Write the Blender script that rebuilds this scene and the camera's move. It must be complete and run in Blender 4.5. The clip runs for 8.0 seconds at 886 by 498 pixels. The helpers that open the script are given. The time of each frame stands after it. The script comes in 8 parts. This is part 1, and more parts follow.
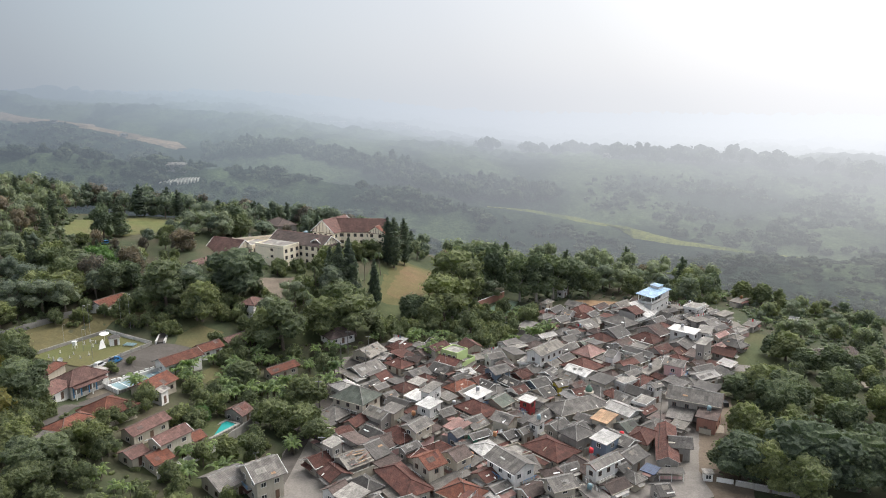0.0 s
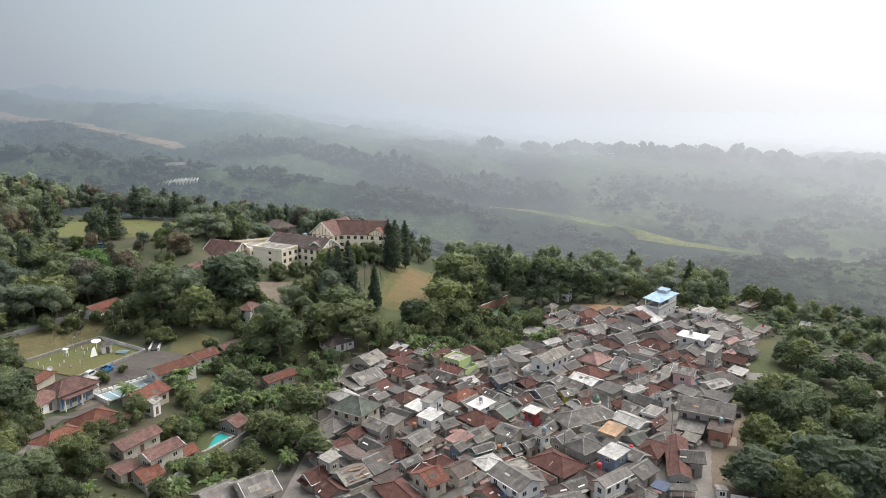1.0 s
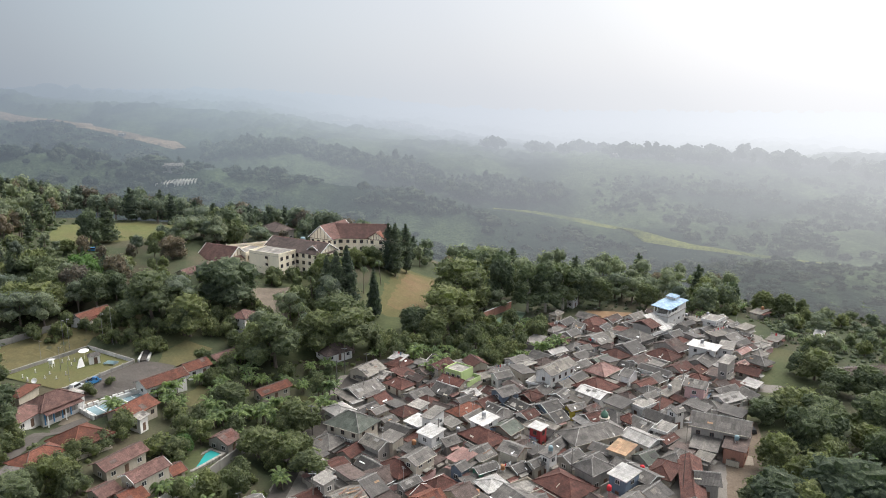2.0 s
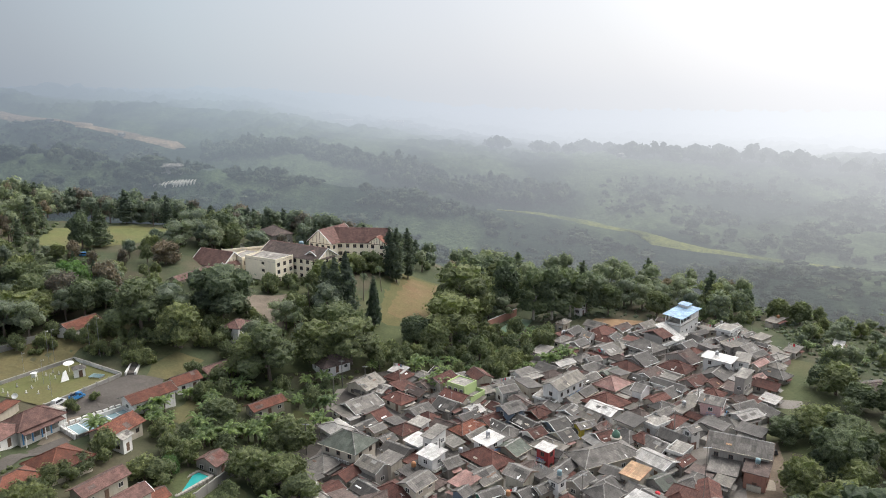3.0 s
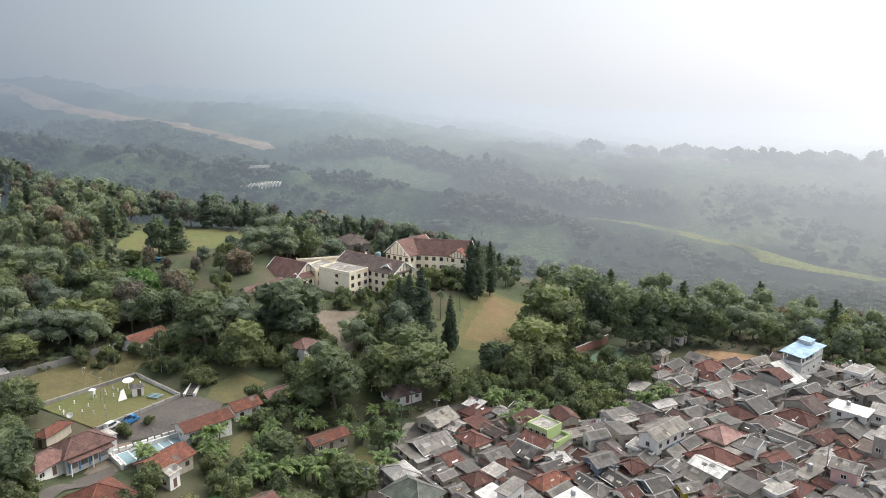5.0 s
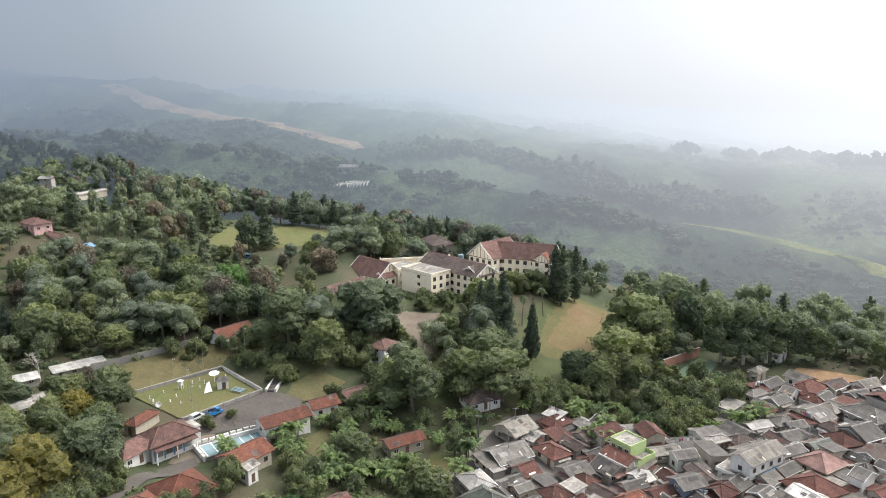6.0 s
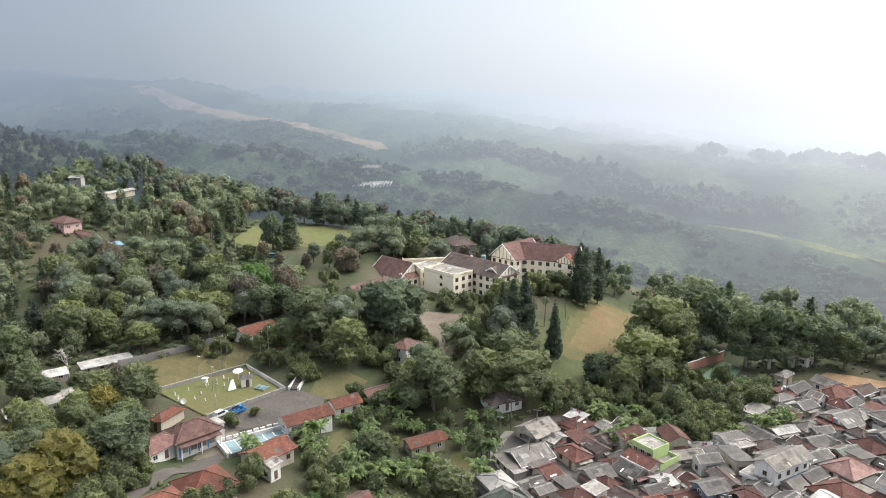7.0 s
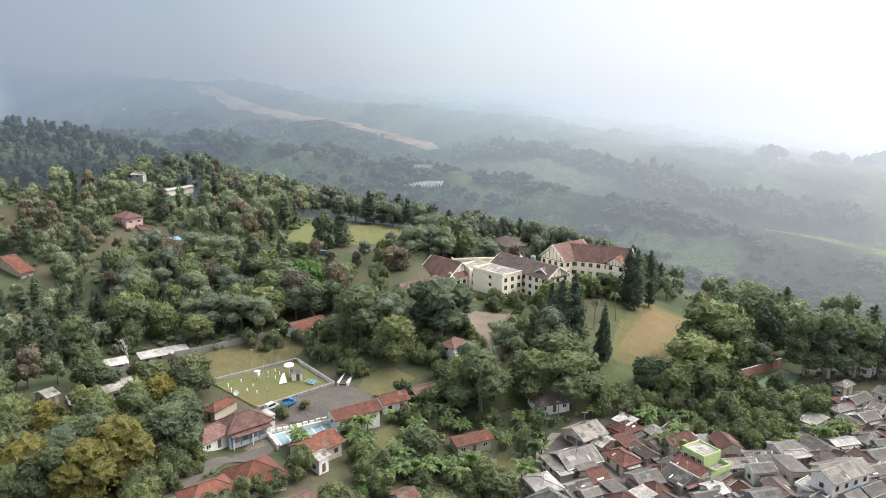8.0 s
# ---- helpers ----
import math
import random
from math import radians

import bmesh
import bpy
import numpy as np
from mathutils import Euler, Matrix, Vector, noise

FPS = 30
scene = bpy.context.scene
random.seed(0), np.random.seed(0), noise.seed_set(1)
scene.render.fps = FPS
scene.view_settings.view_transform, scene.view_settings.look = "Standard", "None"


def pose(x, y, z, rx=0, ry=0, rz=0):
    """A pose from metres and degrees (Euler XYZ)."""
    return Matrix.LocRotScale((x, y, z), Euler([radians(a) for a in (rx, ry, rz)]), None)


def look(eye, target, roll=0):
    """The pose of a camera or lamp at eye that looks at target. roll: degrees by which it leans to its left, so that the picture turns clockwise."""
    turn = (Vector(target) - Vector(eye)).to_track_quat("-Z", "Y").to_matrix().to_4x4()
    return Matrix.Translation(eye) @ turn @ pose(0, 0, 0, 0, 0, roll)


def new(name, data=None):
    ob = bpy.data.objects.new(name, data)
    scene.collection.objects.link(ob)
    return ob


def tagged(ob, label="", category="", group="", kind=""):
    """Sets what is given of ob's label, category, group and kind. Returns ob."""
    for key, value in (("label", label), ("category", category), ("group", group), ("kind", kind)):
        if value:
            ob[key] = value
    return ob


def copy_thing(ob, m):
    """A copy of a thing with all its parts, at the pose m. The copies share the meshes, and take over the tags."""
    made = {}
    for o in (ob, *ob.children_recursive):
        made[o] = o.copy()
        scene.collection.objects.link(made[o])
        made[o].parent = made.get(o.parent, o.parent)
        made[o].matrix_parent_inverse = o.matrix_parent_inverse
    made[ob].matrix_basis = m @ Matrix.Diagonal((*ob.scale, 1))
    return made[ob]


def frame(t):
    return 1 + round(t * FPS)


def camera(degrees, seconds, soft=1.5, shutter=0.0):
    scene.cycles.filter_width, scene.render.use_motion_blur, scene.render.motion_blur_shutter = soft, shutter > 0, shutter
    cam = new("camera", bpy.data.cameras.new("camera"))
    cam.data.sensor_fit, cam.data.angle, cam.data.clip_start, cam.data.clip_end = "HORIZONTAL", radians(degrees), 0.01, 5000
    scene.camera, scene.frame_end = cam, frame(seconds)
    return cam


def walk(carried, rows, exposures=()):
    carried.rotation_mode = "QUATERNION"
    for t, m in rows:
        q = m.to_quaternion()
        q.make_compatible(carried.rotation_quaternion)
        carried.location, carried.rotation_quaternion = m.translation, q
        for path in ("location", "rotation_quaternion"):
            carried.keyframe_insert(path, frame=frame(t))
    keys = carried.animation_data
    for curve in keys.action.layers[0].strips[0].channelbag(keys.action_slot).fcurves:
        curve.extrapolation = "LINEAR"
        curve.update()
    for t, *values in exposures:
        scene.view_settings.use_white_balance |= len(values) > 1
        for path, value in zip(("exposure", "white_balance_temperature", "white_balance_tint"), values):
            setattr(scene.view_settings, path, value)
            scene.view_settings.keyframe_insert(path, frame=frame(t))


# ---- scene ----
import itertools

# seconds, eye x y z in metres, turn to the left, tilt and lean in degrees
PATH = [
    (0.0, 0.00, 0.00, 90.00, -0.00, -12.00, 0.00),
    (0.5, 0.02, 3.49, 90.18, 0.09, -12.07, -0.05),
    (1.0, 0.06, 7.38, 90.34, 0.17, -12.10, -0.06),
    (1.5, 0.15, 11.84, 90.58, 0.23, -12.14, -0.05),
    (3.0, 0.88, 28.12, 91.03, 0.73, -12.25, -0.04),
    (3.5, 0.96, 33.93, 91.29, 0.81, -12.32, -0.06),
    (3.7, 1.00, 36.36, 91.34, 0.98, -12.34, -0.05),
    (4.0, 1.07, 40.00, 91.42, 1.96, -12.38, -0.05),
    (4.2, 1.13, 42.50, 91.57, 2.72, -12.34, -0.03),
    (5.3, 1.41, 53.67, 92.24, 10.35, -12.19, 0.07),
    (5.5, 1.44, 54.70, 92.30, 11.93, -12.18, 0.08),
    (6.0, 1.54, 55.57, 92.07, 14.99, -12.19, 0.07),
    (6.5, 1.79, 55.68, 92.08, 15.53, -12.15, -0.02),
    (7.0, 1.70, 55.31, 92.11, 16.86, -12.14, 0.06),
    (7.5, 2.03, 55.04, 92.04, 19.01, -12.12, 0.03),
    (8.0, 1.97, 54.84, 91.73, 20.95, -12.08, 0.13),
]
cam = camera(63.8, 8.0, 1.0)
walk(cam, [(t, Matrix.Translation((x, y, z)) @ pose(0, 0, 0, 0, 0, turn) @ pose(0, 0, 0, 90 + tilt) @ pose(0, 0, 0, 0, 0, lean))
           for t, x, y, z, turn, tilt, lean in PATH],
     exposures=[(0, 0.38, 6330, 12), (3.7, 0.38, 6330, 12), (5.5, 0.61, 6330, 12), (6.5, 0.70, 6330, 12), (8, 0.82, 6330, 12)])

# ---- light: a veiled morning sun ahead to the east, and a pale hazy sky ----
SUN_TURN, SUN_UP = 52.0, 47.0  # degrees clockwise from straight ahead, and above the horizon
sun_way = Vector((math.sin(radians(SUN_TURN)) * math.cos(radians(SUN_UP)), math.cos(radians(SUN_TURN)) * math.cos(radians(SUN_UP)), math.sin(radians(SUN_UP))))
sun_lamp = bpy.data.lights.new("sun", "SUN")
sun_lamp.energy, sun_lamp.angle, sun_lamp.color = 1.55, radians(24), (1.0, 0.94, 0.85)
sun = new("sun", sun_lamp)
sun.matrix_world = look(sun_way * 900, (0, 0, 0))

world = bpy.data.worlds.new("hazy_sky")
scene.world = world
world.use_nodes = True
wt = world.node_tree
wt.nodes.clear()
w_out = wt.nodes.new("ShaderNodeOutputWorld")
w_bg = wt.nodes.new("ShaderNodeBackground")


def sky_colour(tree, way):
    """The hazy sky's light in one direction: brightest round the sun, grey-blue away from it, lighter overhead."""
    sky = tree.nodes.new("ShaderNodeTexSky")
    sky.sky_type, sky.sun_disc = "NISHITA", False
    sky.sun_elevation, sky.sun_rotation = radians(SUN_UP), radians(SUN_TURN)
    sky.dust_density, sky.air_density = 4.0, 1.2
    tree.links.new(way, sky.inputs[0])
    low = tree.nodes.new("ShaderNodeMix")
    low.data_type, low.blend_type = "RGBA", "MULTIPLY"
    low.inputs[0].default_value = 1.0
    low.inputs[7].default_value = (0.1, 0.1, 0.1, 1)
    tree.links.new(sky.outputs[0], low.inputs[6])
    near_sun = tree.nodes.new("ShaderNodeVectorMath")
    near_sun.operation = "DOT_PRODUCT"
    near_sun.inputs[1].default_value = (math.sin(radians(38)) * 0.9, math.cos(radians(38)) * 0.9, 0.436)
    tree.links.new(way, near_sun.inputs[0])
    split = tree.nodes.new("ShaderNodeSeparateXYZ")
    tree.links.new(way, split.inputs[0])
    over = tree.nodes.new("ShaderNodeMapRange")
    for key, value in (("From Min", 0.12), ("From Max", 1.0), ("To Min", 0.0), ("To Max", 0.58)):
        over.inputs[key].default_value = value
    tree.links.new(split.outputs[2], over.inputs[0])
    both = tree.nodes.new("ShaderNodeMath")
    both.operation = "ADD"
    tree.links.new(near_sun.outputs["Value"], both.inputs[0])
    tree.links.new(over.outputs[0], both.inputs[1])
    half = tree.nodes.new("ShaderNodeMath")
    half.operation = "MULTIPLY_ADD"
    half.inputs[1].default_value = half.inputs[2].default_value = 0.5
    tree.links.new(both.outputs[0], half.inputs[0])
    veil = tree.nodes.new("ShaderNodeValToRGB").color_ramp
    veil.elements[0].position, veil.elements[0].color = 0.0, (1.3, 1.36, 1.45, 1)
    veil.elements[1].position, veil.elements[1].color = 1.0, (4.1, 4.0, 3.8, 1)
    for at, colour in ((0.36, (1.1, 1.16, 1.25)), (0.51, (0.215, 0.252, 0.308)), (0.61, (0.255, 0.296, 0.343)), (0.68, (0.335, 0.377, 0.416)), (0.75, (0.445, 0.50, 0.535)), (0.8725, (0.62, 0.645, 0.67)), (0.918, (0.73, 0.745, 0.755)), (0.965, (0.95, 0.95, 0.94))):
        veil.elements.new(at).color = (*colour, 1)
    ramp = [n for n in tree.nodes if n.type == "VALTORGB"][-1]
    tree.links.new(half.outputs[0], ramp.inputs[0])
    mixed = tree.nodes.new("ShaderNodeMix")
    mixed.data_type = "RGBA"
    mixed.inputs[0].default_value = 0.86
    tree.links.new(low.outputs[2], mixed.inputs[6])
    tree.links.new(ramp.outputs[0], mixed.inputs[7])
    return mixed.outputs[2]


w_co = wt.nodes.new("ShaderNodeTexCoord")
wt.links.new(sky_colour(wt, w_co.outputs["Generated"]), w_bg.inputs[0])
w_bg.inputs[1].default_value = 1.0
wt.links.new(w_bg.outputs[0], w_out.inputs[0])

# ---- materials ----
def shade(name):
    """An empty node material with its surface shader."""
    m = bpy.data.materials.new(name)
    m.use_nodes = True
    return m, m.node_tree, m.node_tree.nodes["Principled BSDF"]


def node(tree, kind, **values):
    n = tree.nodes.new(kind)
    for key, value in values.items():
        n.inputs[key.replace("_", " ")].default_value = value
    return n


def tone(tree, fac, low, high, a=0.3, b=0.7):
    """A two-colour ramp driven by fac."""
    r = tree.nodes.new("ShaderNodeValToRGB")
    r.color_ramp.elements[0].position, r.color_ramp.elements[0].color = a, (*low, 1)
    r.color_ramp.elements[1].position, r.color_ramp.elements[1].color = b, (*high, 1)
    tree.links.new(fac, r.inputs[0])
    return r.outputs[0]


def blend(tree, fac, a, b, how="MIX"):
    m = tree.nodes.new("ShaderNodeMix")
    m.data_type, m.blend_type = "RGBA", how
    for socket, value in ((m.inputs[0], fac), (m.inputs[6], a), (m.inputs[7], b)):
        if isinstance(value, (int, float)):
            socket.default_value = value
        elif isinstance(value, tuple):
            socket.default_value = (*value, 1)
        else:
            tree.links.new(value, socket)
    return m.outputs[2]


def spots(tree, scale, detail=3, rough=0.6, space="Object", stretch=None):
    """Noise at a real-world scale."""
    co = tree.nodes.new("ShaderNodeTexCoord").outputs[space]
    if stretch:
        mp = tree.nodes.new("ShaderNodeMapping")
        mp.inputs["Scale"].default_value = stretch
        tree.links.new(co, mp.inputs[0])
        co = mp.outputs[0]
    n = node(tree, "ShaderNodeTexNoise", Scale=scale, Detail=detail, Roughness=rough)
    tree.links.new(co, n.inputs["Vector"])
    return n.outputs[0]


def bump(tree, bsdf, height, strength=0.3, distance=0.05):
    b = node(tree, "ShaderNodeBump", Strength=strength, Distance=distance)
    tree.links.new(height, b.inputs["Height"])
    tree.links.new(b.outputs[0], bsdf.inputs["Normal"])


def dim(c, k):
    return tuple(v * k for v in c)


def ground_mat(name, low, high, spot, scale=0.25, rough=0.95):
    m, t, p = shade(name)
    c = tone(t, spots(t, scale, 5, 0.65), low, high, 0.32, 0.68)
    c = blend(t, tone(t, spots(t, scale * 0.16, 3), (0, 0, 0), (1, 1, 1), 0.45, 0.62), c, spot)
    c = blend(t, 0.55, c, tone(t, spots(t, scale * 6, 3), (0.35, 0.35, 0.35), (1, 1, 1), 0.2, 0.8), "MULTIPLY")
    t.links.new(c, p.inputs["Base Color"])
    p.inputs["Roughness"].default_value = rough
    p.inputs["Specular IOR Level"].default_value = 0.15
    bump(t, p, spots(t, scale * 8, 4), 0.6, 0.15)
    return m


def roof_mat(name, colour, stain, wave, rough=0.75, dirt=0.55):
    """Sheet or tile roof: ribs or rows, weather streaks down the slope, and a tint of its own for each roof."""
    m, t, p = shade(name)
    info = t.nodes.new("ShaderNodeObjectInfo")
    c = tone(t, info.outputs["Random"], dim(colour, 0.72), dim(colour, 1.3), 0.0, 1.0)
    streak = spots(t, 1.0, 4, 0.7, "Object", (1.3, 0.22, 0.3))
    c = blend(t, blend(t, 1.0, tone(t, streak, (0, 0, 0), (dirt, dirt, dirt), 0.42, 0.72), (1, 1, 1), "MULTIPLY"), c, stain)
    c = blend(t, 0.8, c, tone(t, spots(t, 0.45, 4), (0.5, 0.5, 0.5), (1.15, 1.13, 1.1), 0.3, 0.7), "MULTIPLY")
    co = t.nodes.new("ShaderNodeTexCoord")
    # every sheet, or patch of tiles, weathered in its own way
    sheet = node(t, "ShaderNodeTexBrick", Scale=1.0, Mortar_Size=0.02, Mortar_Smooth=0.6, Bias=0.0, Brick_Width=1.05, Row_Height=1.7 if wave < 2 else 0.55)
    sheet.inputs["Color1"].default_value = (0.62, 0.61, 0.6, 1)
    sheet.inputs["Color2"].default_value = (1.2, 1.19, 1.17, 1)
    sheet.inputs["Mortar"].default_value = (0.6, 0.6, 0.6, 1)
    t.links.new(co.outputs["Object"], sheet.inputs["Vector"])
    c = blend(t, 0.7 if wave < 2 else 0.55, c, sheet.outputs[0], "MULTIPLY")
    c = blend(t, 0.55, c, tone(t, spots(t, 3.2, 4, 0.75), (0.42, 0.41, 0.4), (1.2, 1.19, 1.17), 0.36, 0.62), "MULTIPLY")
    w = node(t, "ShaderNodeTexWave", Scale=wave, Distortion=0.4)
    w.bands_direction = "X"
    t.links.new(co.outputs["Object"], w.inputs[0])
    v = node(t, "ShaderNodeTexWave", Scale=wave * 0.8, Distortion=0.6)
    v.bands_direction = "Y"
    t.links.new(co.outputs["Object"], v.inputs[0])
    # laps between sheets, a little darker
    lap = blend(t, 0.5, w.outputs[0], v.outputs[0])
    c = blend(t, 0.45, c, tone(t, lap, (0.55, 0.55, 0.55), (1, 1, 1), 0.05, 0.4), "MULTIPLY")
    t.links.new(c, p.inputs["Base Color"])
    p.inputs["Roughness"].default_value = rough
    p.inputs["Specular IOR Level"].default_value = 0.3
    bump(t, p, w.outputs[0], 0.5, 0.06)
    return m


def wall_mat(name, colour, rough=0.9, dirt=0.55):
    m, t, p = shade(name)
    info = t.nodes.new("ShaderNodeObjectInfo")
    c = tone(t, info.outputs["Random"], dim(colour, 0.85), dim(colour, 1.12), 0.0, 1.0)
    c = blend(t, tone(t, spots(t, 0.9, 4, 0.7, "Object", (1, 1, 0.25)), (0, 0, 0), (dirt, dirt, dirt), 0.48, 0.75), c, dim(colour, 0.42))
    c = blend(t, 0.5, c, tone(t, spots(t, 5, 3), (0.7, 0.7, 0.7), (1, 1, 1), 0.3, 0.7), "MULTIPLY")
    t.links.new(c, p.inputs["Base Color"])
    p.inputs["Roughness"].default_value = rough
    p.inputs["Specular IOR Level"].default_value = 0.2
    bump(t, p, spots(t, 14, 3), 0.25, 0.02)
    return m


def leaf_mat(name, low, high, gloss=0.75, haze_sheen=0.05):
    """Leaves: a hue of their own for each tree, each clump different, leaf-sized relief, light coming through."""
    m, t, p = shade(name)
    info = t.nodes.new("ShaderNodeObjectInfo")
    geo = t.nodes.new("ShaderNodeNewGeometry")
    a = tone(t, geo.outputs["Random Per Island"], low, high, 0.0, 1.0)
    c = blend(t, 0.75, a, tone(t, info.outputs["Random"], (0.66, 0.7, 0.72), (1.25, 1.18, 0.95), 0.0, 1.0), "MULTIPLY")
    c = blend(t, 0.6, c, tone(t, spots(t, 0.35, 2), (0.62, 0.65, 0.63), (1.3, 1.25, 1.1), 0.3, 0.7), "MULTIPLY")
    fine = spots(t, 2.3, 4, 0.75)
    c = blend(t, 0.9, c, tone(t, fine, (0.45, 0.49, 0.48), (1.6, 1.57, 1.4), 0.36, 0.66), "MULTIPLY")
    t.links.new(c, p.inputs["Base Color"])
    p.inputs["Roughness"].default_value = gloss
    p.inputs["Specular IOR Level"].default_value = 0.28
    # a bluish-white sheen on the leaf surface stands in for haze
    p.inputs["Sheen Weight"].default_value = haze_sheen
    p.inputs["Sheen Roughness"].default_value = 0.8
    p.inputs["Sheen Tint"].default_value = (0.8, 0.92, 1.0, 1)
    bump(t, p, fine, 1.0, 0.6)
    tr = t.nodes.new("ShaderNodeBsdfTranslucent")
    t.links.new(blend(t, 1.0, c, (1.4, 1.5, 1.15), "MULTIPLY"), tr.inputs[0])
    mx = t.nodes.new("ShaderNodeMixShader")
    mx.inputs[0].default_value = 0.5
    t.links.new(p.outputs[0], mx.inputs[1])
    t.links.new(tr.outputs[0], mx.inputs[2])
    t.links.new(mx.outputs[0], t.nodes["Material Output"].inputs[0])
    return m


def plain_mat(name, colour, rough=0.6, metal=0.0, grain=6.0):
    m, t, p = shade(name)
    c = blend(t, 0.6, colour, tone(t, spots(t, grain, 4), (0.6, 0.6, 0.6), (1.1, 1.1, 1.1), 0.3, 0.7), "MULTIPLY")
    t.links.new(c, p.inputs["Base Color"])
    p.inputs["Roughness"].default_value = rough
    p.inputs["Metallic"].default_value = metal
    return m


COVER = {
    "G": roof_mat("grey_fibre_sheet", (0.142, 0.133, 0.124), (0.06, 0.056, 0.052), 1.0),
    "D": roof_mat("dark_fibre_sheet", (0.085, 0.08, 0.076), (0.038, 0.036, 0.035), 1.0),
    "T": roof_mat("weathered_tan_sheet", (0.19, 0.178, 0.158), (0.1, 0.085, 0.07), 1.0),
    "R": roof_mat("brown_clay_tile", (0.115, 0.05, 0.04), (0.05, 0.035, 0.03), 2.2, 0.9),
    "O": roof_mat("orange_clay_tile", (0.165, 0.064, 0.042), (0.08, 0.042, 0.034), 2.2, 0.9),
    "S": roof_mat("maroon_tile", (0.15, 0.085, 0.074), (0.09, 0.055, 0.05), 2.2, 0.9),
    "K": roof_mat("dark_brown_tile", (0.115, 0.088, 0.08), (0.065, 0.054, 0.05), 2.0, 0.9),
    "W": roof_mat("white_metal_sheet", (0.56, 0.56, 0.55), (0.26, 0.245, 0.22), 0.9, 0.5, 0.6),
    "C": roof_mat("stained_concrete", (0.3, 0.29, 0.27), (0.13, 0.12, 0.11), 0.3, 0.95),
    "N": roof_mat("green_grey_sheet", (0.09, 0.108, 0.09), (0.07, 0.065, 0.055), 1.0),
    "B": roof_mat("blue_metal_sheet", (0.2, 0.36, 0.54), (0.24, 0.28, 0.33), 1.0, 0.5, 0.3),
    "U": roof_mat("blue_tarpaulin_sheet", (0.06, 0.1, 0.2), (0.05, 0.06, 0.1), 0.6, 0.6),
    "P": roof_mat("faded_red_sheet", (0.25, 0.14, 0.125), (0.25, 0.2, 0.18), 1.0),
    "L": roof_mat("light_zinc_sheet", (0.26, 0.255, 0.245), (0.13, 0.11, 0.095), 0.8, 0.5),
    "Y": roof_mat("rusty_yellow_sheet", (0.4, 0.27, 0.16), (0.3, 0.09, 0.06), 0.8),
}
PAINT = {
    "cream": wall_mat("cream_plaster", (0.43, 0.39, 0.32)),
    "white": wall_mat("white_plaster", (0.6, 0.59, 0.565)),
    "grey": wall_mat("bare_grey_plaster", (0.3, 0.28, 0.255)),
    "blue": wall_mat("pale_blue_plaster", (0.15, 0.19, 0.24)),
    "green": wall_mat("green_plaster", (0.1, 0.3, 0.2)),
    "lime": wall_mat("lime_green_plaster", (0.4, 0.5, 0.23)),
    "red": wall_mat("dark_red_plaster", (0.3, 0.05, 0.05)),
    "yellow": wall_mat("yellow_plaster", (0.56, 0.46, 0.08)),
    "pink": wall_mat("pink_plaster", (0.55, 0.36, 0.34)),
    "brick": wall_mat("brick_wall", (0.38, 0.2, 0.15)),
    "hall": wall_mat("warm_ivory_plaster", (0.84, 0.76, 0.6), 0.9, 0.25),
    "stone": wall_mat("grey_stone_wall", (0.26, 0.25, 0.23)),
}
leaf = leaf_mat("broad_leaves", (0.094, 0.114, 0.064), (0.172, 0.2, 0.106))
leaf_dark = leaf_mat("dark_leaves", (0.082, 0.108, 0.074), (0.146, 0.18, 0.118))
# leaves of the farther woods: base colour paled and blued to imitate haze
leaf_paled = leaf_mat("haze_paled_forest_leaves", (0.112, 0.14, 0.112), (0.195, 0.225, 0.172), 0.8, 0.12)
scrub_leaf = leaf_mat("pale_scrub_leaves", (0.09, 0.115, 0.066), (0.16, 0.19, 0.108), 0.8, 0.2)
leaf_bright = leaf_mat("bright_leaves", (0.075, 0.145, 0.048), (0.13, 0.23, 0.07))
leaf_gold = leaf_mat("yellowing_leaves", (0.085, 0.1, 0.03), (0.2, 0.175, 0.045))
leaf_dry = leaf_mat("dry_pinkish_leaves", (0.105, 0.088, 0.072), (0.17, 0.138, 0.112), 0.8, 0.15)
leaf_fir = leaf_mat("needle_leaves", (0.052, 0.072, 0.058), (0.095, 0.122, 0.09), 0.75, 0.08)
leaf_banana = leaf_mat("banana_leaves", (0.11, 0.165, 0.07), (0.22, 0.29, 0.13), 0.35)
bark = plain_mat("bark", (0.13, 0.105, 0.085), 0.95, 0, 3)
bark_pale = plain_mat("pale_bark", (0.42, 0.39, 0.34), 0.95, 0, 3)
glass_dark, gt, gp = shade("window_glass")
gp.inputs["Base Color"].default_value = (0.03, 0.033, 0.036, 1)
gp.inputs["Roughness"].default_value = 0.12
frame_white = plain_mat("white_frame", (0.62, 0.6, 0.56), 0.6)
frame_wood = plain_mat("brown_timber", (0.12, 0.07, 0.045), 0.7)
white_paint = plain_mat("white_paint", (0.78, 0.78, 0.76), 0.5)
blue_paint = plain_mat("blue_paint", (0.07, 0.25, 0.5), 0.5)
steel = plain_mat("grey_steel", (0.35, 0.36, 0.37), 0.45, 0.6)
rubber = plain_mat("black_rubber", (0.02, 0.02, 0.02), 0.9)
silver_car = plain_mat("silver_car_paint", (0.6, 0.61, 0.62), 0.3, 0.3)
dark_car = plain_mat("dark_car_paint", (0.03, 0.032, 0.036), 0.3)
blue_car = plain_mat("blue_car_paint", (0.03, 0.16, 0.36), 0.35)
cloth_red = plain_mat("red_cloth", (0.5, 0.03, 0.04), 0.9)
tank_mat = plain_mat("orange_plastic", (0.3, 0.14, 0.06), 0.7)
dome_green = plain_mat("green_dome_paint", (0.06, 0.13, 0.09), 0.5)
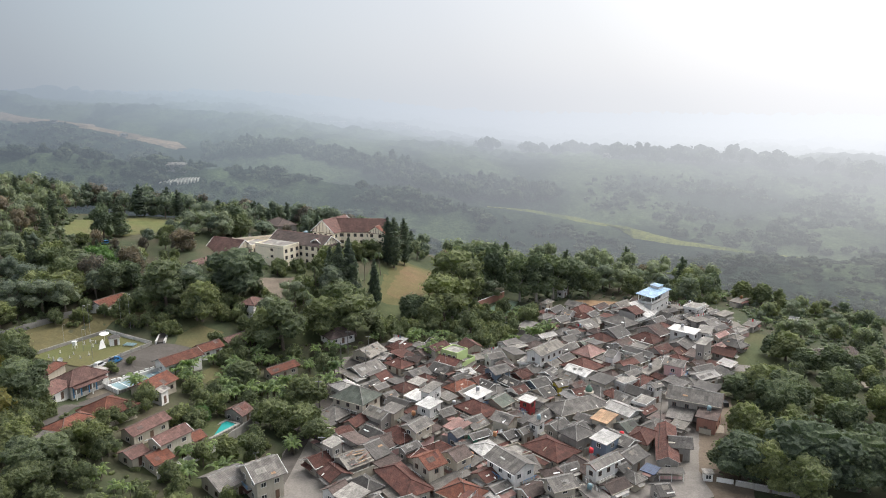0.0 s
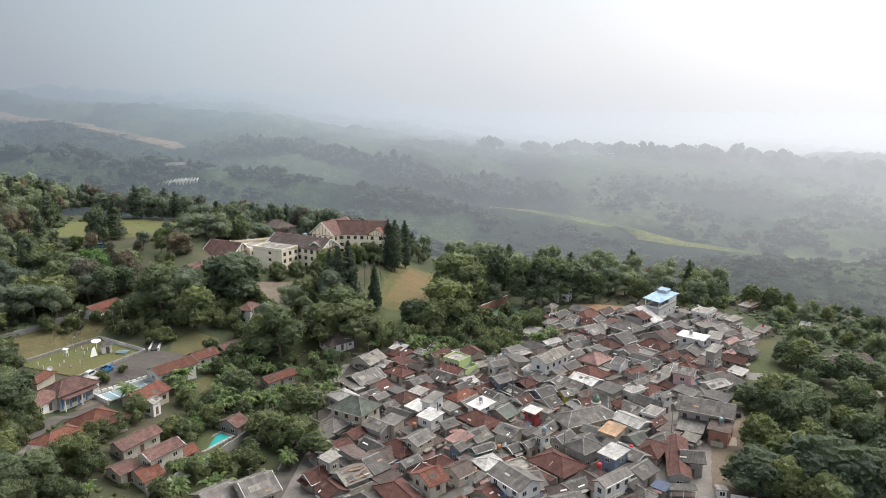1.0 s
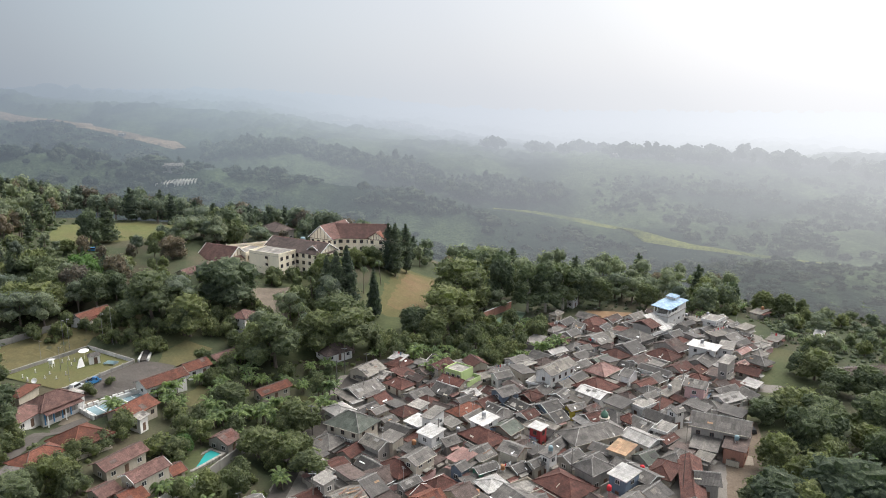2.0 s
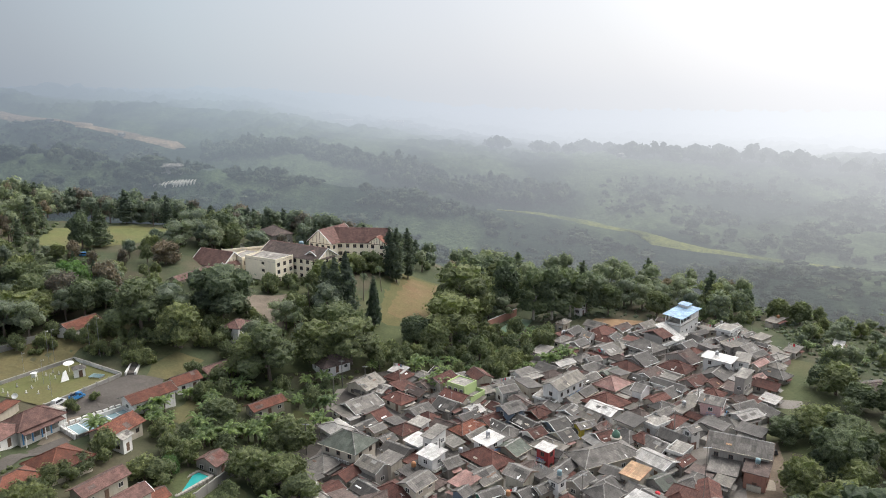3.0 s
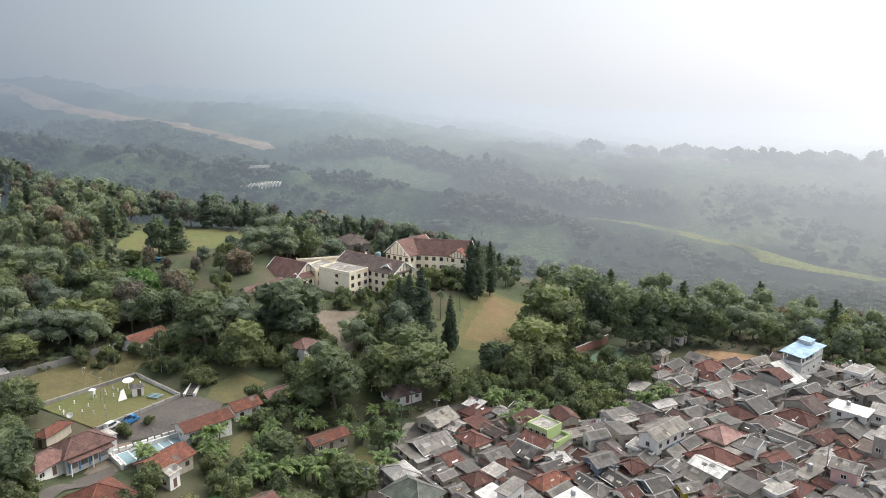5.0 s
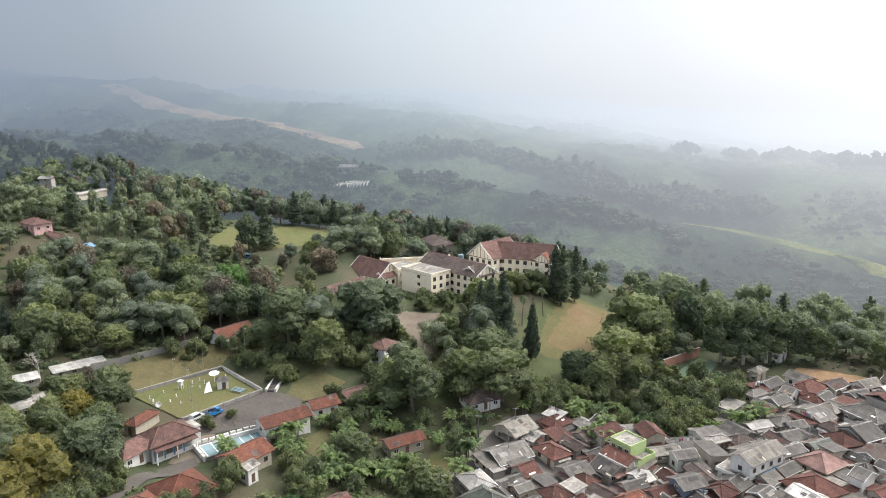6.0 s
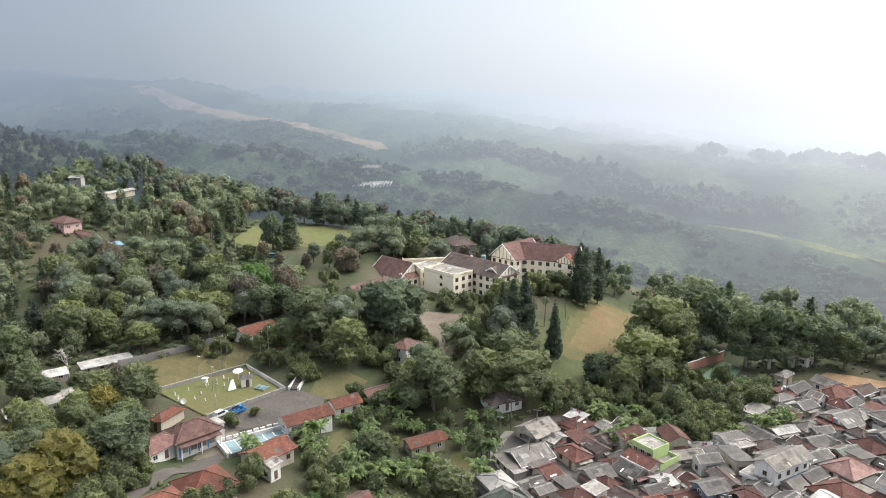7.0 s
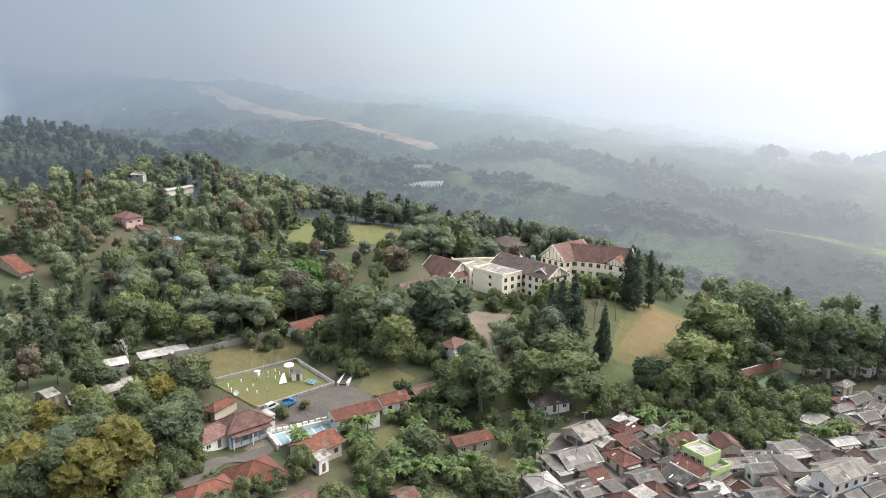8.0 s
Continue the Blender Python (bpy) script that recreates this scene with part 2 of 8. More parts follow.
water_mat, wtn, wp = shade("pool_water")
wp.inputs["Base Color"].default_value = (0.03, 0.27, 0.26, 1)
wp.inputs["Roughness"].default_value = 0.08
bump(wtn, wp, spots(wtn, 2.5, 2), 0.15, 0.03)
basin_mat = plain_mat("pale_blue_basin", (0.17, 0.26, 0.285), 0.6, 0, 0.8)
basin_light = plain_mat("worn_basin_edge", (0.3, 0.36, 0.36), 0.7, 0, 1.2)
court_green = plain_mat("green_court_paint", (0.07, 0.12, 0.07), 0.8, 0, 1.0)
soil = ground_mat("wild_ground", (0.044, 0.056, 0.03), (0.068, 0.08, 0.042), (0.082, 0.074, 0.048))
lawn_mat = ground_mat("lawn", (0.052, 0.066, 0.03), (0.08, 0.092, 0.042), (0.088, 0.088, 0.045), 0.18)
dry_lawn = ground_mat("dry_lawn", (0.15, 0.1, 0.055), (0.175, 0.125, 0.068), (0.115, 0.105, 0.045), 0.22)
mid_lawn = ground_mat("thin_lawn", (0.1, 0.09, 0.04), (0.125, 0.11, 0.05), (0.085, 0.09, 0.037), 0.22)
golden_lawn = ground_mat("golden_lawn", (0.1, 0.09, 0.045), (0.14, 0.12, 0.058), (0.085, 0.086, 0.042), 0.2)
field_lawn = ground_mat("field_lawn", (0.09, 0.105, 0.04), (0.135, 0.14, 0.055), (0.12, 0.112, 0.05), 0.25)
dirt = ground_mat("bare_dirt", (0.13, 0.1, 0.075), (0.18, 0.145, 0.11), (0.15, 0.12, 0.09), 0.3)
brown_earth = ground_mat("brown_earth", (0.22, 0.14, 0.08), (0.3, 0.2, 0.12), (0.2, 0.16, 0.09), 0.3)
pave = ground_mat("worn_paving", (0.17, 0.155, 0.14), (0.24, 0.22, 0.2), (0.2, 0.185, 0.165), 0.4)
asphalt = ground_mat("old_asphalt", (0.078, 0.07, 0.063), (0.112, 0.1, 0.09), (0.095, 0.086, 0.077), 0.35)
plaza_earth = ground_mat("trodden_earth", (0.14, 0.115, 0.09), (0.2, 0.165, 0.132), (0.15, 0.13, 0.1), 0.3)
pale_dirt = ground_mat("pale_dirt", (0.3, 0.265, 0.215), (0.38, 0.335, 0.275), (0.26, 0.23, 0.185), 0.3)

# ---- the land ----
def ss(a, b, v):
    """Smooth step of v from a to b."""
    k = min(1.0, max(0.0, (v - a) / (b - a)))
    return k * k * (3 - 2 * k)


def curve(v, at, height):
    """Smoothly joined heights along one line."""
    if v <= at[0]:
        return height[0]
    for i in range(len(at) - 1):
        if v < at[i + 1]:
            return height[i] + (height[i + 1] - height[i]) * ss(at[i], at[i + 1], v)
    return height[-1]


def ridge(x, y, x0, y0, x1, y1, rise, rise_end, spread):
    """A long spur between two places."""
    dx, dy = x1 - x0, y1 - y0
    k = min(1.0, max(0.0, ((x - x0) * dx + (y - y0) * dy) / (dx * dx + dy * dy)))
    d = math.hypot(x - x0 - k * dx, y - y0 - k * dy)
    return (rise + (rise_end - rise) * k) * math.exp(-(d / spread) ** 2)


def ground_h(x, y):
    """Height of the land: the village terrace, the bank to the main building, the wooded hill and the valley."""
    bank = 9.5 * ss(45, 100, -x) + 15 * ss(200, 325, y) * ss(-20, 45, -x)
    z = bank * (1 - ss(385, 500, y)) + 45 * ss(130, 450, -x) * (1 - 0.5 * ss(420, 560, y))
    z -= 7 * ss(120, 240, x) * (1 - ss(300, 420, y))
    for fx, fy, level, inner, outer in ((-112.5, 219.0, 10.0, 15.0, 21.0), (-91.0, 199.0, 8.1, 8.0, 13.0), (-68.0, 328.0, 16.3, 26.0, 46.0), (-98.0, 188.0, 7.6, 6.0, 12.0)):
        k = 1 - ss(inner, outer, math.hypot(x - fx, y - fy))
        z = z * (1 - k) + level * k
    far = ss(340, 480, y)
    if far > 0:
        u = x / y
        west = ss(0.22, -0.30, u) if u < 0.22 else 0.0
        east_h = curve(y, (340, 430, 600, 845, 1000, 2200, 4500), (-6, -20, -16, 14, 6, -10, -40))
        west_h = curve(y, (340, 500, 590, 650, 760, 1000, 1800, 4500), (0, -4, 26, 14, 30, 52, 66, 40))
        z += far * (west * west_h + (1 - west) * east_h)
        z += max(ridge(x, y, 72, 605, 139, 545, 3, 7, 30), ridge(x, y, 139, 545, 207, 450, 7, 4, 30))
        z += max(ridge(x, y, -285, 728, -420, 772, 2, 14, 45), ridge(x, y, -420, 772, -600, 858, 8, 22, 60), ridge(x, y, -600, 858, -704, 900, 22, 40, 75), ridge(x, y, -704, 900, -1300, 1000, 40, 62, 150)) * ss(500, 650, y)
        z += ridge(x, y, -430, 1225, -640, 1255, 0, 22, 120)
    return z


def far_edge(x, y):
    """The distance at which the far land begins: nearer over the open valley to the east."""
    return 402 - 66 * ss(0.03, 0.2, x / y if y > 1 else (9 if x > 0 else -9))


def mesh_ob(name, verts, faces, mats, parent=None, place=None, smooth=False, slots=None):
    """One mesh object from vertices and faces; slots: the material slot of each face."""
    me = bpy.data.meshes.new(name)
    me.from_pydata([tuple(v) for v in verts], [], faces)
    for m in mats if isinstance(mats, (list, tuple)) else [mats]:
        me.materials.append(m)
    if slots:
        me.polygons.foreach_set("material_index", slots)
    if smooth:
        me.polygons.foreach_set("use_smooth", [True] * len(me.polygons))
    me.update()
    ob = new(name, me)
    if parent:
        ob.parent = parent
    if place is not None:
        ob.matrix_basis = place
    return ob


def spread(lo, hi, dense_lo, dense_hi, step, grow):
    """Grid lines that are close in the middle and widen outwards."""
    mid = list(np.arange(dense_lo, dense_hi + step, step))
    up, s = [mid[-1]], step
    while up[-1] < hi:
        s *= grow
        up.append(up[-1] + s)
    down, s = [mid[0]], step
    while down[-1] > lo:
        s *= grow
        down.append(down[-1] - s)
    return down[:0:-1] + mid + up[1:]


gx = spread(-4600, 4600, -250, 200, 3.2, 1.12)
gy = spread(-900, 4800, 100, 420, 3.2, 1.08)
land_v = [(x, y, ground_h(x, y) + noise.noise((x * 0.05, y * 0.05, 0)) * 1.2 * ss(380, 460, y) - 12 * ss(far_edge(x, y) + 22, far_edge(x, y) + 60, math.hypot(x, y))) for y in gy for x in gx]
nx = len(gx)
land_f = [(j * nx + i, j * nx + i + 1, (j + 1) * nx + i + 1, (j + 1) * nx + i) for j in range(len(gy) - 1) for i in range(nx - 1)]
tagged(mesh_ob("ground", land_v, land_f, soil, smooth=True), "rough green and brown hillside ground with scrub", "ground", kind="structure")


def inside(x, y, ring):
    hit = False
    for i in range(len(ring)):
        (x0, y0), (x1, y1) = ring[i - 1], ring[i]
        if (y0 > y) != (y1 > y) and x < (x1 - x0) * (y - y0) / (y1 - y0) + x0:
            hit = not hit
    return hit


CLEAR = []  # rings in which nothing wild grows
BUSY = []   # x, y, radius of what stands


def patch(name, ring, mat, label, category, lift=0.1, step=2.0, ragged=0.0, keep=True, level=None):
    """A piece of the ground of its own material, laid over the land, with an uneven edge."""
    edge = []
    for i in range(len(ring)):
        a, b = Vector(ring[i - 1]), Vector(ring[i])
        n = max(1, int((b - a).length / step))
        for k in range(n):
            p = a.lerp(b, k / n)
            side = Vector((b.y - a.y, a.x - b.x)).normalized()
            edge.append(p + side * ragged * noise.noise((p.x * 0.3, p.y * 0.3, 5)))
    bm = bmesh.new()
    top = bm.faces.new([bm.verts.new((p.x, p.y, 0)) for p in edge])
    bmesh.ops.triangulate(bm, faces=[top])
    xs, ys = [p.x for p in edge], [p.y for p in edge]
    for lo, hi, normal in ((min(xs), max(xs), (1, 0, 0)), (min(ys), max(ys), (0, 1, 0))):
        for c in np.arange(math.ceil(lo / step) * step, hi, step):
            bmesh.ops.bisect_plane(bm, geom=bm.verts[:] + bm.edges[:] + bm.faces[:], plane_co=Vector(normal) * c, plane_no=normal)
    for v in bm.verts:
        v.co.z = (ground_h(v.co.x, v.co.y) if level is None else level) + lift + (0.06 if level is None else 0)
    bmesh.ops.recalc_face_normals(bm, faces=bm.faces[:])
    me = bpy.data.meshes.new(name)
    bm.to_mesh(me)
    bm.free()
    me.materials.append(mat)
    if keep:
        CLEAR.append([tuple(p) for p in edge])
    return tagged(new(name, me), label, category, kind="structure")


# ---- small kit of shapes ----
class Shape:
    """Vertices and faces gathered for one mesh."""

    def __init__(self):
        self.v, self.f, self.s = [], [], []

    def add(self, verts, faces, slot=0):
        n = len(self.v)
        self.v += [tuple(p) for p in verts]
        self.f += [tuple(i + n for i in f) for f in faces]
        self.s += [slot] * len(faces)
        return self

    def box(self, x0, x1, y0, y1, z0, z1, slot=0):
        return self.add([(x0, y0, z0), (x1, y0, z0), (x1, y1, z0), (x0, y1, z0), (x0, y0, z1), (x1, y0, z1), (x1, y1, z1), (x0, y1, z1)],
                        [(0, 3, 2, 1), (4, 5, 6, 7), (0, 1, 5, 4), (1, 2, 6, 5), (2, 3, 7, 6), (3, 0, 4, 7)], slot)

    def prism(self, lower, upper, slot=0):
        """Two matching rings joined into a closed body."""
        n = len(lower)
        return self.add([*lower, *upper], [tuple(range(n - 1, -1, -1)), tuple(range(n, 2 * n))] + [(i, (i + 1) % n, n + (i + 1) % n, n + i) for i in range(n)], slot)

    def tube(self, a, b, ra, rb, sides=6, slot=0):
        a, b = Vector(a), Vector(b)
        q = (b - a).to_track_quat("Z", "Y")
        ring = [Vector((math.cos(k * math.tau / sides), math.sin(k * math.tau / sides), 0)) for k in range(sides)]
        return self.prism([a + q @ (p * ra) for p in ring], [b + q @ (p * rb) for p in ring], slot)

    def turned(self, profile, sides=12, slot=0, at=(0, 0, 0)):
        """A body turned about the upright axis, from (radius, height) pairs."""
        vs = [(at[0] + r * math.cos(k * math.tau / sides), at[1] + r * math.sin(k * math.tau / sides), at[2] + h) for r, h in profile for k in range(sides)]
        n = len(profile)
        fs = [(j * sides + k, j * sides + (k + 1) % sides, (j + 1) * sides + (k + 1) % sides, (j + 1) * sides + k) for j in range(n - 1) for k in range(sides)]
        fs += [tuple(range(sides - 1, -1, -1)), tuple((n - 1) * sides + k for k in range(sides))]
        return self.add(vs, fs, slot)

    def ob(self, name, mats, parent=None, place=None, smooth=False):
        return mesh_ob(name, self.v, self.f, mats, parent, place, smooth, self.s)


def thing(name, place, label, category, group=""):
    """The Empty at a thing's base."""
    ob = new(name)
    ob.empty_display_size = 0.5
    ob.matrix_basis = place
    return tagged(ob, label, category, group)


BALL = bmesh.new()
bmesh.ops.create_icosphere(BALL, subdivisions=2, radius=1)
BALL_V, BALL_F = [v.co.copy() for v in BALL.verts], [[v.index for v in f.verts] for f in BALL.faces]
BALL.free()
BALL = bmesh.new()
bmesh.ops.create_icosphere(BALL, subdivisions=3, radius=1)
CLUMP_V, CLUMP_F = [v.co.copy() for v in BALL.verts], [[v.index for v in f.verts] for f in BALL.faces]
BALL.free()
BALL = bmesh.new()
bmesh.ops.create_icosphere(BALL, subdivisions=1, radius=1)
NUB_V, NUB_F = [v.co.copy() for v in BALL.verts], [[v.index for v in f.verts] for f in BALL.faces]
BALL.free()


# ---- trees ----
def leaves_on(sh, rng, centre, rx, rz, count, size, slot=0, droop=0.0):
    """Leaf clumps scattered over a lump of the crown: small bent cards, facing outwards with much scatter."""
    for _ in range(count):
        z = rng.uniform(-0.75, 1)
        a = rng.uniform(0, math.tau)
        r = math.sqrt(1 - z * z)
        n = Vector((r * math.cos(a), r * math.sin(a), z))
        p = centre + Vector((n.x * rx, n.y * rx, n.z * rz)) * rng.uniform(0.78, 1.12)
        out = (n + Vector((rng.gauss(0, 0.42), rng.gauss(0, 0.42), rng.gauss(0.3, 0.42)))).normalized()
        q = out.to_track_quat("Z", "Y")
        s = size * rng.uniform(0.55, 1.35)
        w = s * rng.uniform(0.45, 0.8)
        turn = rng.uniform(0, math.tau)
        u, v = Vector((math.cos(turn), math.sin(turn), 0)), Vector((-math.sin(turn), math.cos(turn), 0))
        sag = Vector((0, 0, -s * (0.35 + droop)))
        sh.add([p + q @ (-u * s), p + q @ (v * w + sag * 0.0) , p + q @ (u * s + sag), p + q @ (-v * w)], [(0, 3, 1), (1, 3, 2)], slot)


def lump(sh, rng, centre, rx, rz, fine=False, slot=0, rich=False):
    """The dense inside of a crown lump, with an uneven surface; rich: broken up into clumps of leaves."""
    o = Vector((rng.uniform(0, 50), rng.uniform(0, 50), rng.uniform(0, 50)))
    vs, fs = (CLUMP_V, CLUMP_F) if rich else (BALL_V, BALL_F) if fine else (NUB_V, NUB_F)
    deep = 0.42 if rich else 0.0
    sh.add([centre + Vector((v.x * rx, v.y * rx, v.z * rz)) * (0.85 + 0.35 * noise.noise(v * 1.7 + o) + deep * noise.noise(v * (1.6 * rx + 1.2) + o)) for v in vs], fs, slot)


def limbs(sh, rng, height, girth, tips, slot=0):
    """A tapered trunk that forks towards the lumps of the crown."""
    lean = Vector((rng.gauss(0, 0.03), rng.gauss(0, 0.03), 1))
    fork = lean * (height * rng.uniform(0.3, 0.42))
    sh.tube((0, 0, -0.8), lean * (height * 0.12), girth * 1.35, girth, 7, slot)
    sh.tube(lean * (height * 0.12), fork, girth, girth * 0.75, 7, slot)
    for tip in tips:
        mid = fork.lerp(tip, 0.5) + Vector((rng.gauss(0, 0.3), rng.gauss(0, 0.3), 0.3))
        sh.tube(fork, mid, girth * 0.5, girth * 0.32, 5, slot)
        sh.tube(mid, tip, girth * 0.32, girth * 0.1, 4, slot)


TREES = {}


def tree_kind(key, seed, height, radius, mat, cards=700, lumps=8, size=0.62, flat=0.62, low=0.42, wood=None):
    """A broad tree of uneven lumps; built once, copied about."""
    rng = random.Random(seed)
    crown, trunk, tips = Shape(), Shape(), []
    for k in range(lumps):
        a = k * 2.4 + rng.uniform(-0.4, 0.4)
        far = radius * (0.0 if k == 0 else rng.uniform(0.35, 0.68))
        z = height * (0.8 if k == 0 else rng.uniform(low, 0.52) if k % 2 else rng.uniform(0.5, 0.82))
        rr = radius * (0.62 if k == 0 else rng.uniform(0.4, 0.54))
        c = Vector((far * math.cos(a), far * math.sin(a), min(z, height - rr * flat)))
        rz = rr * flat * 1.15
        c.z = max(c.z, rz * 0.75)
        lump(crown, rng, c, rr * 0.84, rz * 0.84, True, 0, radius > 4.4 and cards >= 600)
        leaves_on(crown, rng, c, rr, rz, int(cards * 1.1 / lumps * (1.6 if k == 0 else 0.92)), size)
        tips.append(c)
    limbs(trunk, rng, height, radius * 0.045 + 0.1, tips)
    TREES[key] = (trunk, crown, mat, wood or bark, height, radius)


def column_kind(key, seed, height, radius, mat, cards=800, size=0.5, taper=1.0):
    """A slender tree: cypress or fir."""
    rng = random.Random(seed)
    crown, trunk = Shape(), Shape()
    trunk.tube((0, 0, -0.8), (0, 0, height * 0.9), 0.28, 0.05, 7)
    rings = 11
    for k in range(rings):
        u = k / (rings - 1)
        rr = radius * ((1 - u) ** taper * 0.95 + 0.07 if taper > 0.8 else math.sin(math.pi * min(1, 0.18 + u * 0.8)) ** 0.6)
        z = height * (0.12 + 0.85 * u)
        for j in range(2):
            c = Vector((rng.gauss(0, 0.16) * rr, rng.gauss(0, 0.16) * rr, z + rng.uniform(-0.3, 0.3)))
            lump(crown, rng, c, rr * 0.7, height * 0.06)
            leaves_on(crown, rng, c, rr, height * 0.06, int(cards / rings / 2), size, 0, 0.3)
    TREES[key] = (trunk, crown, mat, bark, height, radius)


def tier_kind(key, seed, height, radius):
    """A fir with whorls of boughs in separate tiers."""
    rng = random.Random(seed)
    crown, trunk = Shape(), Shape()
    trunk.tube((0, 0, -0.8), (0, 0, height), 0.3, 0.04, 7)
    tiers = 17
    for k in range(tiers):
        u = k / (tiers - 1)
        z, rr = height * (0.1 + 0.88 * u), radius * (1 - u) ** 0.75 + 0.25
        lump(crown, rng, Vector((0, 0, z)), rr * 0.55, height * 0.035)
        for b in range(11):
            a = math.tau * b / 11 + k * 0.7 + rng.uniform(-0.2, 0.2)
            way = Vector((math.cos(a), math.sin(a), 0))
            L = rr * rng.uniform(0.8, 1.1)
            for s in range(3):
                p = Vector((0, 0, z)) + way * (L * (s + 0.7) / 3.2) + Vector((0, 0, -0.2 * L * (s / 3) ** 2 + 0.1 * L))
                leaves_on(crown, rng, p, 0.2 * L + 0.1, 0.12, 3, 0.26 * L + 0.12)
    TREES[key] = (trunk, crown, leaf_fir, bark, height, radius)


def frond_kind(key, seed, height, length, fronds, mat, wide, stems=1, stem=0.13, arch=0.55, lift=(0.25, 1.1)):
    """A palm or a clump of banana plants: arching fronds on one or several stems."""
    rng = random.Random(seed)
    crown, trunk = Shape(), Shape()
    for s in range(stems):
        foot = Vector((rng.gauss(0, 0.9), rng.gauss(0, 0.9), 0)) if stems > 1 else Vector((0, 0, 0))
        h = height * rng.uniform(0.65, 1.0) if stems > 1 else height
        head = foot + Vector((rng.gauss(0, 0.06) * h, rng.gauss(0, 0.06) * h, h))
        trunk.tube(foot + Vector((0, 0, -0.5)), head, stem, stem * 0.6, 6)
        for k in range(fronds):
            a = math.tau * k / fronds + rng.uniform(-0.3, 0.3)
            way, up = Vector((math.cos(a), math.sin(a), 0)), rng.uniform(*lift)
            side = Vector((-way.y, way.x, 0))
            L = length * rng.uniform(0.75, 1.1)
            row = []
            for j in range(5):
                u = j / 4
                p = head + way * (L * u * 0.8) + Vector((0, 0, L * (up * u - (arch + up * 0.6) * u * u)))
                w = wide * L * math.sin(math.pi * (0.12 + 0.85 * u)) ** 0.8
                row += [p + side * w + Vector((0, 0, -w * 0.4)), p, p - side * w + Vector((0, 0, -w * 0.4))]
            fs = []
            for j in range(4):
                for i in range(2):
                    fs.append((j * 3 + i, j * 3 + i + 1, j * 3 + i + 4, j * 3 + i + 3))
            crown.add(row, fs)
    TREES[key] = (trunk, crown, mat, bark, height + length * 0.4, length)


def bare_kind(key, seed, height):
    """A leafless tree with pale branching limbs."""
    rng = random.Random(seed)
    trunk, crown = Shape(), Shape()

    def grow(a, way, length, girth, depth):
        b = a + way * length
        (trunk if depth > 2 else crown).tube(a, b, girth, girth * 0.65, 5)
        if depth:
            for _ in range(3 if depth > 1 else 4):
                grow(b, (way + Vector((rng.gauss(0, 0.45), rng.gauss(0, 0.45), rng.gauss(0.1, 0.25)))).normalized(), length * rng.uniform(0.55, 0.8), girth * 0.6, depth - 1)

    grow(Vector((0, 0, -0.5)), Vector((0, 0, 1)), height * 0.36, 0.22, 4)
    TREES[key] = (trunk, crown, bark_pale, bark_pale, height, height * 0.3)


tree_kind("broad_a", 1, 15, 8.0, leaf, 800, 11, 0.42, 0.72, 0.3)
tree_kind("broad_b", 2, 17, 7.0, leaf, 800, 12, 0.42, 0.85, 0.28)
tree_kind("broad_c", 3, 12, 6.0, leaf, 650, 9, 0.38, 0.85, 0.25)
tree_kind("spread", 4, 16, 9.5, leaf, 1000, 13, 0.42, 0.5, 0.42)
tree_kind("dark_a", 5, 16, 7.5, leaf_dark, 850, 12, 0.4, 0.8, 0.28)
tree_kind("dark_b", 6, 18, 6.0, leaf_dark, 750, 11, 0.4, 1.0, 0.22)
tree_kind("tall", 7, 22, 6.0, leaf_dark, 750, 11, 0.4, 0.95, 0.3, bark_pale)
tree_kind("bright", 8, 13, 6.5, leaf_bright, 800, 10, 0.4, 0.8, 0.3)
tree_kind("gold", 9, 13, 7.0, leaf_gold, 950, 11, 0.4, 0.8, 0.2)
tree_kind("dry", 10, 11, 4.5, leaf_dry, 1000, 8, 0.36, 1.1, 0.25)
tree_kind("small_a", 11, 6, 3.0, leaf, 430, 6, 0.32, 0.95, 0.2)
tree_kind("small_b", 12, 5, 2.6, leaf, 380, 6, 0.3, 0.95, 0.15)
tree_kind("shrub", 13, 2.2, 1.6, leaf, 260, 4, 0.22, 0.8, 0.1)
tree_kind("young", 14, 8, 3.2, leaf, 480, 7, 0.34, 1.1, 0.25)
# pale_a, pale_b, far_a and far_b wear the leaves paled for haze
tree_kind("pale_a", 41, 15, 7.5, leaf_paled, 480, 8, 0.52)
tree_kind("pale_b", 42, 18, 6.6, leaf_paled, 480, 9, 0.5, 0.85, 0.35)
tree_kind("pale_c", 43, 10, 5.2, scrub_leaf, 380, 7, 0.58, 0.8, 0.3)
tree_kind("far_a", 23, 15, 7.0, leaf_paled, 230, 5, 0.7, 0.8, 0.2)
tree_kind("far_b", 24, 16, 6.0, leaf_paled, 190, 5, 0.72, 1.0, 0.22)
for far_key, far_seed, far_h0, far_r0 in (("mist_a", 27, 15, 7.0), ("mist_b", 28, 16, 5.0)):
    rng_far, mist_crown, mist_trunk = random.Random(far_seed), Shape(), Shape()
    mist_trunk.tube((0, 0, -0.8), (0, 0, far_h0 * 0.6), 0.25, 0.1, 4)
    for c_far in ((0, 0, 0.72), (0.4, 0.15, 0.46), (-0.35, -0.2, 0.44)):
        c_far = Vector((c_far[0] * far_r0, c_far[1] * far_r0, c_far[2] * far_h0))
        lump(mist_crown, rng_far, c_far, far_r0 * 0.52, far_h0 * 0.24)
        leaves_on(mist_crown, rng_far, c_far, far_r0 * 0.58, far_h0 * 0.27, 9, 1.2)
    TREES[far_key] = (mist_trunk, mist_crown, leaf, bark, far_h0, far_r0)
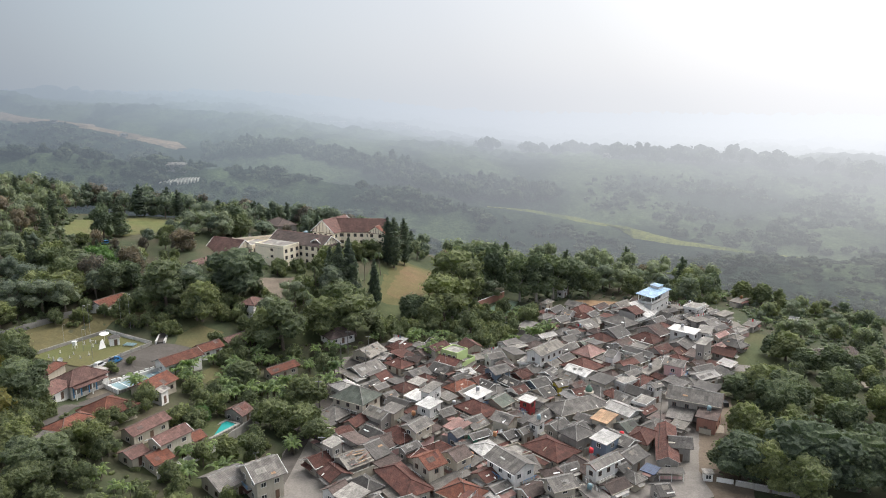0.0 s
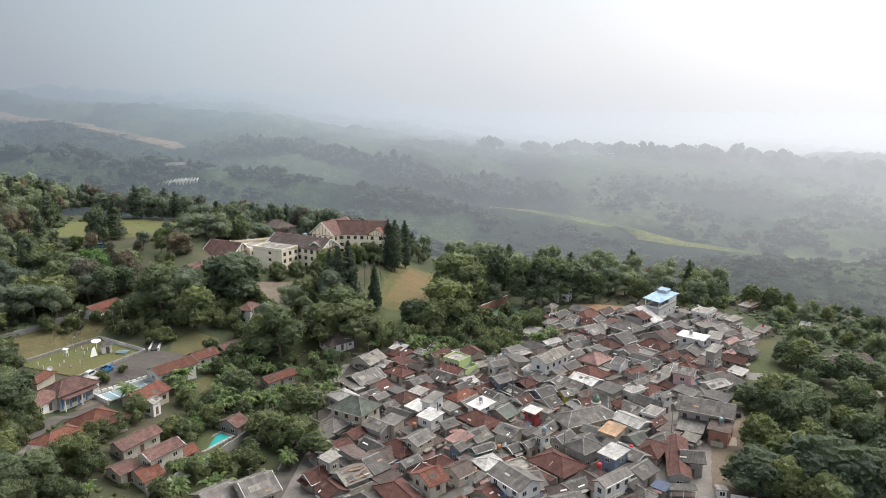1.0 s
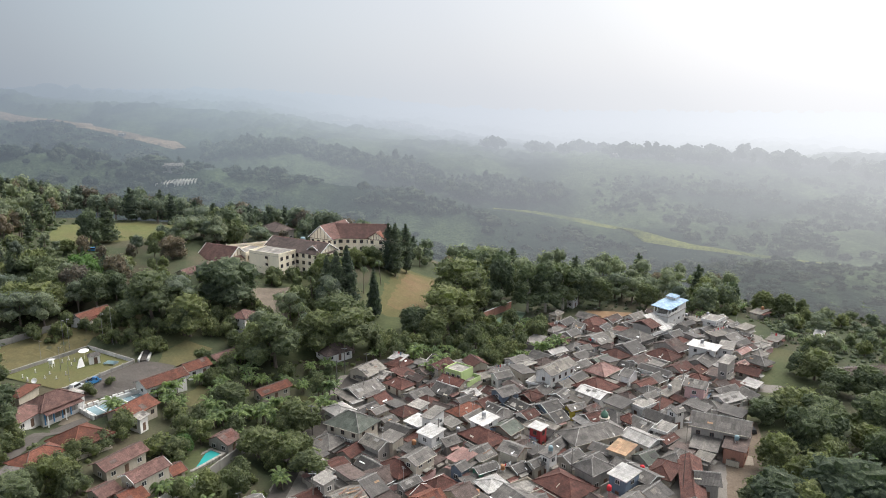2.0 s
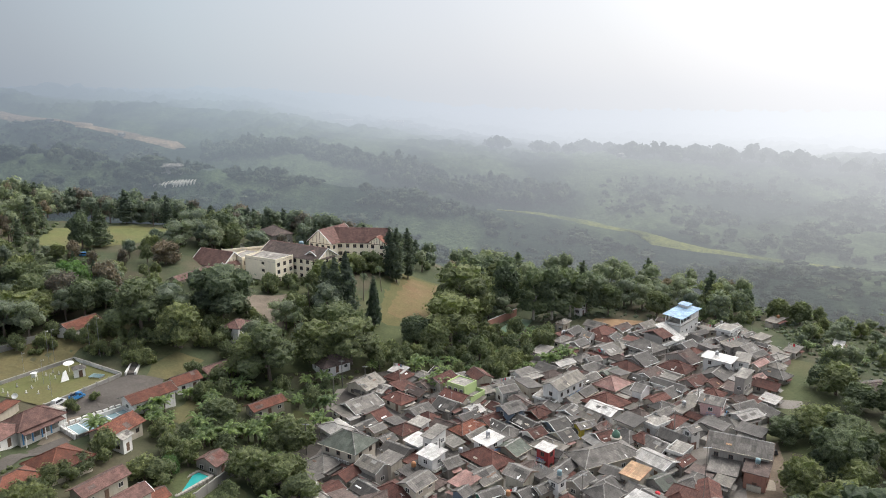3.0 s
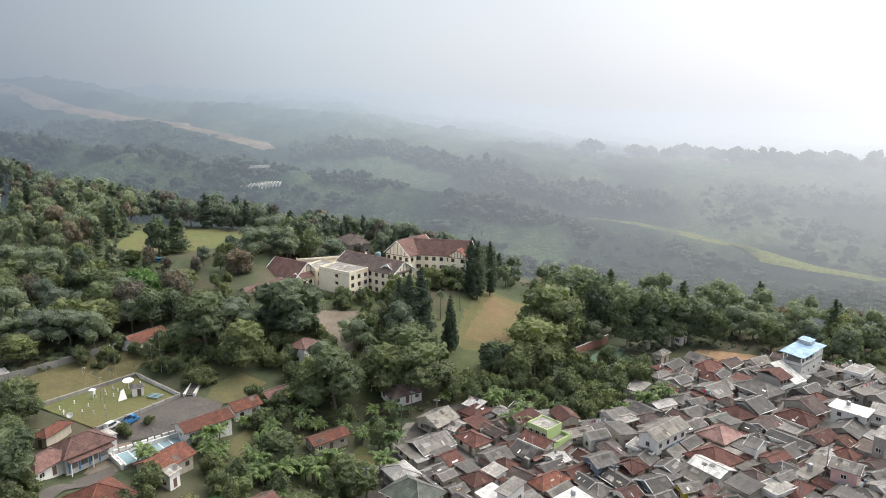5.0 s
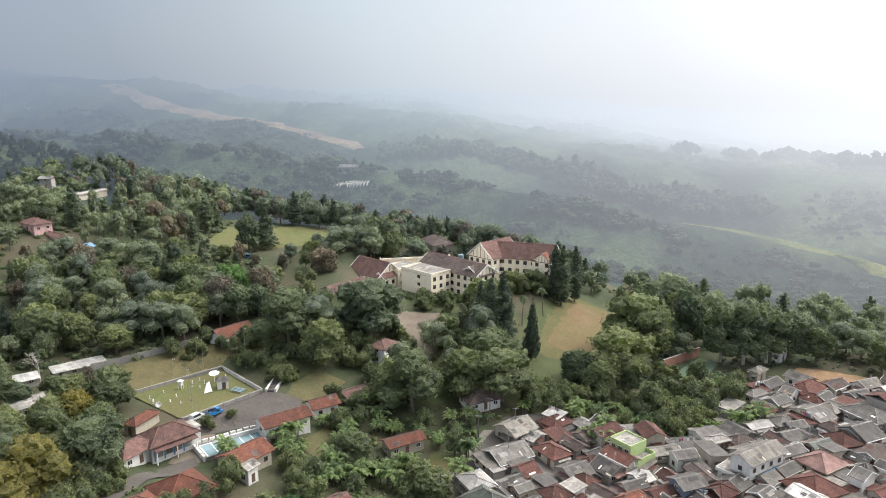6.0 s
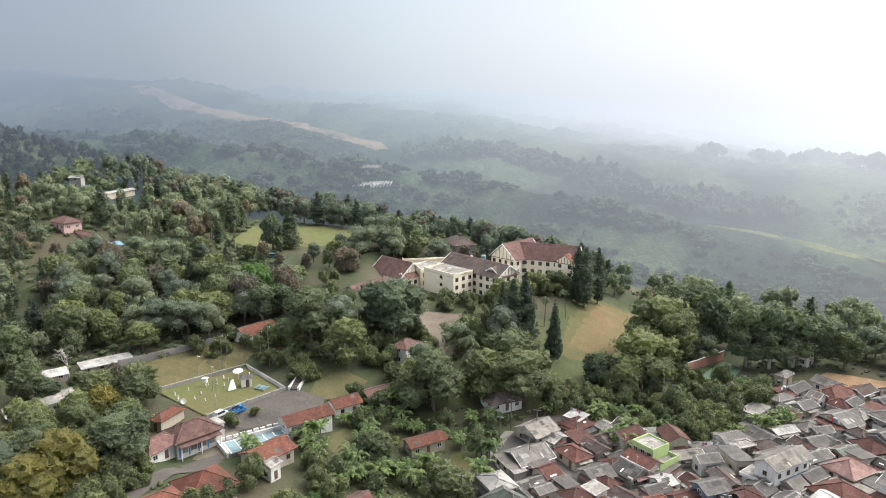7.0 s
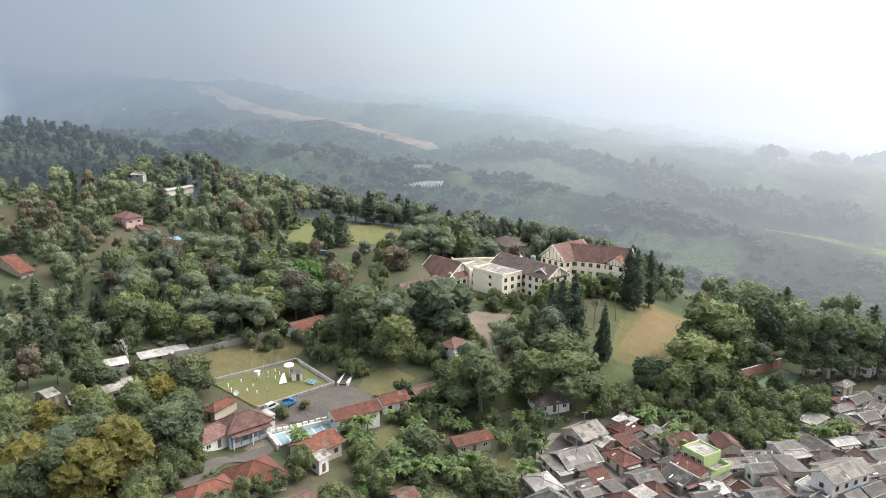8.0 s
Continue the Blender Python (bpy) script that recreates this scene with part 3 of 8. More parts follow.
for far_key, far_seed, far_h0, far_r0 in (("mist_c", 29, 10, 8.0), ("mist_d", 30, 6, 8.5)):
    rng_far, mist_crown, mist_trunk = random.Random(far_seed), Shape(), Shape()
    mist_trunk.tube((0, 0, -0.8), (0, 0, far_h0 * 0.6), 0.25, 0.1, 4)
    for c_far in ((0.1, 0, 0.62), (0.5, 0.25, 0.42), (-0.45, -0.3, 0.4), (-0.3, 0.5, 0.45), (0.25, -0.55, 0.36)):
        c_far = Vector((c_far[0] * far_r0, c_far[1] * far_r0, c_far[2] * far_h0))
        lump(mist_crown, rng_far, c_far, far_r0 * rng_far.uniform(0.4, 0.55), far_h0 * rng_far.uniform(0.3, 0.4))
        leaves_on(mist_crown, rng_far, c_far, far_r0 * 0.5, far_h0 * 0.38, 5, 1.0)
    TREES[far_key] = (mist_trunk, mist_crown, leaf, bark, far_h0, far_r0)
tree_kind("far_c", 25, 13, 5.5, leaf_dry, 170, 5, 0.65, 1.0, 0.22)
column_kind("cypress", 15, 22, 2.6, leaf_fir, 1100, 0.42, 0.3)
column_kind("cone", 16, 20, 4.6, leaf_fir, 1200, 0.6, 0.85)
tier_kind("fir", 17, 18, 3.8)
frond_kind("banana", 18, 2.2, 2.6, 7, leaf_banana, 0.15, 4, 0.14, 0.4, (0.6, 1.9))
frond_kind("banana_tall", 19, 2.8, 2.9, 7, leaf_banana, 0.15, 5, 0.15, 0.4, (0.6, 2.0))
frond_kind("palm", 20, 9, 3.6, 14, leaf, 0.09, 1, 0.17, 0.9)
frond_kind("royal_palm", 21, 12, 3.4, 13, leaf_dark, 0.11, 1, 0.2, 1.1)
bare_kind("bare", 22, 12)
column_kind("far_cone", 26, 18, 4.6, leaf_fir, 260, 0.85, 0.8)
TREE_WORDS = {
    "pale_a": "wide tree with grey-green leaves paled for haze", "pale_b": "tall tree with grey-green leaves paled for haze", "pale_c": "low rounded tree with pale scrubby leaves",
    "broad_a": "wide green broadleaf tree with an uneven crown", "broad_b": "tall green broadleaf tree with a lumpy crown",
    "broad_c": "rounded green broadleaf tree", "spread": "large spreading tree with a flat layered crown",
    "dark_a": "dense dark green tree with a full crown", "dark_b": "tall dark green tree with a narrow crown", "tall": "tall forest tree on a pale trunk",
    "bright": "fresh bright green leafy tree", "gold": "yellowing tree with golden leaves", "dry": "dry pinkish brown tree",
    "small_a": "small green garden tree", "small_b": "low bushy green tree", "shrub": "low leafy green garden shrub", "young": "young upright green tree",
    "cypress": "slender dark green cypress tree", "cone": "tall dark conical conifer", "fir": "dark fir with tiered boughs",
    "banana": "clump of banana plants with torn leaves", "banana_tall": "tall clump of banana plants with ragged leaves", "palm": "green palm with arching fronds",
    "royal_palm": "tall straight palm with drooping fronds", "bare": "leafless tree with pale branches"}
FIRST = {}


def plant(key, x, y, height=None, radius=None, group=""):
    """A tree of that kind, on the ground, to that height and crown radius."""
    trunk, crown, mat, wood, h0, r0 = TREES[key]
    kz = (height or h0) / h0
    kx = (radius or r0 * kz) / r0
    rng = random.Random(int(x * 91 + y * 37))
    m = Matrix.Translation((x, y, ground_h(x, y) - 0.1)) @ pose(0, 0, 0, 0, 0, rng.uniform(0, 360))
    name = {"shrub": "shrub", "banana": "banana_plant", "banana_tall": "banana_plant", "palm": "palm_tree", "royal_palm": "palm_tree", "cypress": "conifer", "cone": "conifer", "fir": "conifer",
            "small_a": "garden_tree", "small_b": "garden_tree", "young": "garden_tree"}.get(key, "tree")
    if key not in FIRST:
        t = thing(name, m, TREE_WORDS[key], name.replace("_", " "), group)
        trunk.ob("trunk", wood, t)
        crown.ob("crown", mat, t)
        FIRST[key] = t
    else:
        t = copy_thing(FIRST[key], m)
        if group:
            t["group"] = group
    t.scale = (kx, kx, kz)
    return t


# ---- houses ----
def window_shape(w, h, glazed=True):
    s = Shape()
    s.box(-w / 2, w / 2, -0.05, 0.02, -h / 2, -h / 2 + 0.1, 0).box(-w / 2, w / 2, -0.05, 0.02, h / 2 - 0.1, h / 2, 0)
    for x in (-w / 2, -0.04, w / 2 - 0.08):
        s.box(x, x + 0.08, -0.048, 0.02, -h / 2 + 0.1, h / 2 - 0.1, 0)
    if glazed:
        s.add([(-w / 2, -0.012, -h / 2), (w / 2, -0.012, -h / 2), (w / 2, -0.012, h / 2), (-w / 2, -0.012, h / 2)], [(0, 1, 2, 3)], 1)
    return s


def door_shape():
    s = Shape()
    s.box(-0.5, 0.5, -0.06, 0.02, 0, 2.1, 0)
    s.box(-0.38, 0.38, -0.08, -0.06, 0.12, 0.95, 0).box(-0.38, 0.38, -0.08, -0.06, 1.1, 1.95, 0)
    return s


WINDOW_ME = window_shape(1.3, 1.2).ob("window", [frame_white, glass_dark]).data
WINDOW_WOOD_ME = window_shape(1.1, 1.2).ob("window", [frame_wood, glass_dark]).data
HALL_WINDOW_ME = window_shape(1.5, 1.6, False).ob("window", frame_wood).data
HALL_PANE_ME = Shape().box(-0.67, 0.0, -0.02, 0.0, -0.7, 0.7).ob("window", glass_dark).data
HALL_SILL_ME = Shape().box(-0.85, 0.85, -0.16, 0.0, -0.9, -0.81).ob("window", frame_white).data
DOOR_ME = door_shape().ob("door", frame_wood).data
for spare in [o for o in scene.objects if o.type == "MESH" and o.name.split(".")[0] in ("window", "door")]:
    bpy.data.objects.remove(spare)


def piece(name, me, parent, place):
    ob = new(name, me)
    ob.parent = parent
    ob.matrix_basis = place
    return ob


def slab(sh, quad, thick, slot=0):
    """A sloping sheet with thickness."""
    return sh.prism([Vector(p) - Vector((0, 0, thick)) for p in quad], quad, slot)


def roof_shape(kind, w, d, eave, pitch, wall_w, wall_d):
    """Roof, ridge cap and the walls that go up to it. The ridge runs along x."""
    roof, cap, wall = Shape(), Shape(), Shape()
    a, b = w / 2, d / 2
    rise = b * pitch
    wx, wy = wall_w / 2, wall_d / 2
    wall.box(-wx, wx, -wy, wy, -2.5, eave + 0.02 if kind != "s" else eave - 0.05 * d - 0.3)
    if kind == "g":
        slab(roof, [(-a, -b, eave - 0.12), (a, -b, eave - 0.12), (a, 0, eave + rise), (-a, 0, eave + rise)], 0.14)
        slab(roof, [(a, b, eave - 0.12), (-a, b, eave - 0.12), (-a, 0, eave + rise), (a, 0, eave + rise)], 0.14)
        cap.prism([(-a - 0.05, -0.22, eave + rise - 0.06), (a + 0.05, -0.22, eave + rise - 0.06), (a + 0.05, 0.22, eave + rise - 0.06), (-a - 0.05, 0.22, eave + rise - 0.06)],
                  [(-a - 0.05, -0.08, eave + rise + 0.1), (a + 0.05, -0.08, eave + rise + 0.1), (a + 0.05, 0.08, eave + rise + 0.1), (-a - 0.05, 0.08, eave + rise + 0.1)])
        for s in (-1, 1):
            lo, hi = sorted((s * wx, s * (wx - 0.15)))
            wall.prism([(lo, -wy, eave), (hi, -wy, eave), (hi, wy, eave), (lo, wy, eave)], [(lo, -0.05, eave + rise - 0.25), (hi, -0.05, eave + rise - 0.25), (hi, 0.05, eave + rise - 0.25), (lo, 0.05, eave + rise - 0.25)])
    elif kind == "h":
        r = max(0.02, a - b)
        e0 = eave - 0.12
        up = eave + rise
        slab(roof, [(-a, -b, e0), (a, -b, e0), (r, 0, up), (-r, 0, up)], 0.14)
        slab(roof, [(a, b, e0), (-a, b, e0), (-r, 0, up), (r, 0, up)], 0.14)
        slab(roof, [(a, -b, e0), (a, b, e0), (r, 0, up)], 0.14)
        slab(roof, [(-a, b, e0), (-a, -b, e0), (-r, 0, up)], 0.14)
        for sx in (-1, 1):
            for sy in (-1, 1):
                cap.tube((sx * r, 0, up + 0.02), (sx * a, sy * b, e0 + 0.03), 0.12, 0.12, 5)
        cap.tube((-r - 0.05, 0, up + 0.03), (r + 0.05, 0, up + 0.03), 0.13, 0.13, 5)
    else:
        k = 0.05 * d
        slab(roof, [(-a, -b, eave - k), (a, -b, eave - k), (a, b, eave + k), (-a, b, eave + k)], 0.16)
        cap.box(-a, a, b - 0.12, b + 0.02, eave + k - 0.2, eave + k + 0.12)
        low = eave - 0.05 * d - 0.3
        wall.prism([(-wx, -wy, low), (wx, -wy, low), (wx, wy, low), (-wx, wy, low)],
                   [(-wx, -wy, eave - k * wy / b - 0.1), (wx, -wy, eave - k * wy / b - 0.1), (wx, wy, eave + k * wy / b - 0.1), (-wx, wy, eave + k * wy / b - 0.1)])
    return roof, cap, wall


COVER_WORDS = {"G": "grey fibre-cement sheet roof", "D": "dark grey sheet roof", "T": "weathered tan-grey sheet roof", "R": "brown clay-tile roof", "O": "orange clay-tile roof",
               "S": "maroon tile roof", "K": "dark brown tile roof", "W": "bright white metal roof", "C": "stained concrete roof", "N": "green-grey sheet roof",
               "B": "light blue metal roof", "U": "dull blue tarpaulin roof", "P": "faded red roof", "L": "pale zinc roof", "Y": "rusty yellow sheet roof"}
KIND_WORDS = {"g": "gabled", "h": "hipped", "s": "nearly flat"}


ROOFS = []  # x, y, ground, turn, width, depth, eave, kind and pitch of the village roofs


def house(x, y, w, d, turn, eave, kind, cover, paint, group="village houses", base=None, side=True):
    """A house under one roof, w by d metres over its eaves, the ridge along its own x."""
    rng = random.Random(int(x * 131 + y * 71))
    z = ground_h(x, y) if base is None else base
    m = Matrix.Translation((x, y, z)) @ pose(0, 0, 0, 0, 0, turn)
    storeys = "two-storey" if eave > 5 else "one-storey"
    t = thing("house", m, "%s %s house with a %s %s" % (storeys, paint, KIND_WORDS[kind], COVER_WORDS[cover]), "house", group)
    over = 0.5 if min(w, d) < 6 else 0.75
    pitch = {"g": rng.uniform(0.34, 0.5), "h": rng.uniform(0.42, 0.58), "s": 0}[kind]
    if cover in "WLBCY":
        pitch = min(pitch, 0.3)
    roof, cap, wall = roof_shape(kind, w, d, eave, pitch, w - 2 * over, d - 2 * over)
    roof.ob("roof", COVER[cover], t)
    if kind != "s":
        cap.ob("ridge_cap", COVER["K" if cover in "ROSK" and rng.random() < 0.4 else "L" if cover in "GDTNL" else cover], t)
    wall.ob("wall", PAINT[paint], t)
    if kind == "s" and cover == "C" and rng.random() < 0.5:
        rim = Shape()
        a, b, h = w / 2, d / 2, eave + 0.05 * d
        for x0, x1, y0, y1 in ((-a, a, -b, -b + 0.15), (-a, -a + 0.15, -b + 0.15, b), (a - 0.15, a, -b + 0.15, b)):
            rim.box(x0, x1, y0, y1, eave - 0.05 * d - 0.1, h + 0.15)
        rim.ob("parapet", PAINT[paint], t)
    if kind == "g":
        for _ in range(rng.randint(1, 3)):
            # replaced sheets lying on a slope
            sy, u0, v0 = rng.choice((-1, 1)), rng.uniform(-0.42, 0.2) * w, rng.uniform(0.05, 0.5)
            u1, v1 = u0 + rng.uniform(0.9, 2.6), v0 + rng.uniform(0.2, 0.45)
            up = lambda v: eave - 0.12 + (d / 2 * pitch + 0.12) * (1 - v) + 0.05
            quad = [(u0, sy * v1 * d / 2, up(v1)), (u1, sy * v1 * d / 2, up(v1)), (u1, sy * v0 * d / 2, up(v0)), (u0, sy * v0 * d / 2, up(v0))]
            if u1 < w / 2:
                slab(Shape(), quad if sy < 0 else quad[::-1], 0.04).ob("patch_sheet", COVER[rng.choice("GDTGDLC" if cover in "GDTNLWCBY" else "RKSRK")], t)
    if kind == "g" and rng.random() < 0.55:
        board = rng.choice((white_paint, PAINT["white"], COVER["L"], frame_wood))
        for sx in (-1, 1):
            x0, x1 = sorted((sx * (w / 2 + 0.01), sx * (w / 2 + 0.09)))
            for sy in (-1, 1):
                a, b = (sy * (d / 2 + 0.03), eave - 0.34), (0, eave + d / 2 * pitch - 0.2)
                Shape().prism([(x0, a[0], a[1]), (x1, a[0], a[1]), (x1, b[0], b[1]), (x0, b[0], b[1])], [(x0, a[0], a[1] + 0.26), (x1, a[0], a[1] + 0.26), (x1, b[0], b[1] + 0.26), (x0, b[0], b[1] + 0.26)]).ob("verge_board", board, t)
    if rng.random() < 0.5 and group == "village houses":
        # a low lean-to against one long side
        ly, lw, lx = rng.choice((-1, 1)), rng.uniform(0.35, 0.8) * w, rng.uniform(-0.1, 0.1) * w
        y0, y1, e = ly * (d / 2 - over), ly * (d / 2 + rng.uniform(1.2, 2.4)), min(eave - 0.4, rng.uniform(2.2, 2.9))
        quad = [(lx - lw / 2, y1, e - 0.4), (lx + lw / 2, y1, e - 0.4), (lx + lw / 2, y0, e), (lx - lw / 2, y0, e)]
        slab(Shape(), quad if ly < 0 else quad[::-1], 0.07).ob("lean_to_roof", COVER[rng.choice("GDTKLRPC")], t)
        yy = sorted((y0, y1 - ly * 0.3))
        Shape().box(lx - lw / 2 + 0.2, lx + lw / 2 - 0.2, yy[0], yy[1], -1.5, e - 0.45).ob("lean_to_wall", PAINT[rng.choice(("grey", "cream", "grey", "white"))], t)
    # sheets over the doors and windows of the sides that face the lane, and balconies upstairs
    for length, off, ang in ((w - 2 * over, d / 2 - over, 0), (d - 2 * over, w / 2 - over, 90), (w - 2 * over, d / 2 - over, 180), (d - 2 * over, w / 2 - over, 270)):
        if math.cos(radians(turn + ang)) < 0.4 or group != "village houses" or rng.random() < 0.35:
            continue
        place = pose(0, 0, 0, 0, 0, ang)
        u, half = rng.uniform(-0.2, 0.2) * length, length * rng.uniform(0.2, 0.42)
        if eave > 5:
            Shape().box(u - half, u + half, -off - 1.1, -off, 2.75, 2.9).ob("balcony", COVER["C"], t, place)
            rail = Shape().box(u - half, u + half, -off - 1.1, -off - 1.04, 3.7, 3.78)
            for q in range(int(half * 2 / 0.5) + 1):
                rail.box(u - half + q * 0.5, u - half + q * 0.5 + 0.05, -off - 1.09, -off - 1.05, 2.9, 3.7)
            rail.ob("railing", rng.choice((white_paint, steel, blue_paint, PAINT["cream"])), t, place)
        z0 = min(eave - 0.25, 2.45)
        slab(Shape(), [(u - half, -off - 1.3, z0 - 0.35), (u + half, -off - 1.3, z0 - 0.35), (u + half, -off, z0), (u - half, -off, z0)], 0.05).ob("awning", COVER[rng.choice("GDTLPCRR")], t, place)
    me = WINDOW_ME if rng.random() < 0.6 else WINDOW_WOOD_ME
    doors = 0
    for s, (length, off, ang) in enumerate(((w - 2 * over, d / 2 - over, 0), (d - 2 * over, w / 2 - over, 90), (w - 2 * over, d / 2 - over, 180), (d - 2 * over, w / 2 - over, 270))):
        facing = math.cos(radians(turn + ang))
        if facing < 0.12:
            continue
        n = max(1, int(length / 3.0))
        for level in range(2 if eave > 5 else 1):
            for k in range(n):
                u = (k + 0.5) / n * length - length / 2
                zz = (1.55 if eave <= 5 else 1.5) + level * 3.0
                if zz + 0.7 > eave - 0.1:
                    zz = eave - 0.95
                if level == 0 and k == n // 2 and not doors:
                    piece("door", DOOR_ME, t, pose(0, 0, 0, 0, 0, ang) @ pose(u, -off - 0.01, 0.05))
                    doors = 1
                    continue
                piece("window", me, t, pose(0, 0, 0, 0, 0, ang) @ pose(u, -off - 0.012, zz))
    if group == "village houses":
        more = random.Random(int(x * 57 + y * 113))
        if kind in "gh":
            for _ in range(more.randint(0, 2)):
                # boards and laths left lying on the roof
                sy, v0 = more.choice((-1, -1, 1)), more.uniform(0.35, 0.8)
                reach = w / 2 - (d / 2 * v0 if kind == "h" else 0.4) - 0.8
                if reach < 0.6:
                    continue
                u0, along = more.uniform(-1, 1) * reach, more.random() < 0.5
                lu, lv = (more.uniform(0.9, 2.0), 0.1) if along else (more.uniform(0.14, 0.4), more.uniform(0.2, 0.35))
                top = lambda v: eave - 0.12 + (d / 2 * pitch + 0.12) * (1 - v) + 0.09
                v1 = min(0.97, v0 + lv)
                quad = [(u0, sy * v1 * d / 2, top(v1)), (u0 + lu, sy * v1 * d / 2, top(v1)), (u0 + lu, sy * v0 * d / 2, top(v0)), (u0, sy * v0 * d / 2, top(v0))]
                slab(Shape(), quad if sy < 0 else quad[::-1], 0.06).ob("loose_board", more.choice((white_paint, COVER["L"], COVER["W"], COVER["Y"], frame_wood, PAINT["cream"])), t)
            if more.random() < 0.5:
                Shape().box(-w / 2, w / 2, -d / 2 - 0.12, -d / 2 - 0.01, eave - 0.3, eave - 0.14).ob("gutter", more.choice((white_paint, COVER["L"], PAINT["cream"])), t)
        if more.random() < 0.45 and min(w, d) > 4.8:
            half, off, tall = w * more.uniform(0.25, 0.45), d / 2 + more.uniform(0.2, 0.9), more.uniform(1.5, 2.6)
            wall_paint = PAINT[more.choice(("white", "white", "cream", "grey", "pink"))]
            Shape().box(-half, half, -off - 0.08, -off + 0.08, -1.2, tall).ob("yard_wall", wall_paint, t)
            Shape().box(-half - 0.05, half + 0.05, -off - 0.13, -off + 0.13, tall, tall + 0.08).ob("coping", COVER["C"], t)
        ROOFS.append((x, y, z, turn, w, d, eave, kind, pitch))
    BUSY.append((x, y, 0.5 * math.hypot(w, d) * 0.86))
    return t


# ---- ground pieces ----
VILLAGE = [(-40, 150), (-42, 190), (-34, 232), (-10, 246), (22, 240), (30, 285), (60, 300), (118, 300), (122, 262), (100, 215), (80, 196), (66, 150), (20, 130), (-20, 135)]
patch("village_yard", VILLAGE, pave, "worn grey paving and bare earth between the houses", "pavement", 0.06, 3.0, 1.0)
patch("road", [(62, 140), (70, 140), (76, 165), (84, 190), (88, 204), (75, 206), (70, 180), (63, 160)], dirt, "dusty brown village street", "road", 0.12, 2.0, 0.6)
patch("road", [(69.5, 181.5), (77, 180), (78.5, 184.5), (73, 187)], pale_dirt, "pale spilled sand on the street", "road", 0.17, 1.0, 0.9)
patch("lawn", [(-32, 246), (-12, 244), (0, 258), (2, 300), (0, 345), (-22, 346), (-32, 318), (-36, 280)], lawn_mat, "mown green lawn below the main building", "lawn", 0.1, 3.0, 1.2)
patch("lawn", [(-27, 280), (-6, 278), (2, 320), (-3, 346), (-21, 344), (-26, 310)], mid_lawn, "thin yellowish part of the lawn", "lawn", 0.13, 2.0, 2.6)
patch("lawn", [(-24, 288), (-8, 286), (0, 318), (-4, 342), (-18, 340), (-22, 310)], dry_lawn, "worn brown part of the lawn", "lawn", 0.16, 2.0, 2.4)
patch("lawn", [(-182, 330), (-165, 322), (-138, 350), (-128, 378), (-162, 384), (-190, 360)], field_lawn, "bright open grass field among trees", "lawn", 0.1, 3.0, 1.0)
patch("lawn", [(-150, 216), (-131, 209), (-116, 239), (-100, 248), (-108, 258), (-140, 238)], golden_lawn, "dry golden grass strip", "lawn", 0.1, 3.0, 1.0)
patch("road", [(-107, 199), (-101, 198), (-90, 208), (-82, 215), (-84, 224), (-95, 224), (-106, 206)], asphalt, "old asphalt forecourt", "road", 0.1, 2.0, 0.2)
patch("road", [(-107, 150), (-102, 150), (-98.5, 166), (-97.5, 176), (-92.5, 187), (-95.5, 190), (-101, 182), (-102.5, 172)], asphalt, "narrow worn garden road with stone edges", "road", 0.15, 2.0, 0.3)
patch("road", [(-100, 186), (-94, 186), (-92, 191), (-97, 201), (-103, 200)], plaza_earth, "paved office yard", "road", 0.09, 2.0, 0.2)
patch("plaza", [(-77, 280), (-73, 275), (-66, 270), (-59, 276), (-58, 286), (-62, 292), (-74, 287)], plaza_earth, "dusty pinkish forecourt of the main building", "pavement", 0.12, 1.0, 1.2)
patch("road", [(-66, 271), (-62, 242), (-58, 242), (-58, 276)], plaza_earth, "narrow dusty drive up to the main building", "road", 0.14, 2.0, 0.3)
patch("garden", [(-88, 296), (-60, 292), (-44, 306), (-46, 320), (-64, 312), (-86, 314)], lawn_mat, "planted garden before the building", "garden", 0.1, 3.0, 0.5)
patch("road", [(-42, 150), (-38, 150), (-35, 190), (-31, 215), (-26, 236), (-12, 246), (-14, 249), (-30, 240), (-36, 216), (-40, 190)], asphalt, "narrow lane along the village edge", "road", 0.14, 2.0, 0.2)
patch("lawn", [(100, 232), (118, 228), (126, 262), (112, 270), (104, 256)], lawn_mat, "small green lot beside the village", "lawn", 0.1, 2.0, 0.8)
patch("lawn", [(82, 200), (104, 196), (112, 222), (96, 226)], lawn_mat, "shaded grass lot", "lawn", 0.1, 2.0, 1.2)
patch("earth_lot", [(18, 294), (28, 292), (34, 308), (28, 312)], court_green, "green hard court beside a brick wall", "court", 0.16, 2.0, 0.1)
patch("earth_lot", [(52, 292), (84, 290), (92, 306), (60, 312)], brown_earth, "bare brown earth behind the houses", "earth", 0.1, 2.0, 1.5)
patch("path", [(134, 212), (139, 213), (147, 232), (150, 250), (145, 250), (141, 233)], pale_dirt, "pale sandy footpath through the scrub", "path", 0.1, 1.5, 0.9)
patch("lawn", [(-75, 152), (-52, 150), (-46, 176), (-56, 190), (-70, 176)], lawn_mat, "garden grass round a swimming pool", "garden", 0.08, 2.0, 0.8, keep=False)
patch("lawn", [(-118, 150), (-88, 140), (-84, 156), (-104, 172)], lawn_mat, "garden grass beside the road", "garden", 0.08, 2.0, 0.8, keep=False)

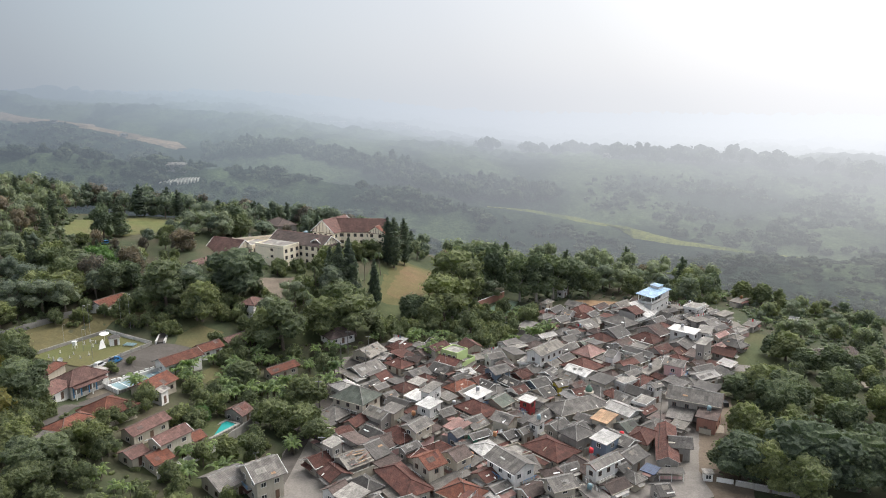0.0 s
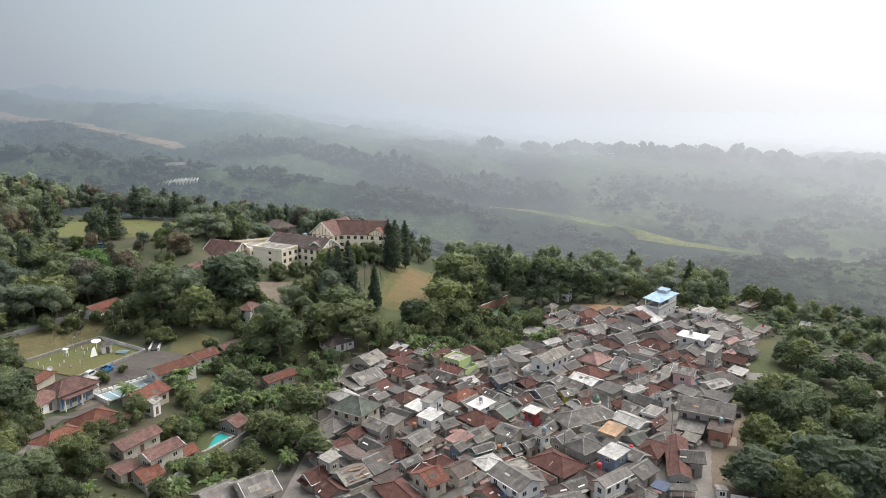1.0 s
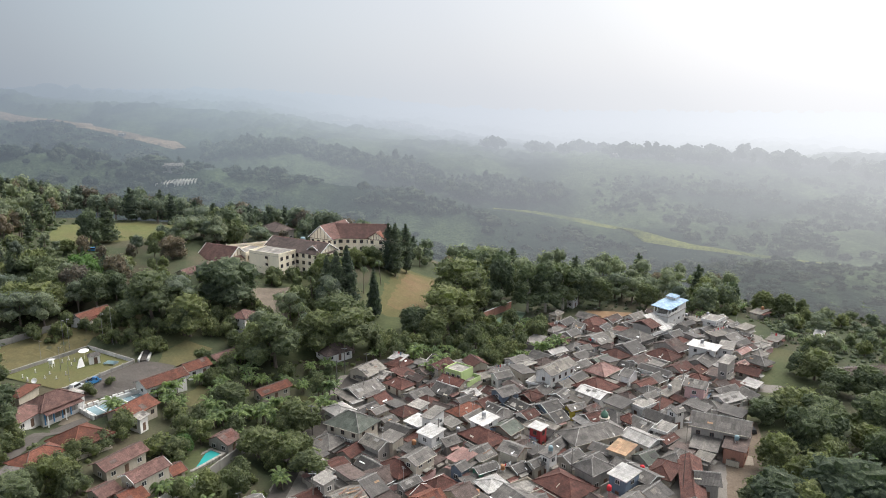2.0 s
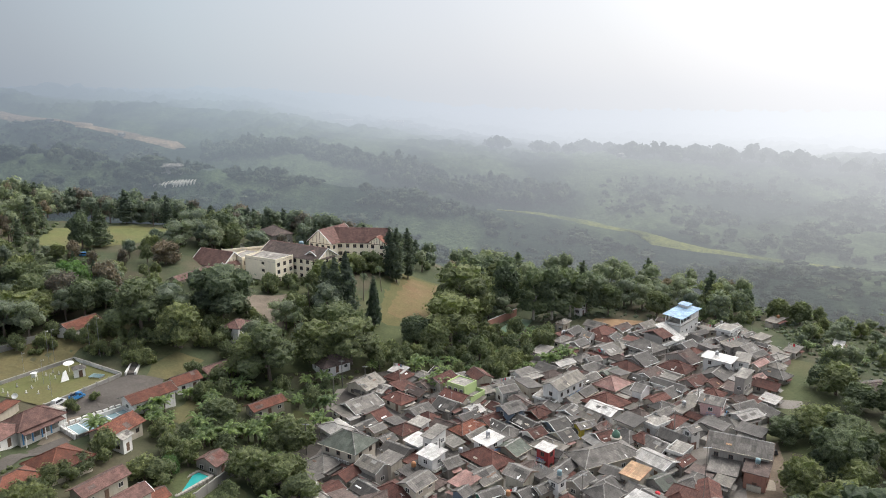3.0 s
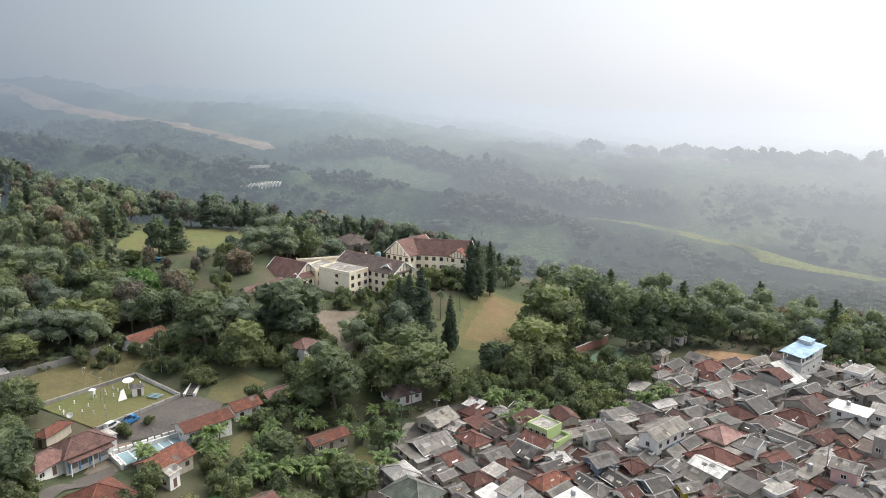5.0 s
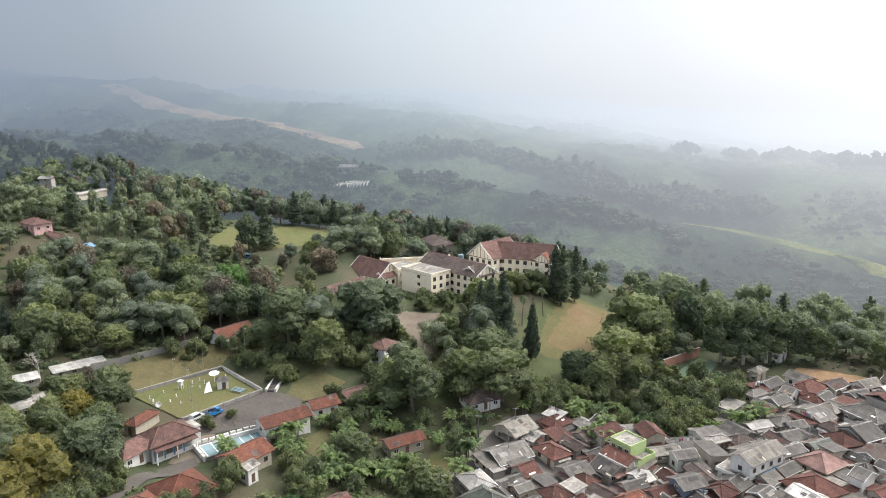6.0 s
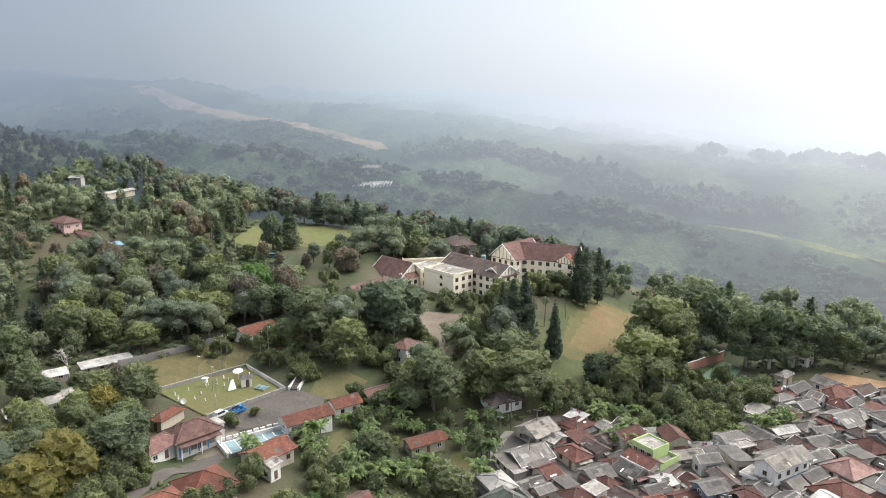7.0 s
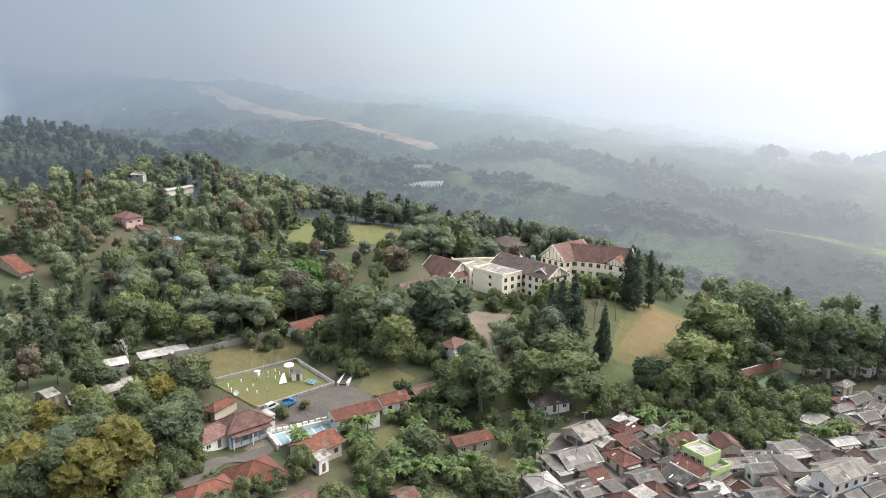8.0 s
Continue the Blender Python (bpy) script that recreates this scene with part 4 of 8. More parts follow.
patch("lawn", [(-98, 260), (-84, 250), (-72, 242), (-60, 239), (-44, 243), (-34, 250), (-35, 300), (-46, 302), (-58, 268), (-70, 270), (-82, 276)], lawn_mat, "shaded park grass between tall trees", "lawn", 0.05, 3.0, 1.5, keep=False)
patch("lawn", [(-111, 240), (-94, 229), (-86, 238), (-84, 250), (-97, 258), (-108, 250)], lawn_mat, "shaded garden lawn above the field", "lawn", 0.08, 2.0, 0.8, keep=False)
patch("lawn", [(-88.5, 222), (-80, 225), (-77, 238), (-86, 240), (-90, 231)], golden_lawn, "dry grass beside the garden steps", "lawn", 0.09, 2.0, 0.8)
patch("lawn", [(-77, 205), (-70, 203), (-67, 213), (-74, 217)], golden_lawn, "dry grass clearing in the gardens", "lawn", 0.09, 1.5, 1.0)
patch("lawn", [(-46, 209), (-39, 208), (-38, 218), (-45, 220)], mid_lawn, "worn grass clearing before a house", "lawn", 0.09, 1.5, 1.0)

# ---- the weather field ----
FIELD_Z = 10.2
patch("field", [(-130, 212), (-116.5, 235.5), (-96.8, 223.8), (-106.6, 202.2)], field_lawn, "mown yellow-green instrument field", "field", 0.0, 2.0, 0.0, level=FIELD_Z)


def wall_run(name, a, b, height, thick, mat, label, base=None, cap=None, posts=0):
    """A straight free-standing wall on its footing, following the land in steps, with coping and piers."""
    a, b = Vector(a), Vector(b)
    t = thing(name, Matrix.Translation((*a, 0)), label, "wall")
    n = max(1, int((b - a).length / 4))
    turn = math.degrees(math.atan2(b.y - a.y, b.x - a.x))
    seg = (b - a).length / n
    for k in range(n):
        p = a.lerp(b, (k + 0.5) / n)
        z = ground_h(p.x, p.y) if base is None else base
        place = Matrix.Translation((p.x - a.x, p.y - a.y, z)) @ pose(0, 0, 0, 0, 0, turn)
        Shape().box(-seg / 2, seg / 2, -thick / 2, thick / 2, -2.0, height).ob("panel", mat, t, place)
        if cap:
            Shape().box(-seg / 2, seg / 2, -thick / 2 - 0.06, thick / 2 + 0.06, height, height + 0.1).ob("coping", cap, t, place)
        if posts and k % posts == 0:
            Shape().box(-seg / 2 - 0.16, -seg / 2 + 0.16, -thick / 2 - 0.09, thick / 2 + 0.09, -1.0, height + 0.3).ob("pier", cap or mat, t, place)
    return t


wall_run("retaining_wall", (-106.8, 201.8), (-96.4, 223.6), 0.8, 0.45, PAINT["stone"], "low stone retaining wall with pale piers beside the forecourt", FIELD_Z, PAINT["stone"], 1)
wall_run("retaining_wall", (-96.4, 223.8), (-116.6, 236.0), 0.95, 0.35, PAINT["white"], "low white plastered wall beside the field", FIELD_Z, PAINT["stone"])
wall_run("retaining_wall", (-116.8, 236.0), (-130.4, 212.4), 0.9, 0.4, PAINT["stone"], "low grey stone wall along the field", FIELD_Z, PAINT["stone"])
wall_run("garden_wall", (-152, 222), (-122, 254), 2.2, 0.25, PAINT["stone"], "old stained boundary wall below the woods")
wall_run("garden_wall", (-58, 168), (-50, 192), 2.6, 0.25, PAINT["stone"], "grey wall beside the swimming pool")
wall_run("garden_wall", (-58, 168), (-66, 150), 2.4, 0.25, PAINT["white"], "grey and white garden wall on a bank")
wall_run("garden_wall", (-118.5, 158), (-108.2, 181), 1.8, 0.25, PAINT["stone"], "low stained roadside wall")
wall_run("garden_wall", (-94.5, 196), (-84.5, 208), 1.3, 0.25, PAINT["white"], "white wall behind the blue basin", None, PAINT["white"])
wall_run("garden_wall", (15, 298), (28, 315), 3.2, 0.3, PAINT["brick"], "red-brown brick wall with a pale top", None, PAINT["white"])
wall_run("garden_wall", (-98, 352), (-84, 356), 2.2, 0.25, PAINT["white"], "white wall behind the main building")


def instrument(name, x, y, parts, label, category):
    """Small weather instruments on the field."""
    t = thing(name, Matrix.Translation((x, y, FIELD_Z)), label, category, "weather instruments")
    for part_name, shape, mat in parts:
        shape.ob(part_name, mat, t)
    return t


def screen_box(x, y):
    s = Shape()
    for k in range(7):
        s.box(-0.55, 0.55, -0.55, 0.55, 1.2 + k * 0.16, 1.31 + k * 0.16)
    legs = [Shape().box(a - 0.05, a + 0.05, b - 0.05, b + 0.05, -0.1, 1.25) for a in (-0.5, 0.5) for b in (-0.5, 0.5)]
    top = Shape().box(-0.75, 0.75, -0.75, 0.75, 2.34, 2.5)
    instrument("instrument_shelter", x, y, (("louvre_box", s, white_paint), *(("leg", g, white_paint) for g in legs), ("roof", top, white_paint)), "white louvred instrument shelter on legs in the field", "weather shelter")


def dish(x, y, r, h, tilt):
    bowl = Shape().turned([(0.05, 0.0), (r * 0.5, 0.08 * r), (r * 0.85, 0.25 * r), (r, 0.36 * r), (r * 0.97, 0.4 * r), (r * 0.8, 0.27 * r), (0.05, 0.06)], 18)
    post = Shape().tube((0, 0, -0.1), (0, 0, h), 0.09, 0.07)
    t = instrument("dish", x, y, (("post", post, white_paint),), "white round dish on a post in the field", "dish")
    bowl.ob("bowl", white_paint, t, Matrix.Translation((0, 0, h)) @ pose(0, 0, 0, tilt, 0, 20), True)


def mast(x, y, h, z=FIELD_Z, label="thin pale mast in the field"):
    t = thing("mast", Matrix.Translation((x, y, z)), label, "mast", "masts")
    Shape().tube((0, 0, -0.3), (0, 0, h), 0.07, 0.04, 8).ob("pole", steel, t)
    Shape().tube((0, 0, h - 0.4), (0.7, 0, h - 0.3), 0.04, 0.04).tube((0.7, 0, h - 0.45), (0.7, 0, h - 0.15), 0.1, 0.05).ob("arm", white_paint, t)


def gauge(x, y, h=1.1, r=0.2):
    instrument("rain_gauge", x, y, (("cylinder", Shape().turned([(r, -0.1), (r, h * 0.7), (r * 1.25, h * 0.75), (r * 1.25, h)], 10), white_paint),
                                    ("base", Shape().box(-0.35, 0.35, -0.35, 0.35, -0.1, 0.12), COVER["C"])), "small white rain gauge on a concrete base", "rain gauge")


screen_box(-119.6, 219.6)
dish(-113.2, 226.6, 1.5, 2.2, 8)
dish(-118.0, 207.5, 0.8, 0.7, 65)
for px, py, ph in ((-115.8, 217.5, 7.5), (-108.5, 208.6, 7), (-122.4, 232.2, 11), (-121.2, 233.2, 11), (-108.6, 236.4, 13), (-112.8, 238.6, 9), (-126.5, 226.0, 6.5)):
    mast(px, py, ph, ground_h(px, py) if py > 225 else FIELD_Z)
for px, py in ((-122.2, 215.3), (-117.4, 214.3), (-112.2, 213.6), (-113.4, 210.6), (-117.0, 211.0), (-118.5, 223.5), (-115.2, 224.5), (-117.8, 226.0), (-123.6, 211.2), (-120.6, 208.6), (-121.4, 209.8), (-114.5, 221.2), (-111.8, 230.2)):
    gauge(px, py, 0.8 + 0.5 * ((px * 7) % 1), 0.11)
hut = thing("instrument_hut", Matrix.Translation((-108.6, 223.6, FIELD_Z)) @ pose(0, 0, 0, 0, 0, 32), "small white instrument hut with a grey roof", "hut")
Shape().box(-1.5, 1.5, -1.3, 1.3, -0.1, 2.5).ob("wall", white_paint, hut)
Shape().prism([(-1.9, -1.7, 2.5), (1.9, -1.7, 2.5), (1.9, 1.7, 2.5), (-1.9, 1.7, 2.5)], [(-0.9, -0.2, 3.3), (0.9, -0.2, 3.3), (0.9, 0.2, 3.3), (-0.9, 0.2, 3.3)]).ob("roof", COVER["G"], hut)
piece("door", DOOR_ME, hut, pose(0.3, -1.31, 0))
sail = thing("white_panel", Matrix.Translation((-110.4, 219.0, FIELD_Z)) @ pose(0, 0, 0, 0, 0, 60), "tall white tilted panel on a stand", "panel")
Shape().prism([(-1.3, -0.1, 0.3), (1.2, -0.1, 0.2), (1.2, 0.1, 0.2), (-1.3, 0.1, 0.3)], [(-0.1, 0.5, 2.7), (0.8, 0.5, 3.2), (0.8, 0.6, 3.2), (-0.1, 0.6, 2.7)]).ob("panel", white_paint, sail)
Shape().tube((0, 0.2, -0.1), (0.1, 0.4, 2.2), 0.07, 0.06).ob("stand", steel, sail)
rack = thing("blue_rack", Matrix.Translation((-103.0, 222.4, FIELD_Z)) @ pose(0, 0, 0, 0, 0, -10), "low pale blue instrument rack on the grass", "rack")
for k in range(4):
    Shape().box(-1.9, 1.9, -1.2 + k * 0.7, -0.85 + k * 0.7, 0.45, 0.6).ob("slat", basin_mat, rack)
for a in (-1.7, 1.7):
    Shape().box(a - 0.06, a + 0.06, -1.1, 1.2, -0.1, 0.45).ob("leg", steel, rack)

# blue painted basin with an island
pool = thing("blue_basin", Matrix.Translation((-90.0, 198.0, ground_h(-90, 198) + 0.25)) @ pose(0, 0, 0, 0, 0, 52), "pale blue painted basin with a white rim", "pool")
Shape().box(-7.6, 7.6, -3.6, 3.6, -1.0, 0.0).ob("floor", basin_mat, pool)
for x0, x1, y0, y1 in ((-8, 8, -4, -3.6), (-8, 8, 3.6, 4), (-8, -7.6, -3.6, 3.6), (7.6, 8, -3.6, 3.6)):
    Shape().box(x0, x1, y0, y1, -1.2, 0.3).ob("rim", COVER["C"], pool)
Shape().box(-1.6, -0.4, -3.6, 3.6, 0.0, 0.12).ob("divider", basin_light, pool)
Shape().turned([(1.1, 0), (0.9, 0.5), (0.5, 0.9), (0.3, 1.3)], 9).ob("fountain", basin_light, pool, pose(-1.0, 0.2, 0.0))
for px in (-7.3, -4.6, 2.2, 4.8, 7.2):
    Shape().box(px - 0.12, px + 0.12, -3.5, 3.5, 0.004, 0.03).ob("painted_line", white_paint, pool)
for py in (-3.3, 3.3):
    Shape().box(-7.18, 7.08, py - 0.1, py + 0.1, 0.004, 0.028).ob("painted_line", white_paint, pool)
for k in range(9):
    Shape().box(-7.8 + k * 1.75, -6.5 + k * 1.75, 4.15, 4.7, -1.0, 0.75 + 0.12 * (k % 2)).ob("rim_block", PAINT["white"], pool)
for k in range(4):
    Shape().box(-8.7, -8.15, -3.8 + k * 2.0, -2.2 + k * 2.0, -1.0, 0.7).ob("rim_block", PAINT["white"], pool)
# swimming pool
swim = thing("swimming_pool", Matrix.Translation((-60.8, 178.6, ground_h(-60.8, 178.6) + 0.3)) @ pose(0, 0, 0, 0, 0, 60), "small turquoise swimming pool with a pale rim", "pool")
Shape().box(-4.6, 4.6, -1.9, 1.9, -1.6, -0.12).ob("water", water_mat, swim)
for x0, x1, y0, y1 in ((-5.4, 5.4, -2.7, -1.9), (-5.4, 5.4, 1.9, 2.7), (-5.4, -4.6, -1.9, 1.9), (4.6, 5.4, -1.9, 1.9)):
    Shape().box(x0, x1, y0, y1, -1.8, 0.06).ob("rim", COVER["C"], swim)

# steps beside the field
stair = thing("steps", Matrix.Translation((-94.2, 227.0, ground_h(-94.2, 227.0))) @ pose(0, 0, 0, 0, 0, 12), "straight garden steps with white side walls", "steps")
for k in range(9):
    Shape().box(-1.0, 1.0, -3.5 + k * 0.8, -2.7 + k * 0.8, -1.0, 0.12 + k * 0.1).ob("step", asphalt, stair)
for a in (-1.3, 1.05):
    Shape().box(a - 0.3 if a < 0 else a, a + 0.25 if a < 0 else a + 0.55, -3.6, 3.8, -1.0, 0.55).ob("side_wall", PAINT["white"], stair)


# ---- vehicles ----
def car(x, y, turn, paint, label, tall=False, bed=False):
    t = thing("car", Matrix.Translation((x, y, ground_h(x, y) + 0.12)) @ pose(0, 0, 0, 0, 0, turn), label, "car", "parked cars")
    body = Shape()
    body.prism([(-2.1, -0.82, 0.35), (2.1, -0.82, 0.35), (2.1, 0.82, 0.35), (-2.1, 0.82, 0.35)], [(-2.05, -0.8, 0.9), (2.0, -0.78, 0.85), (2.0, 0.78, 0.85), (-2.05, 0.8, 0.9)])
    roof_z = 1.75 if tall else 1.45
    if bed:
        body.box(-2.1, -0.1, -0.85, -0.78, 0.9, 1.45).box(-2.1, -0.1, 0.78, 0.85, 0.9, 1.45).box(-2.1, -2.03, -0.78, 0.78, 0.9, 1.45)
        body.prism([(0.1, -0.75, 0.88), (1.5, -0.75, 0.88), (1.5, 0.75, 0.88), (0.1, 0.75, 0.88)], [(0.2, -0.68, 1.8), (1.0, -0.68, 1.8), (1.0, 0.68, 1.8), (0.2, 0.68, 1.8)])
    else:
        body.prism([(-2.0, -0.76, 0.9), (1.2, -0.76, 0.86), (1.2, 0.76, 0.86), (-2.0, 0.76, 0.9)], [(-1.8, -0.66, roof_z), (0.5, -0.66, roof_z), (0.5, 0.66, roof_z), (-1.8, 0.66, roof_z)])
    body.ob("body", paint, t)
    for s in (-1, 1):
        y0, y1 = sorted((s * 0.79, s * 0.73))
        Shape().prism([(-1.7, y0, 1.0), (0.9, y0, 1.0), (0.9, y1, 1.0), (-1.7, y1, 1.0)], [(-1.6, y0 - s * 0.07, roof_z - 0.15), (0.5, y0 - s * 0.07, roof_z - 0.15), (0.5, y1 - s * 0.07, roof_z - 0.15), (-1.6, y1 - s * 0.07, roof_z - 0.15)]).ob("side_window", glass_dark, t)
    Shape().prism([(0.62, -0.62, roof_z - 0.08), (0.56, -0.62, roof_z - 0.1), (0.56, 0.62, roof_z - 0.1), (0.62, 0.62, roof_z - 0.08)], [(1.2, -0.68, 0.95), (1.1, -0.68, 0.93), (1.1, 0.68, 0.93), (1.2, 0.68, 0.95)]).ob("windscreen", glass_dark, t)
    for a in (-1.35, 1.35):
        for s in (-1, 1):
            wheel = Shape().tube((a, s * 0.66, 0.33), (a, s * 0.86, 0.33), 0.33, 0.33, 12).ob("wheel", rubber, t)
            Shape().tube((a, s * 0.84, 0.33), (a, s * 0.88, 0.33), 0.2, 0.18, 10).ob("rim", steel, wheel)
    return t


car(-104.2, 204.2, 75, silver_car, "silver van parked on the forecourt", True)
car(-101.0, 207.6, 70, blue_car, "blue pickup truck parked beside the wall", True, True)
car(78.0, 197.5, 95, dark_car, "dark car parked beside the street", False)
car(81.0, 197.8, 92, dark_car, "dark car parked beside the street", True)
car(84.0, 198.6, 88, dark_car, "dark car parked beside the street", False)
car(-152.5, 316.5, 20, blue_car, "blue car half hidden among trees", True)


# ---- the main building ----
HALL_Z = 16.4
hall = thing("main_building", Matrix.Translation((-65, 325, HALL_Z)), "large ivory-walled building with brown tiled gables and rows of dark windows", "building")


def hall_window(place):
    win = piece("window", HALL_WINDOW_ME, hall, place)
    piece("pane", HALL_PANE_ME, win, pose(0, 0, 0))
    piece("pane", HALL_PANE_ME, win, pose(0.67, 0, 0))
    piece("sill", HALL_SILL_ME, win, pose(0, 0, 0))


def wing(x, y, w, d, turn, eave, kind, cover, pitch, levels, step, over=0.7, sides=(0, 1, 3), foot=0.0):
    """One wing of the main building, with its own roof, walls and windows."""
    place = Matrix.Translation((x + 65, y - 325, foot)) @ pose(0, 0, 0, 0, 0, turn)
    roof, cap, wall = roof_shape(kind, w, d, eave, pitch, w - 2 * over, d - 2 * over)
    roof.ob("roof", COVER[cover], hall, place)
    if kind != "s":
        cap.ob("ridge_cap", COVER["P"], hall, place)
    else:
        rim = Shape()
        for x0, x1, y0, y1 in ((-w / 2, w / 2, -d / 2, -d / 2 + 0.25), (-w / 2, -w / 2 + 0.25, -d / 2 + 0.25, d / 2), (w / 2 - 0.25, w / 2, -d / 2 + 0.25, d / 2)):
            rim.box(x0, x1, y0, y1, eave - 0.9, eave + 0.7)
        rim.ob("parapet", PAINT["hall"], hall, place)
    wall.ob("wall", PAINT["hall"], hall, place)
    for s in sides:
        length, off, ang = ((w - 2 * over, d / 2 - over, 0), (d - 2 * over, w / 2 - over, 90), (w - 2 * over, d / 2 - over, 180), (d - 2 * over, w / 2 - over, 270))[s]
        n = max(1, int(length / step))
        for z in levels:
            for k in range(n):
                hall_window(place @ pose(0, 0, 0, 0, 0, ang) @ pose((k + 0.5) / n * length - length / 2, -off - 0.012, z))
        if kind == "g" and s in (1, 3) and cover in "KS":
            rise = d / 2 * pitch
            sx = 1 if s == 1 else -1
            x0, x1 = sorted((sx * (w / 2 + 0.01), sx * (w / 2 + 0.16)))
            for sy in (-1, 1):
                low_end, top_end = (sy * (d / 2 + 0.05), eave - 0.45), (0, eave + rise - 0.32)
                Shape().prism([(x0, *low_end), (x1, *low_end), (x1, *top_end), (x0, *top_end)], [(x0, low_end[0], low_end[1] + 0.42), (x1, low_end[0], low_end[1] + 0.42), (x1, top_end[0], top_end[1] + 0.42), (x0, top_end[0], top_end[1] + 0.42)]).ob("verge_board", white_paint, hall, place)
        if kind == "g" and s in (1, 3):
            # half-timber bands on the gable
            for k in range(-2, 3):
                u = k * length / 6.5
                top = eave + (d / 2 - abs(u)) * pitch * 0.92 - 0.5
                Shape().box(u - 0.11, u + 0.11, -off - 0.06, -off + 0.02, eave - 0.4, max(eave, top)).ob("timber_band", frame_wood, hall, place @ pose(0, 0, 0, 0, 0, ang))
            Shape().box(-length / 2, length / 2, -off - 0.07, -off + 0.02, eave - 0.65, eave - 0.4).ob("timber_band", frame_wood, hall, place @ pose(0, 0, 0, 0, 0, ang))


wing(-75.2, 316.0, 17.0, 10.5, -30, 8.8, "s", "C", 0, (1.0, 4.0, 7.0), 3.2, 0.0, (1,))
wing(-64.6, 324.0, 33.0, 13.5, -31, 8.4, "g", "K", 0.6, (1.0, 4.0, 7.0), 3.4)
wing(-55.2, 318.4, 9.0, 11.0, 59, 8.4, "g", "K", 0.55, (1.0, 4.0, 7.0), 3.0)
wing(-53.6, 346.0, 19.0, 14.5, 60, 10.2, "g", "S", 0.8, (2.0, 5.0, 8.4), 3.2)
wing(-40.5, 345.4, 27.0, 14.0, -5, 10.0, "g", "S", 0.8, (2.0, 5.0, 8.4), 3.2)
wing(-30.6, 342.6, 13.0, 10.0, 72, 10.0, "g", "O", 0.62, (2.0, 5.0, 8.4), 3.2)
wing(-98.2, 320.6, 19.0, 14.0, -28, 5.4, "g", "S", 0.75, (3.6,), 3.2)
wing(-91.6, 315.6, 8.0, 6.0, 62, 5.4, "g", "S", 0.6, (3.0,), 3.0)
wing(-88.0, 324.5, 9.0, 12.0, -29, 7.4, "s", "C", 0, (2.0, 5.4), 3.2, 0.0)
wing(-86.0, 337.0, 30.0, 3.0, 28, 8.2, "s", "C", 0, (5.4,), 4.0, 0.0)
wing(-109.0, 306.0, 25.0, 14.0, 30, 4.4, "g", "S", 0.5, (2.0,), 3.2, 0.7, (0,), -2.6)
box_face = Matrix.Translation((-75.2 + 65, 316.0 - 325, 0)) @ pose(0, 0, 0, 0, 0, -30)
for z in (1.0, 4.0, 7.0):
    hall_window(box_face @ pose(1.6, -5.262, z))
    Shape().box(0.4, 2.8, -6.1, -5.25, z - 1.05, z - 0.9).box(0.4, 2.8, -6.1, -6.0, z - 0.9, z - 0.1).ob("balcony", PAINT["hall"], hall, box_face)
Shape().box(-8.6, 8.6, -5.36, -5.25, -1.0, 0.0).ob("plinth", PAINT["stone"], hall, box_face)
tank = thing("water_tank", Matrix.Translation((-66.5, 339.0, HALL_Z + 8.0)), "blue water tank behind the roof", "tank")
Shape().turned([(1.2, -8), (1.2, 2.0), (1.0, 2.4), (0.3, 2.6)], 12).ob("barrel", basin_mat, tank)
BUSY.extend([(-75, 316, 12), (-64, 324, 13), (-52, 318, 9), (-53, 346, 12), (-40, 345, 14), (-30, 343, 9), (-98, 322, 12), (-88, 325, 9), (-86, 337, 12), (-108, 305, 10), (-74, 330, 12)])
BUSY.extend([(-60, 178, 6), (-91, 199, 9), (-91, 226, 4)])

CLEAR.append([(-100, 178), (-70, 162), (-64, 176), (-76, 200), (-84, 206)])
CLEAR.append([(-86, 160), (-66, 150), (-58, 166), (-74, 178)])
# ---- houses, one call each ----
house(-25.0, 192.4, 12.1, 9.6, -31, 6.0, "h", "N", "cream")
house(-30.7, 187.5, 8.2, 7.9, -34, 2.9, "h", "G", "grey")
house(-25.7, 220.8, 10.7, 9.5, 46, 2.6, "g", "G", "grey", base=0.4)
house(-25.5, 232.2, 9.4, 8.9, 56, 3.3, "g", "T", "cream", base=1.5)
house(-16.0, 241.8, 5.6, 5.1, -30, 3.6, "s", "W", "grey", base=1.9)
house(-15.6, 240.3, 8.1, 7.3, 55, 2.5, "h", "R", "grey", base=1.5)
house(-14.6, 223.8, 8.8, 6.7, -43, 2.9, "h", "R", "cream")
house(-8.4, 216.8, 7.5, 7.5, 45, 2.6, "g", "D", "grey")
house(-0.2, 220.0, 7.1, 7.6, -41, 2.8, "g", "D", "grey")
house(-4.7, 222.9, 5.4, 4.1, 56, 2.5, "h", "R", "grey")
house(-11.8, 205.1, 6.8, 6.4, 43, 3.1, "h", "R", "cream")
house(-7.7, 197.9, 6.1, 5.6, -43, 3.7, "s", "W", "white")
house(-3.9, 186.7, 5.6, 5.7, -40, 6.2, "s", "W", "white")
house(-3.5, 195.5, 3.8, 7.0, -36, 7.2, "s", "C", "white")
house(5.1, 206.1, 9.8, 5.8, 45, 3.3, "h", "O", "cream")
house(10.3, 195.6, 5.9, 6.5, -48, 5.4, "s", "W", "white")
house(7.2, 217.0, 4.9, 5.7, 42, 3.3, "g", "W", "white")
house(17.4, 214.2, 7.4, 6.8, 36, 5.2, "g", "D", "blue")
house(17.6, 230.3, 6.4, 5.0, 30, 3.7, "g", "G", "white")
house(25.1, 216.9, 5.9, 5.8, 45, 2.8, "h", "R", "grey")
house(13.9, 207.7, 5.9, 5.3, -49, 3.0, "g", "D", "grey")
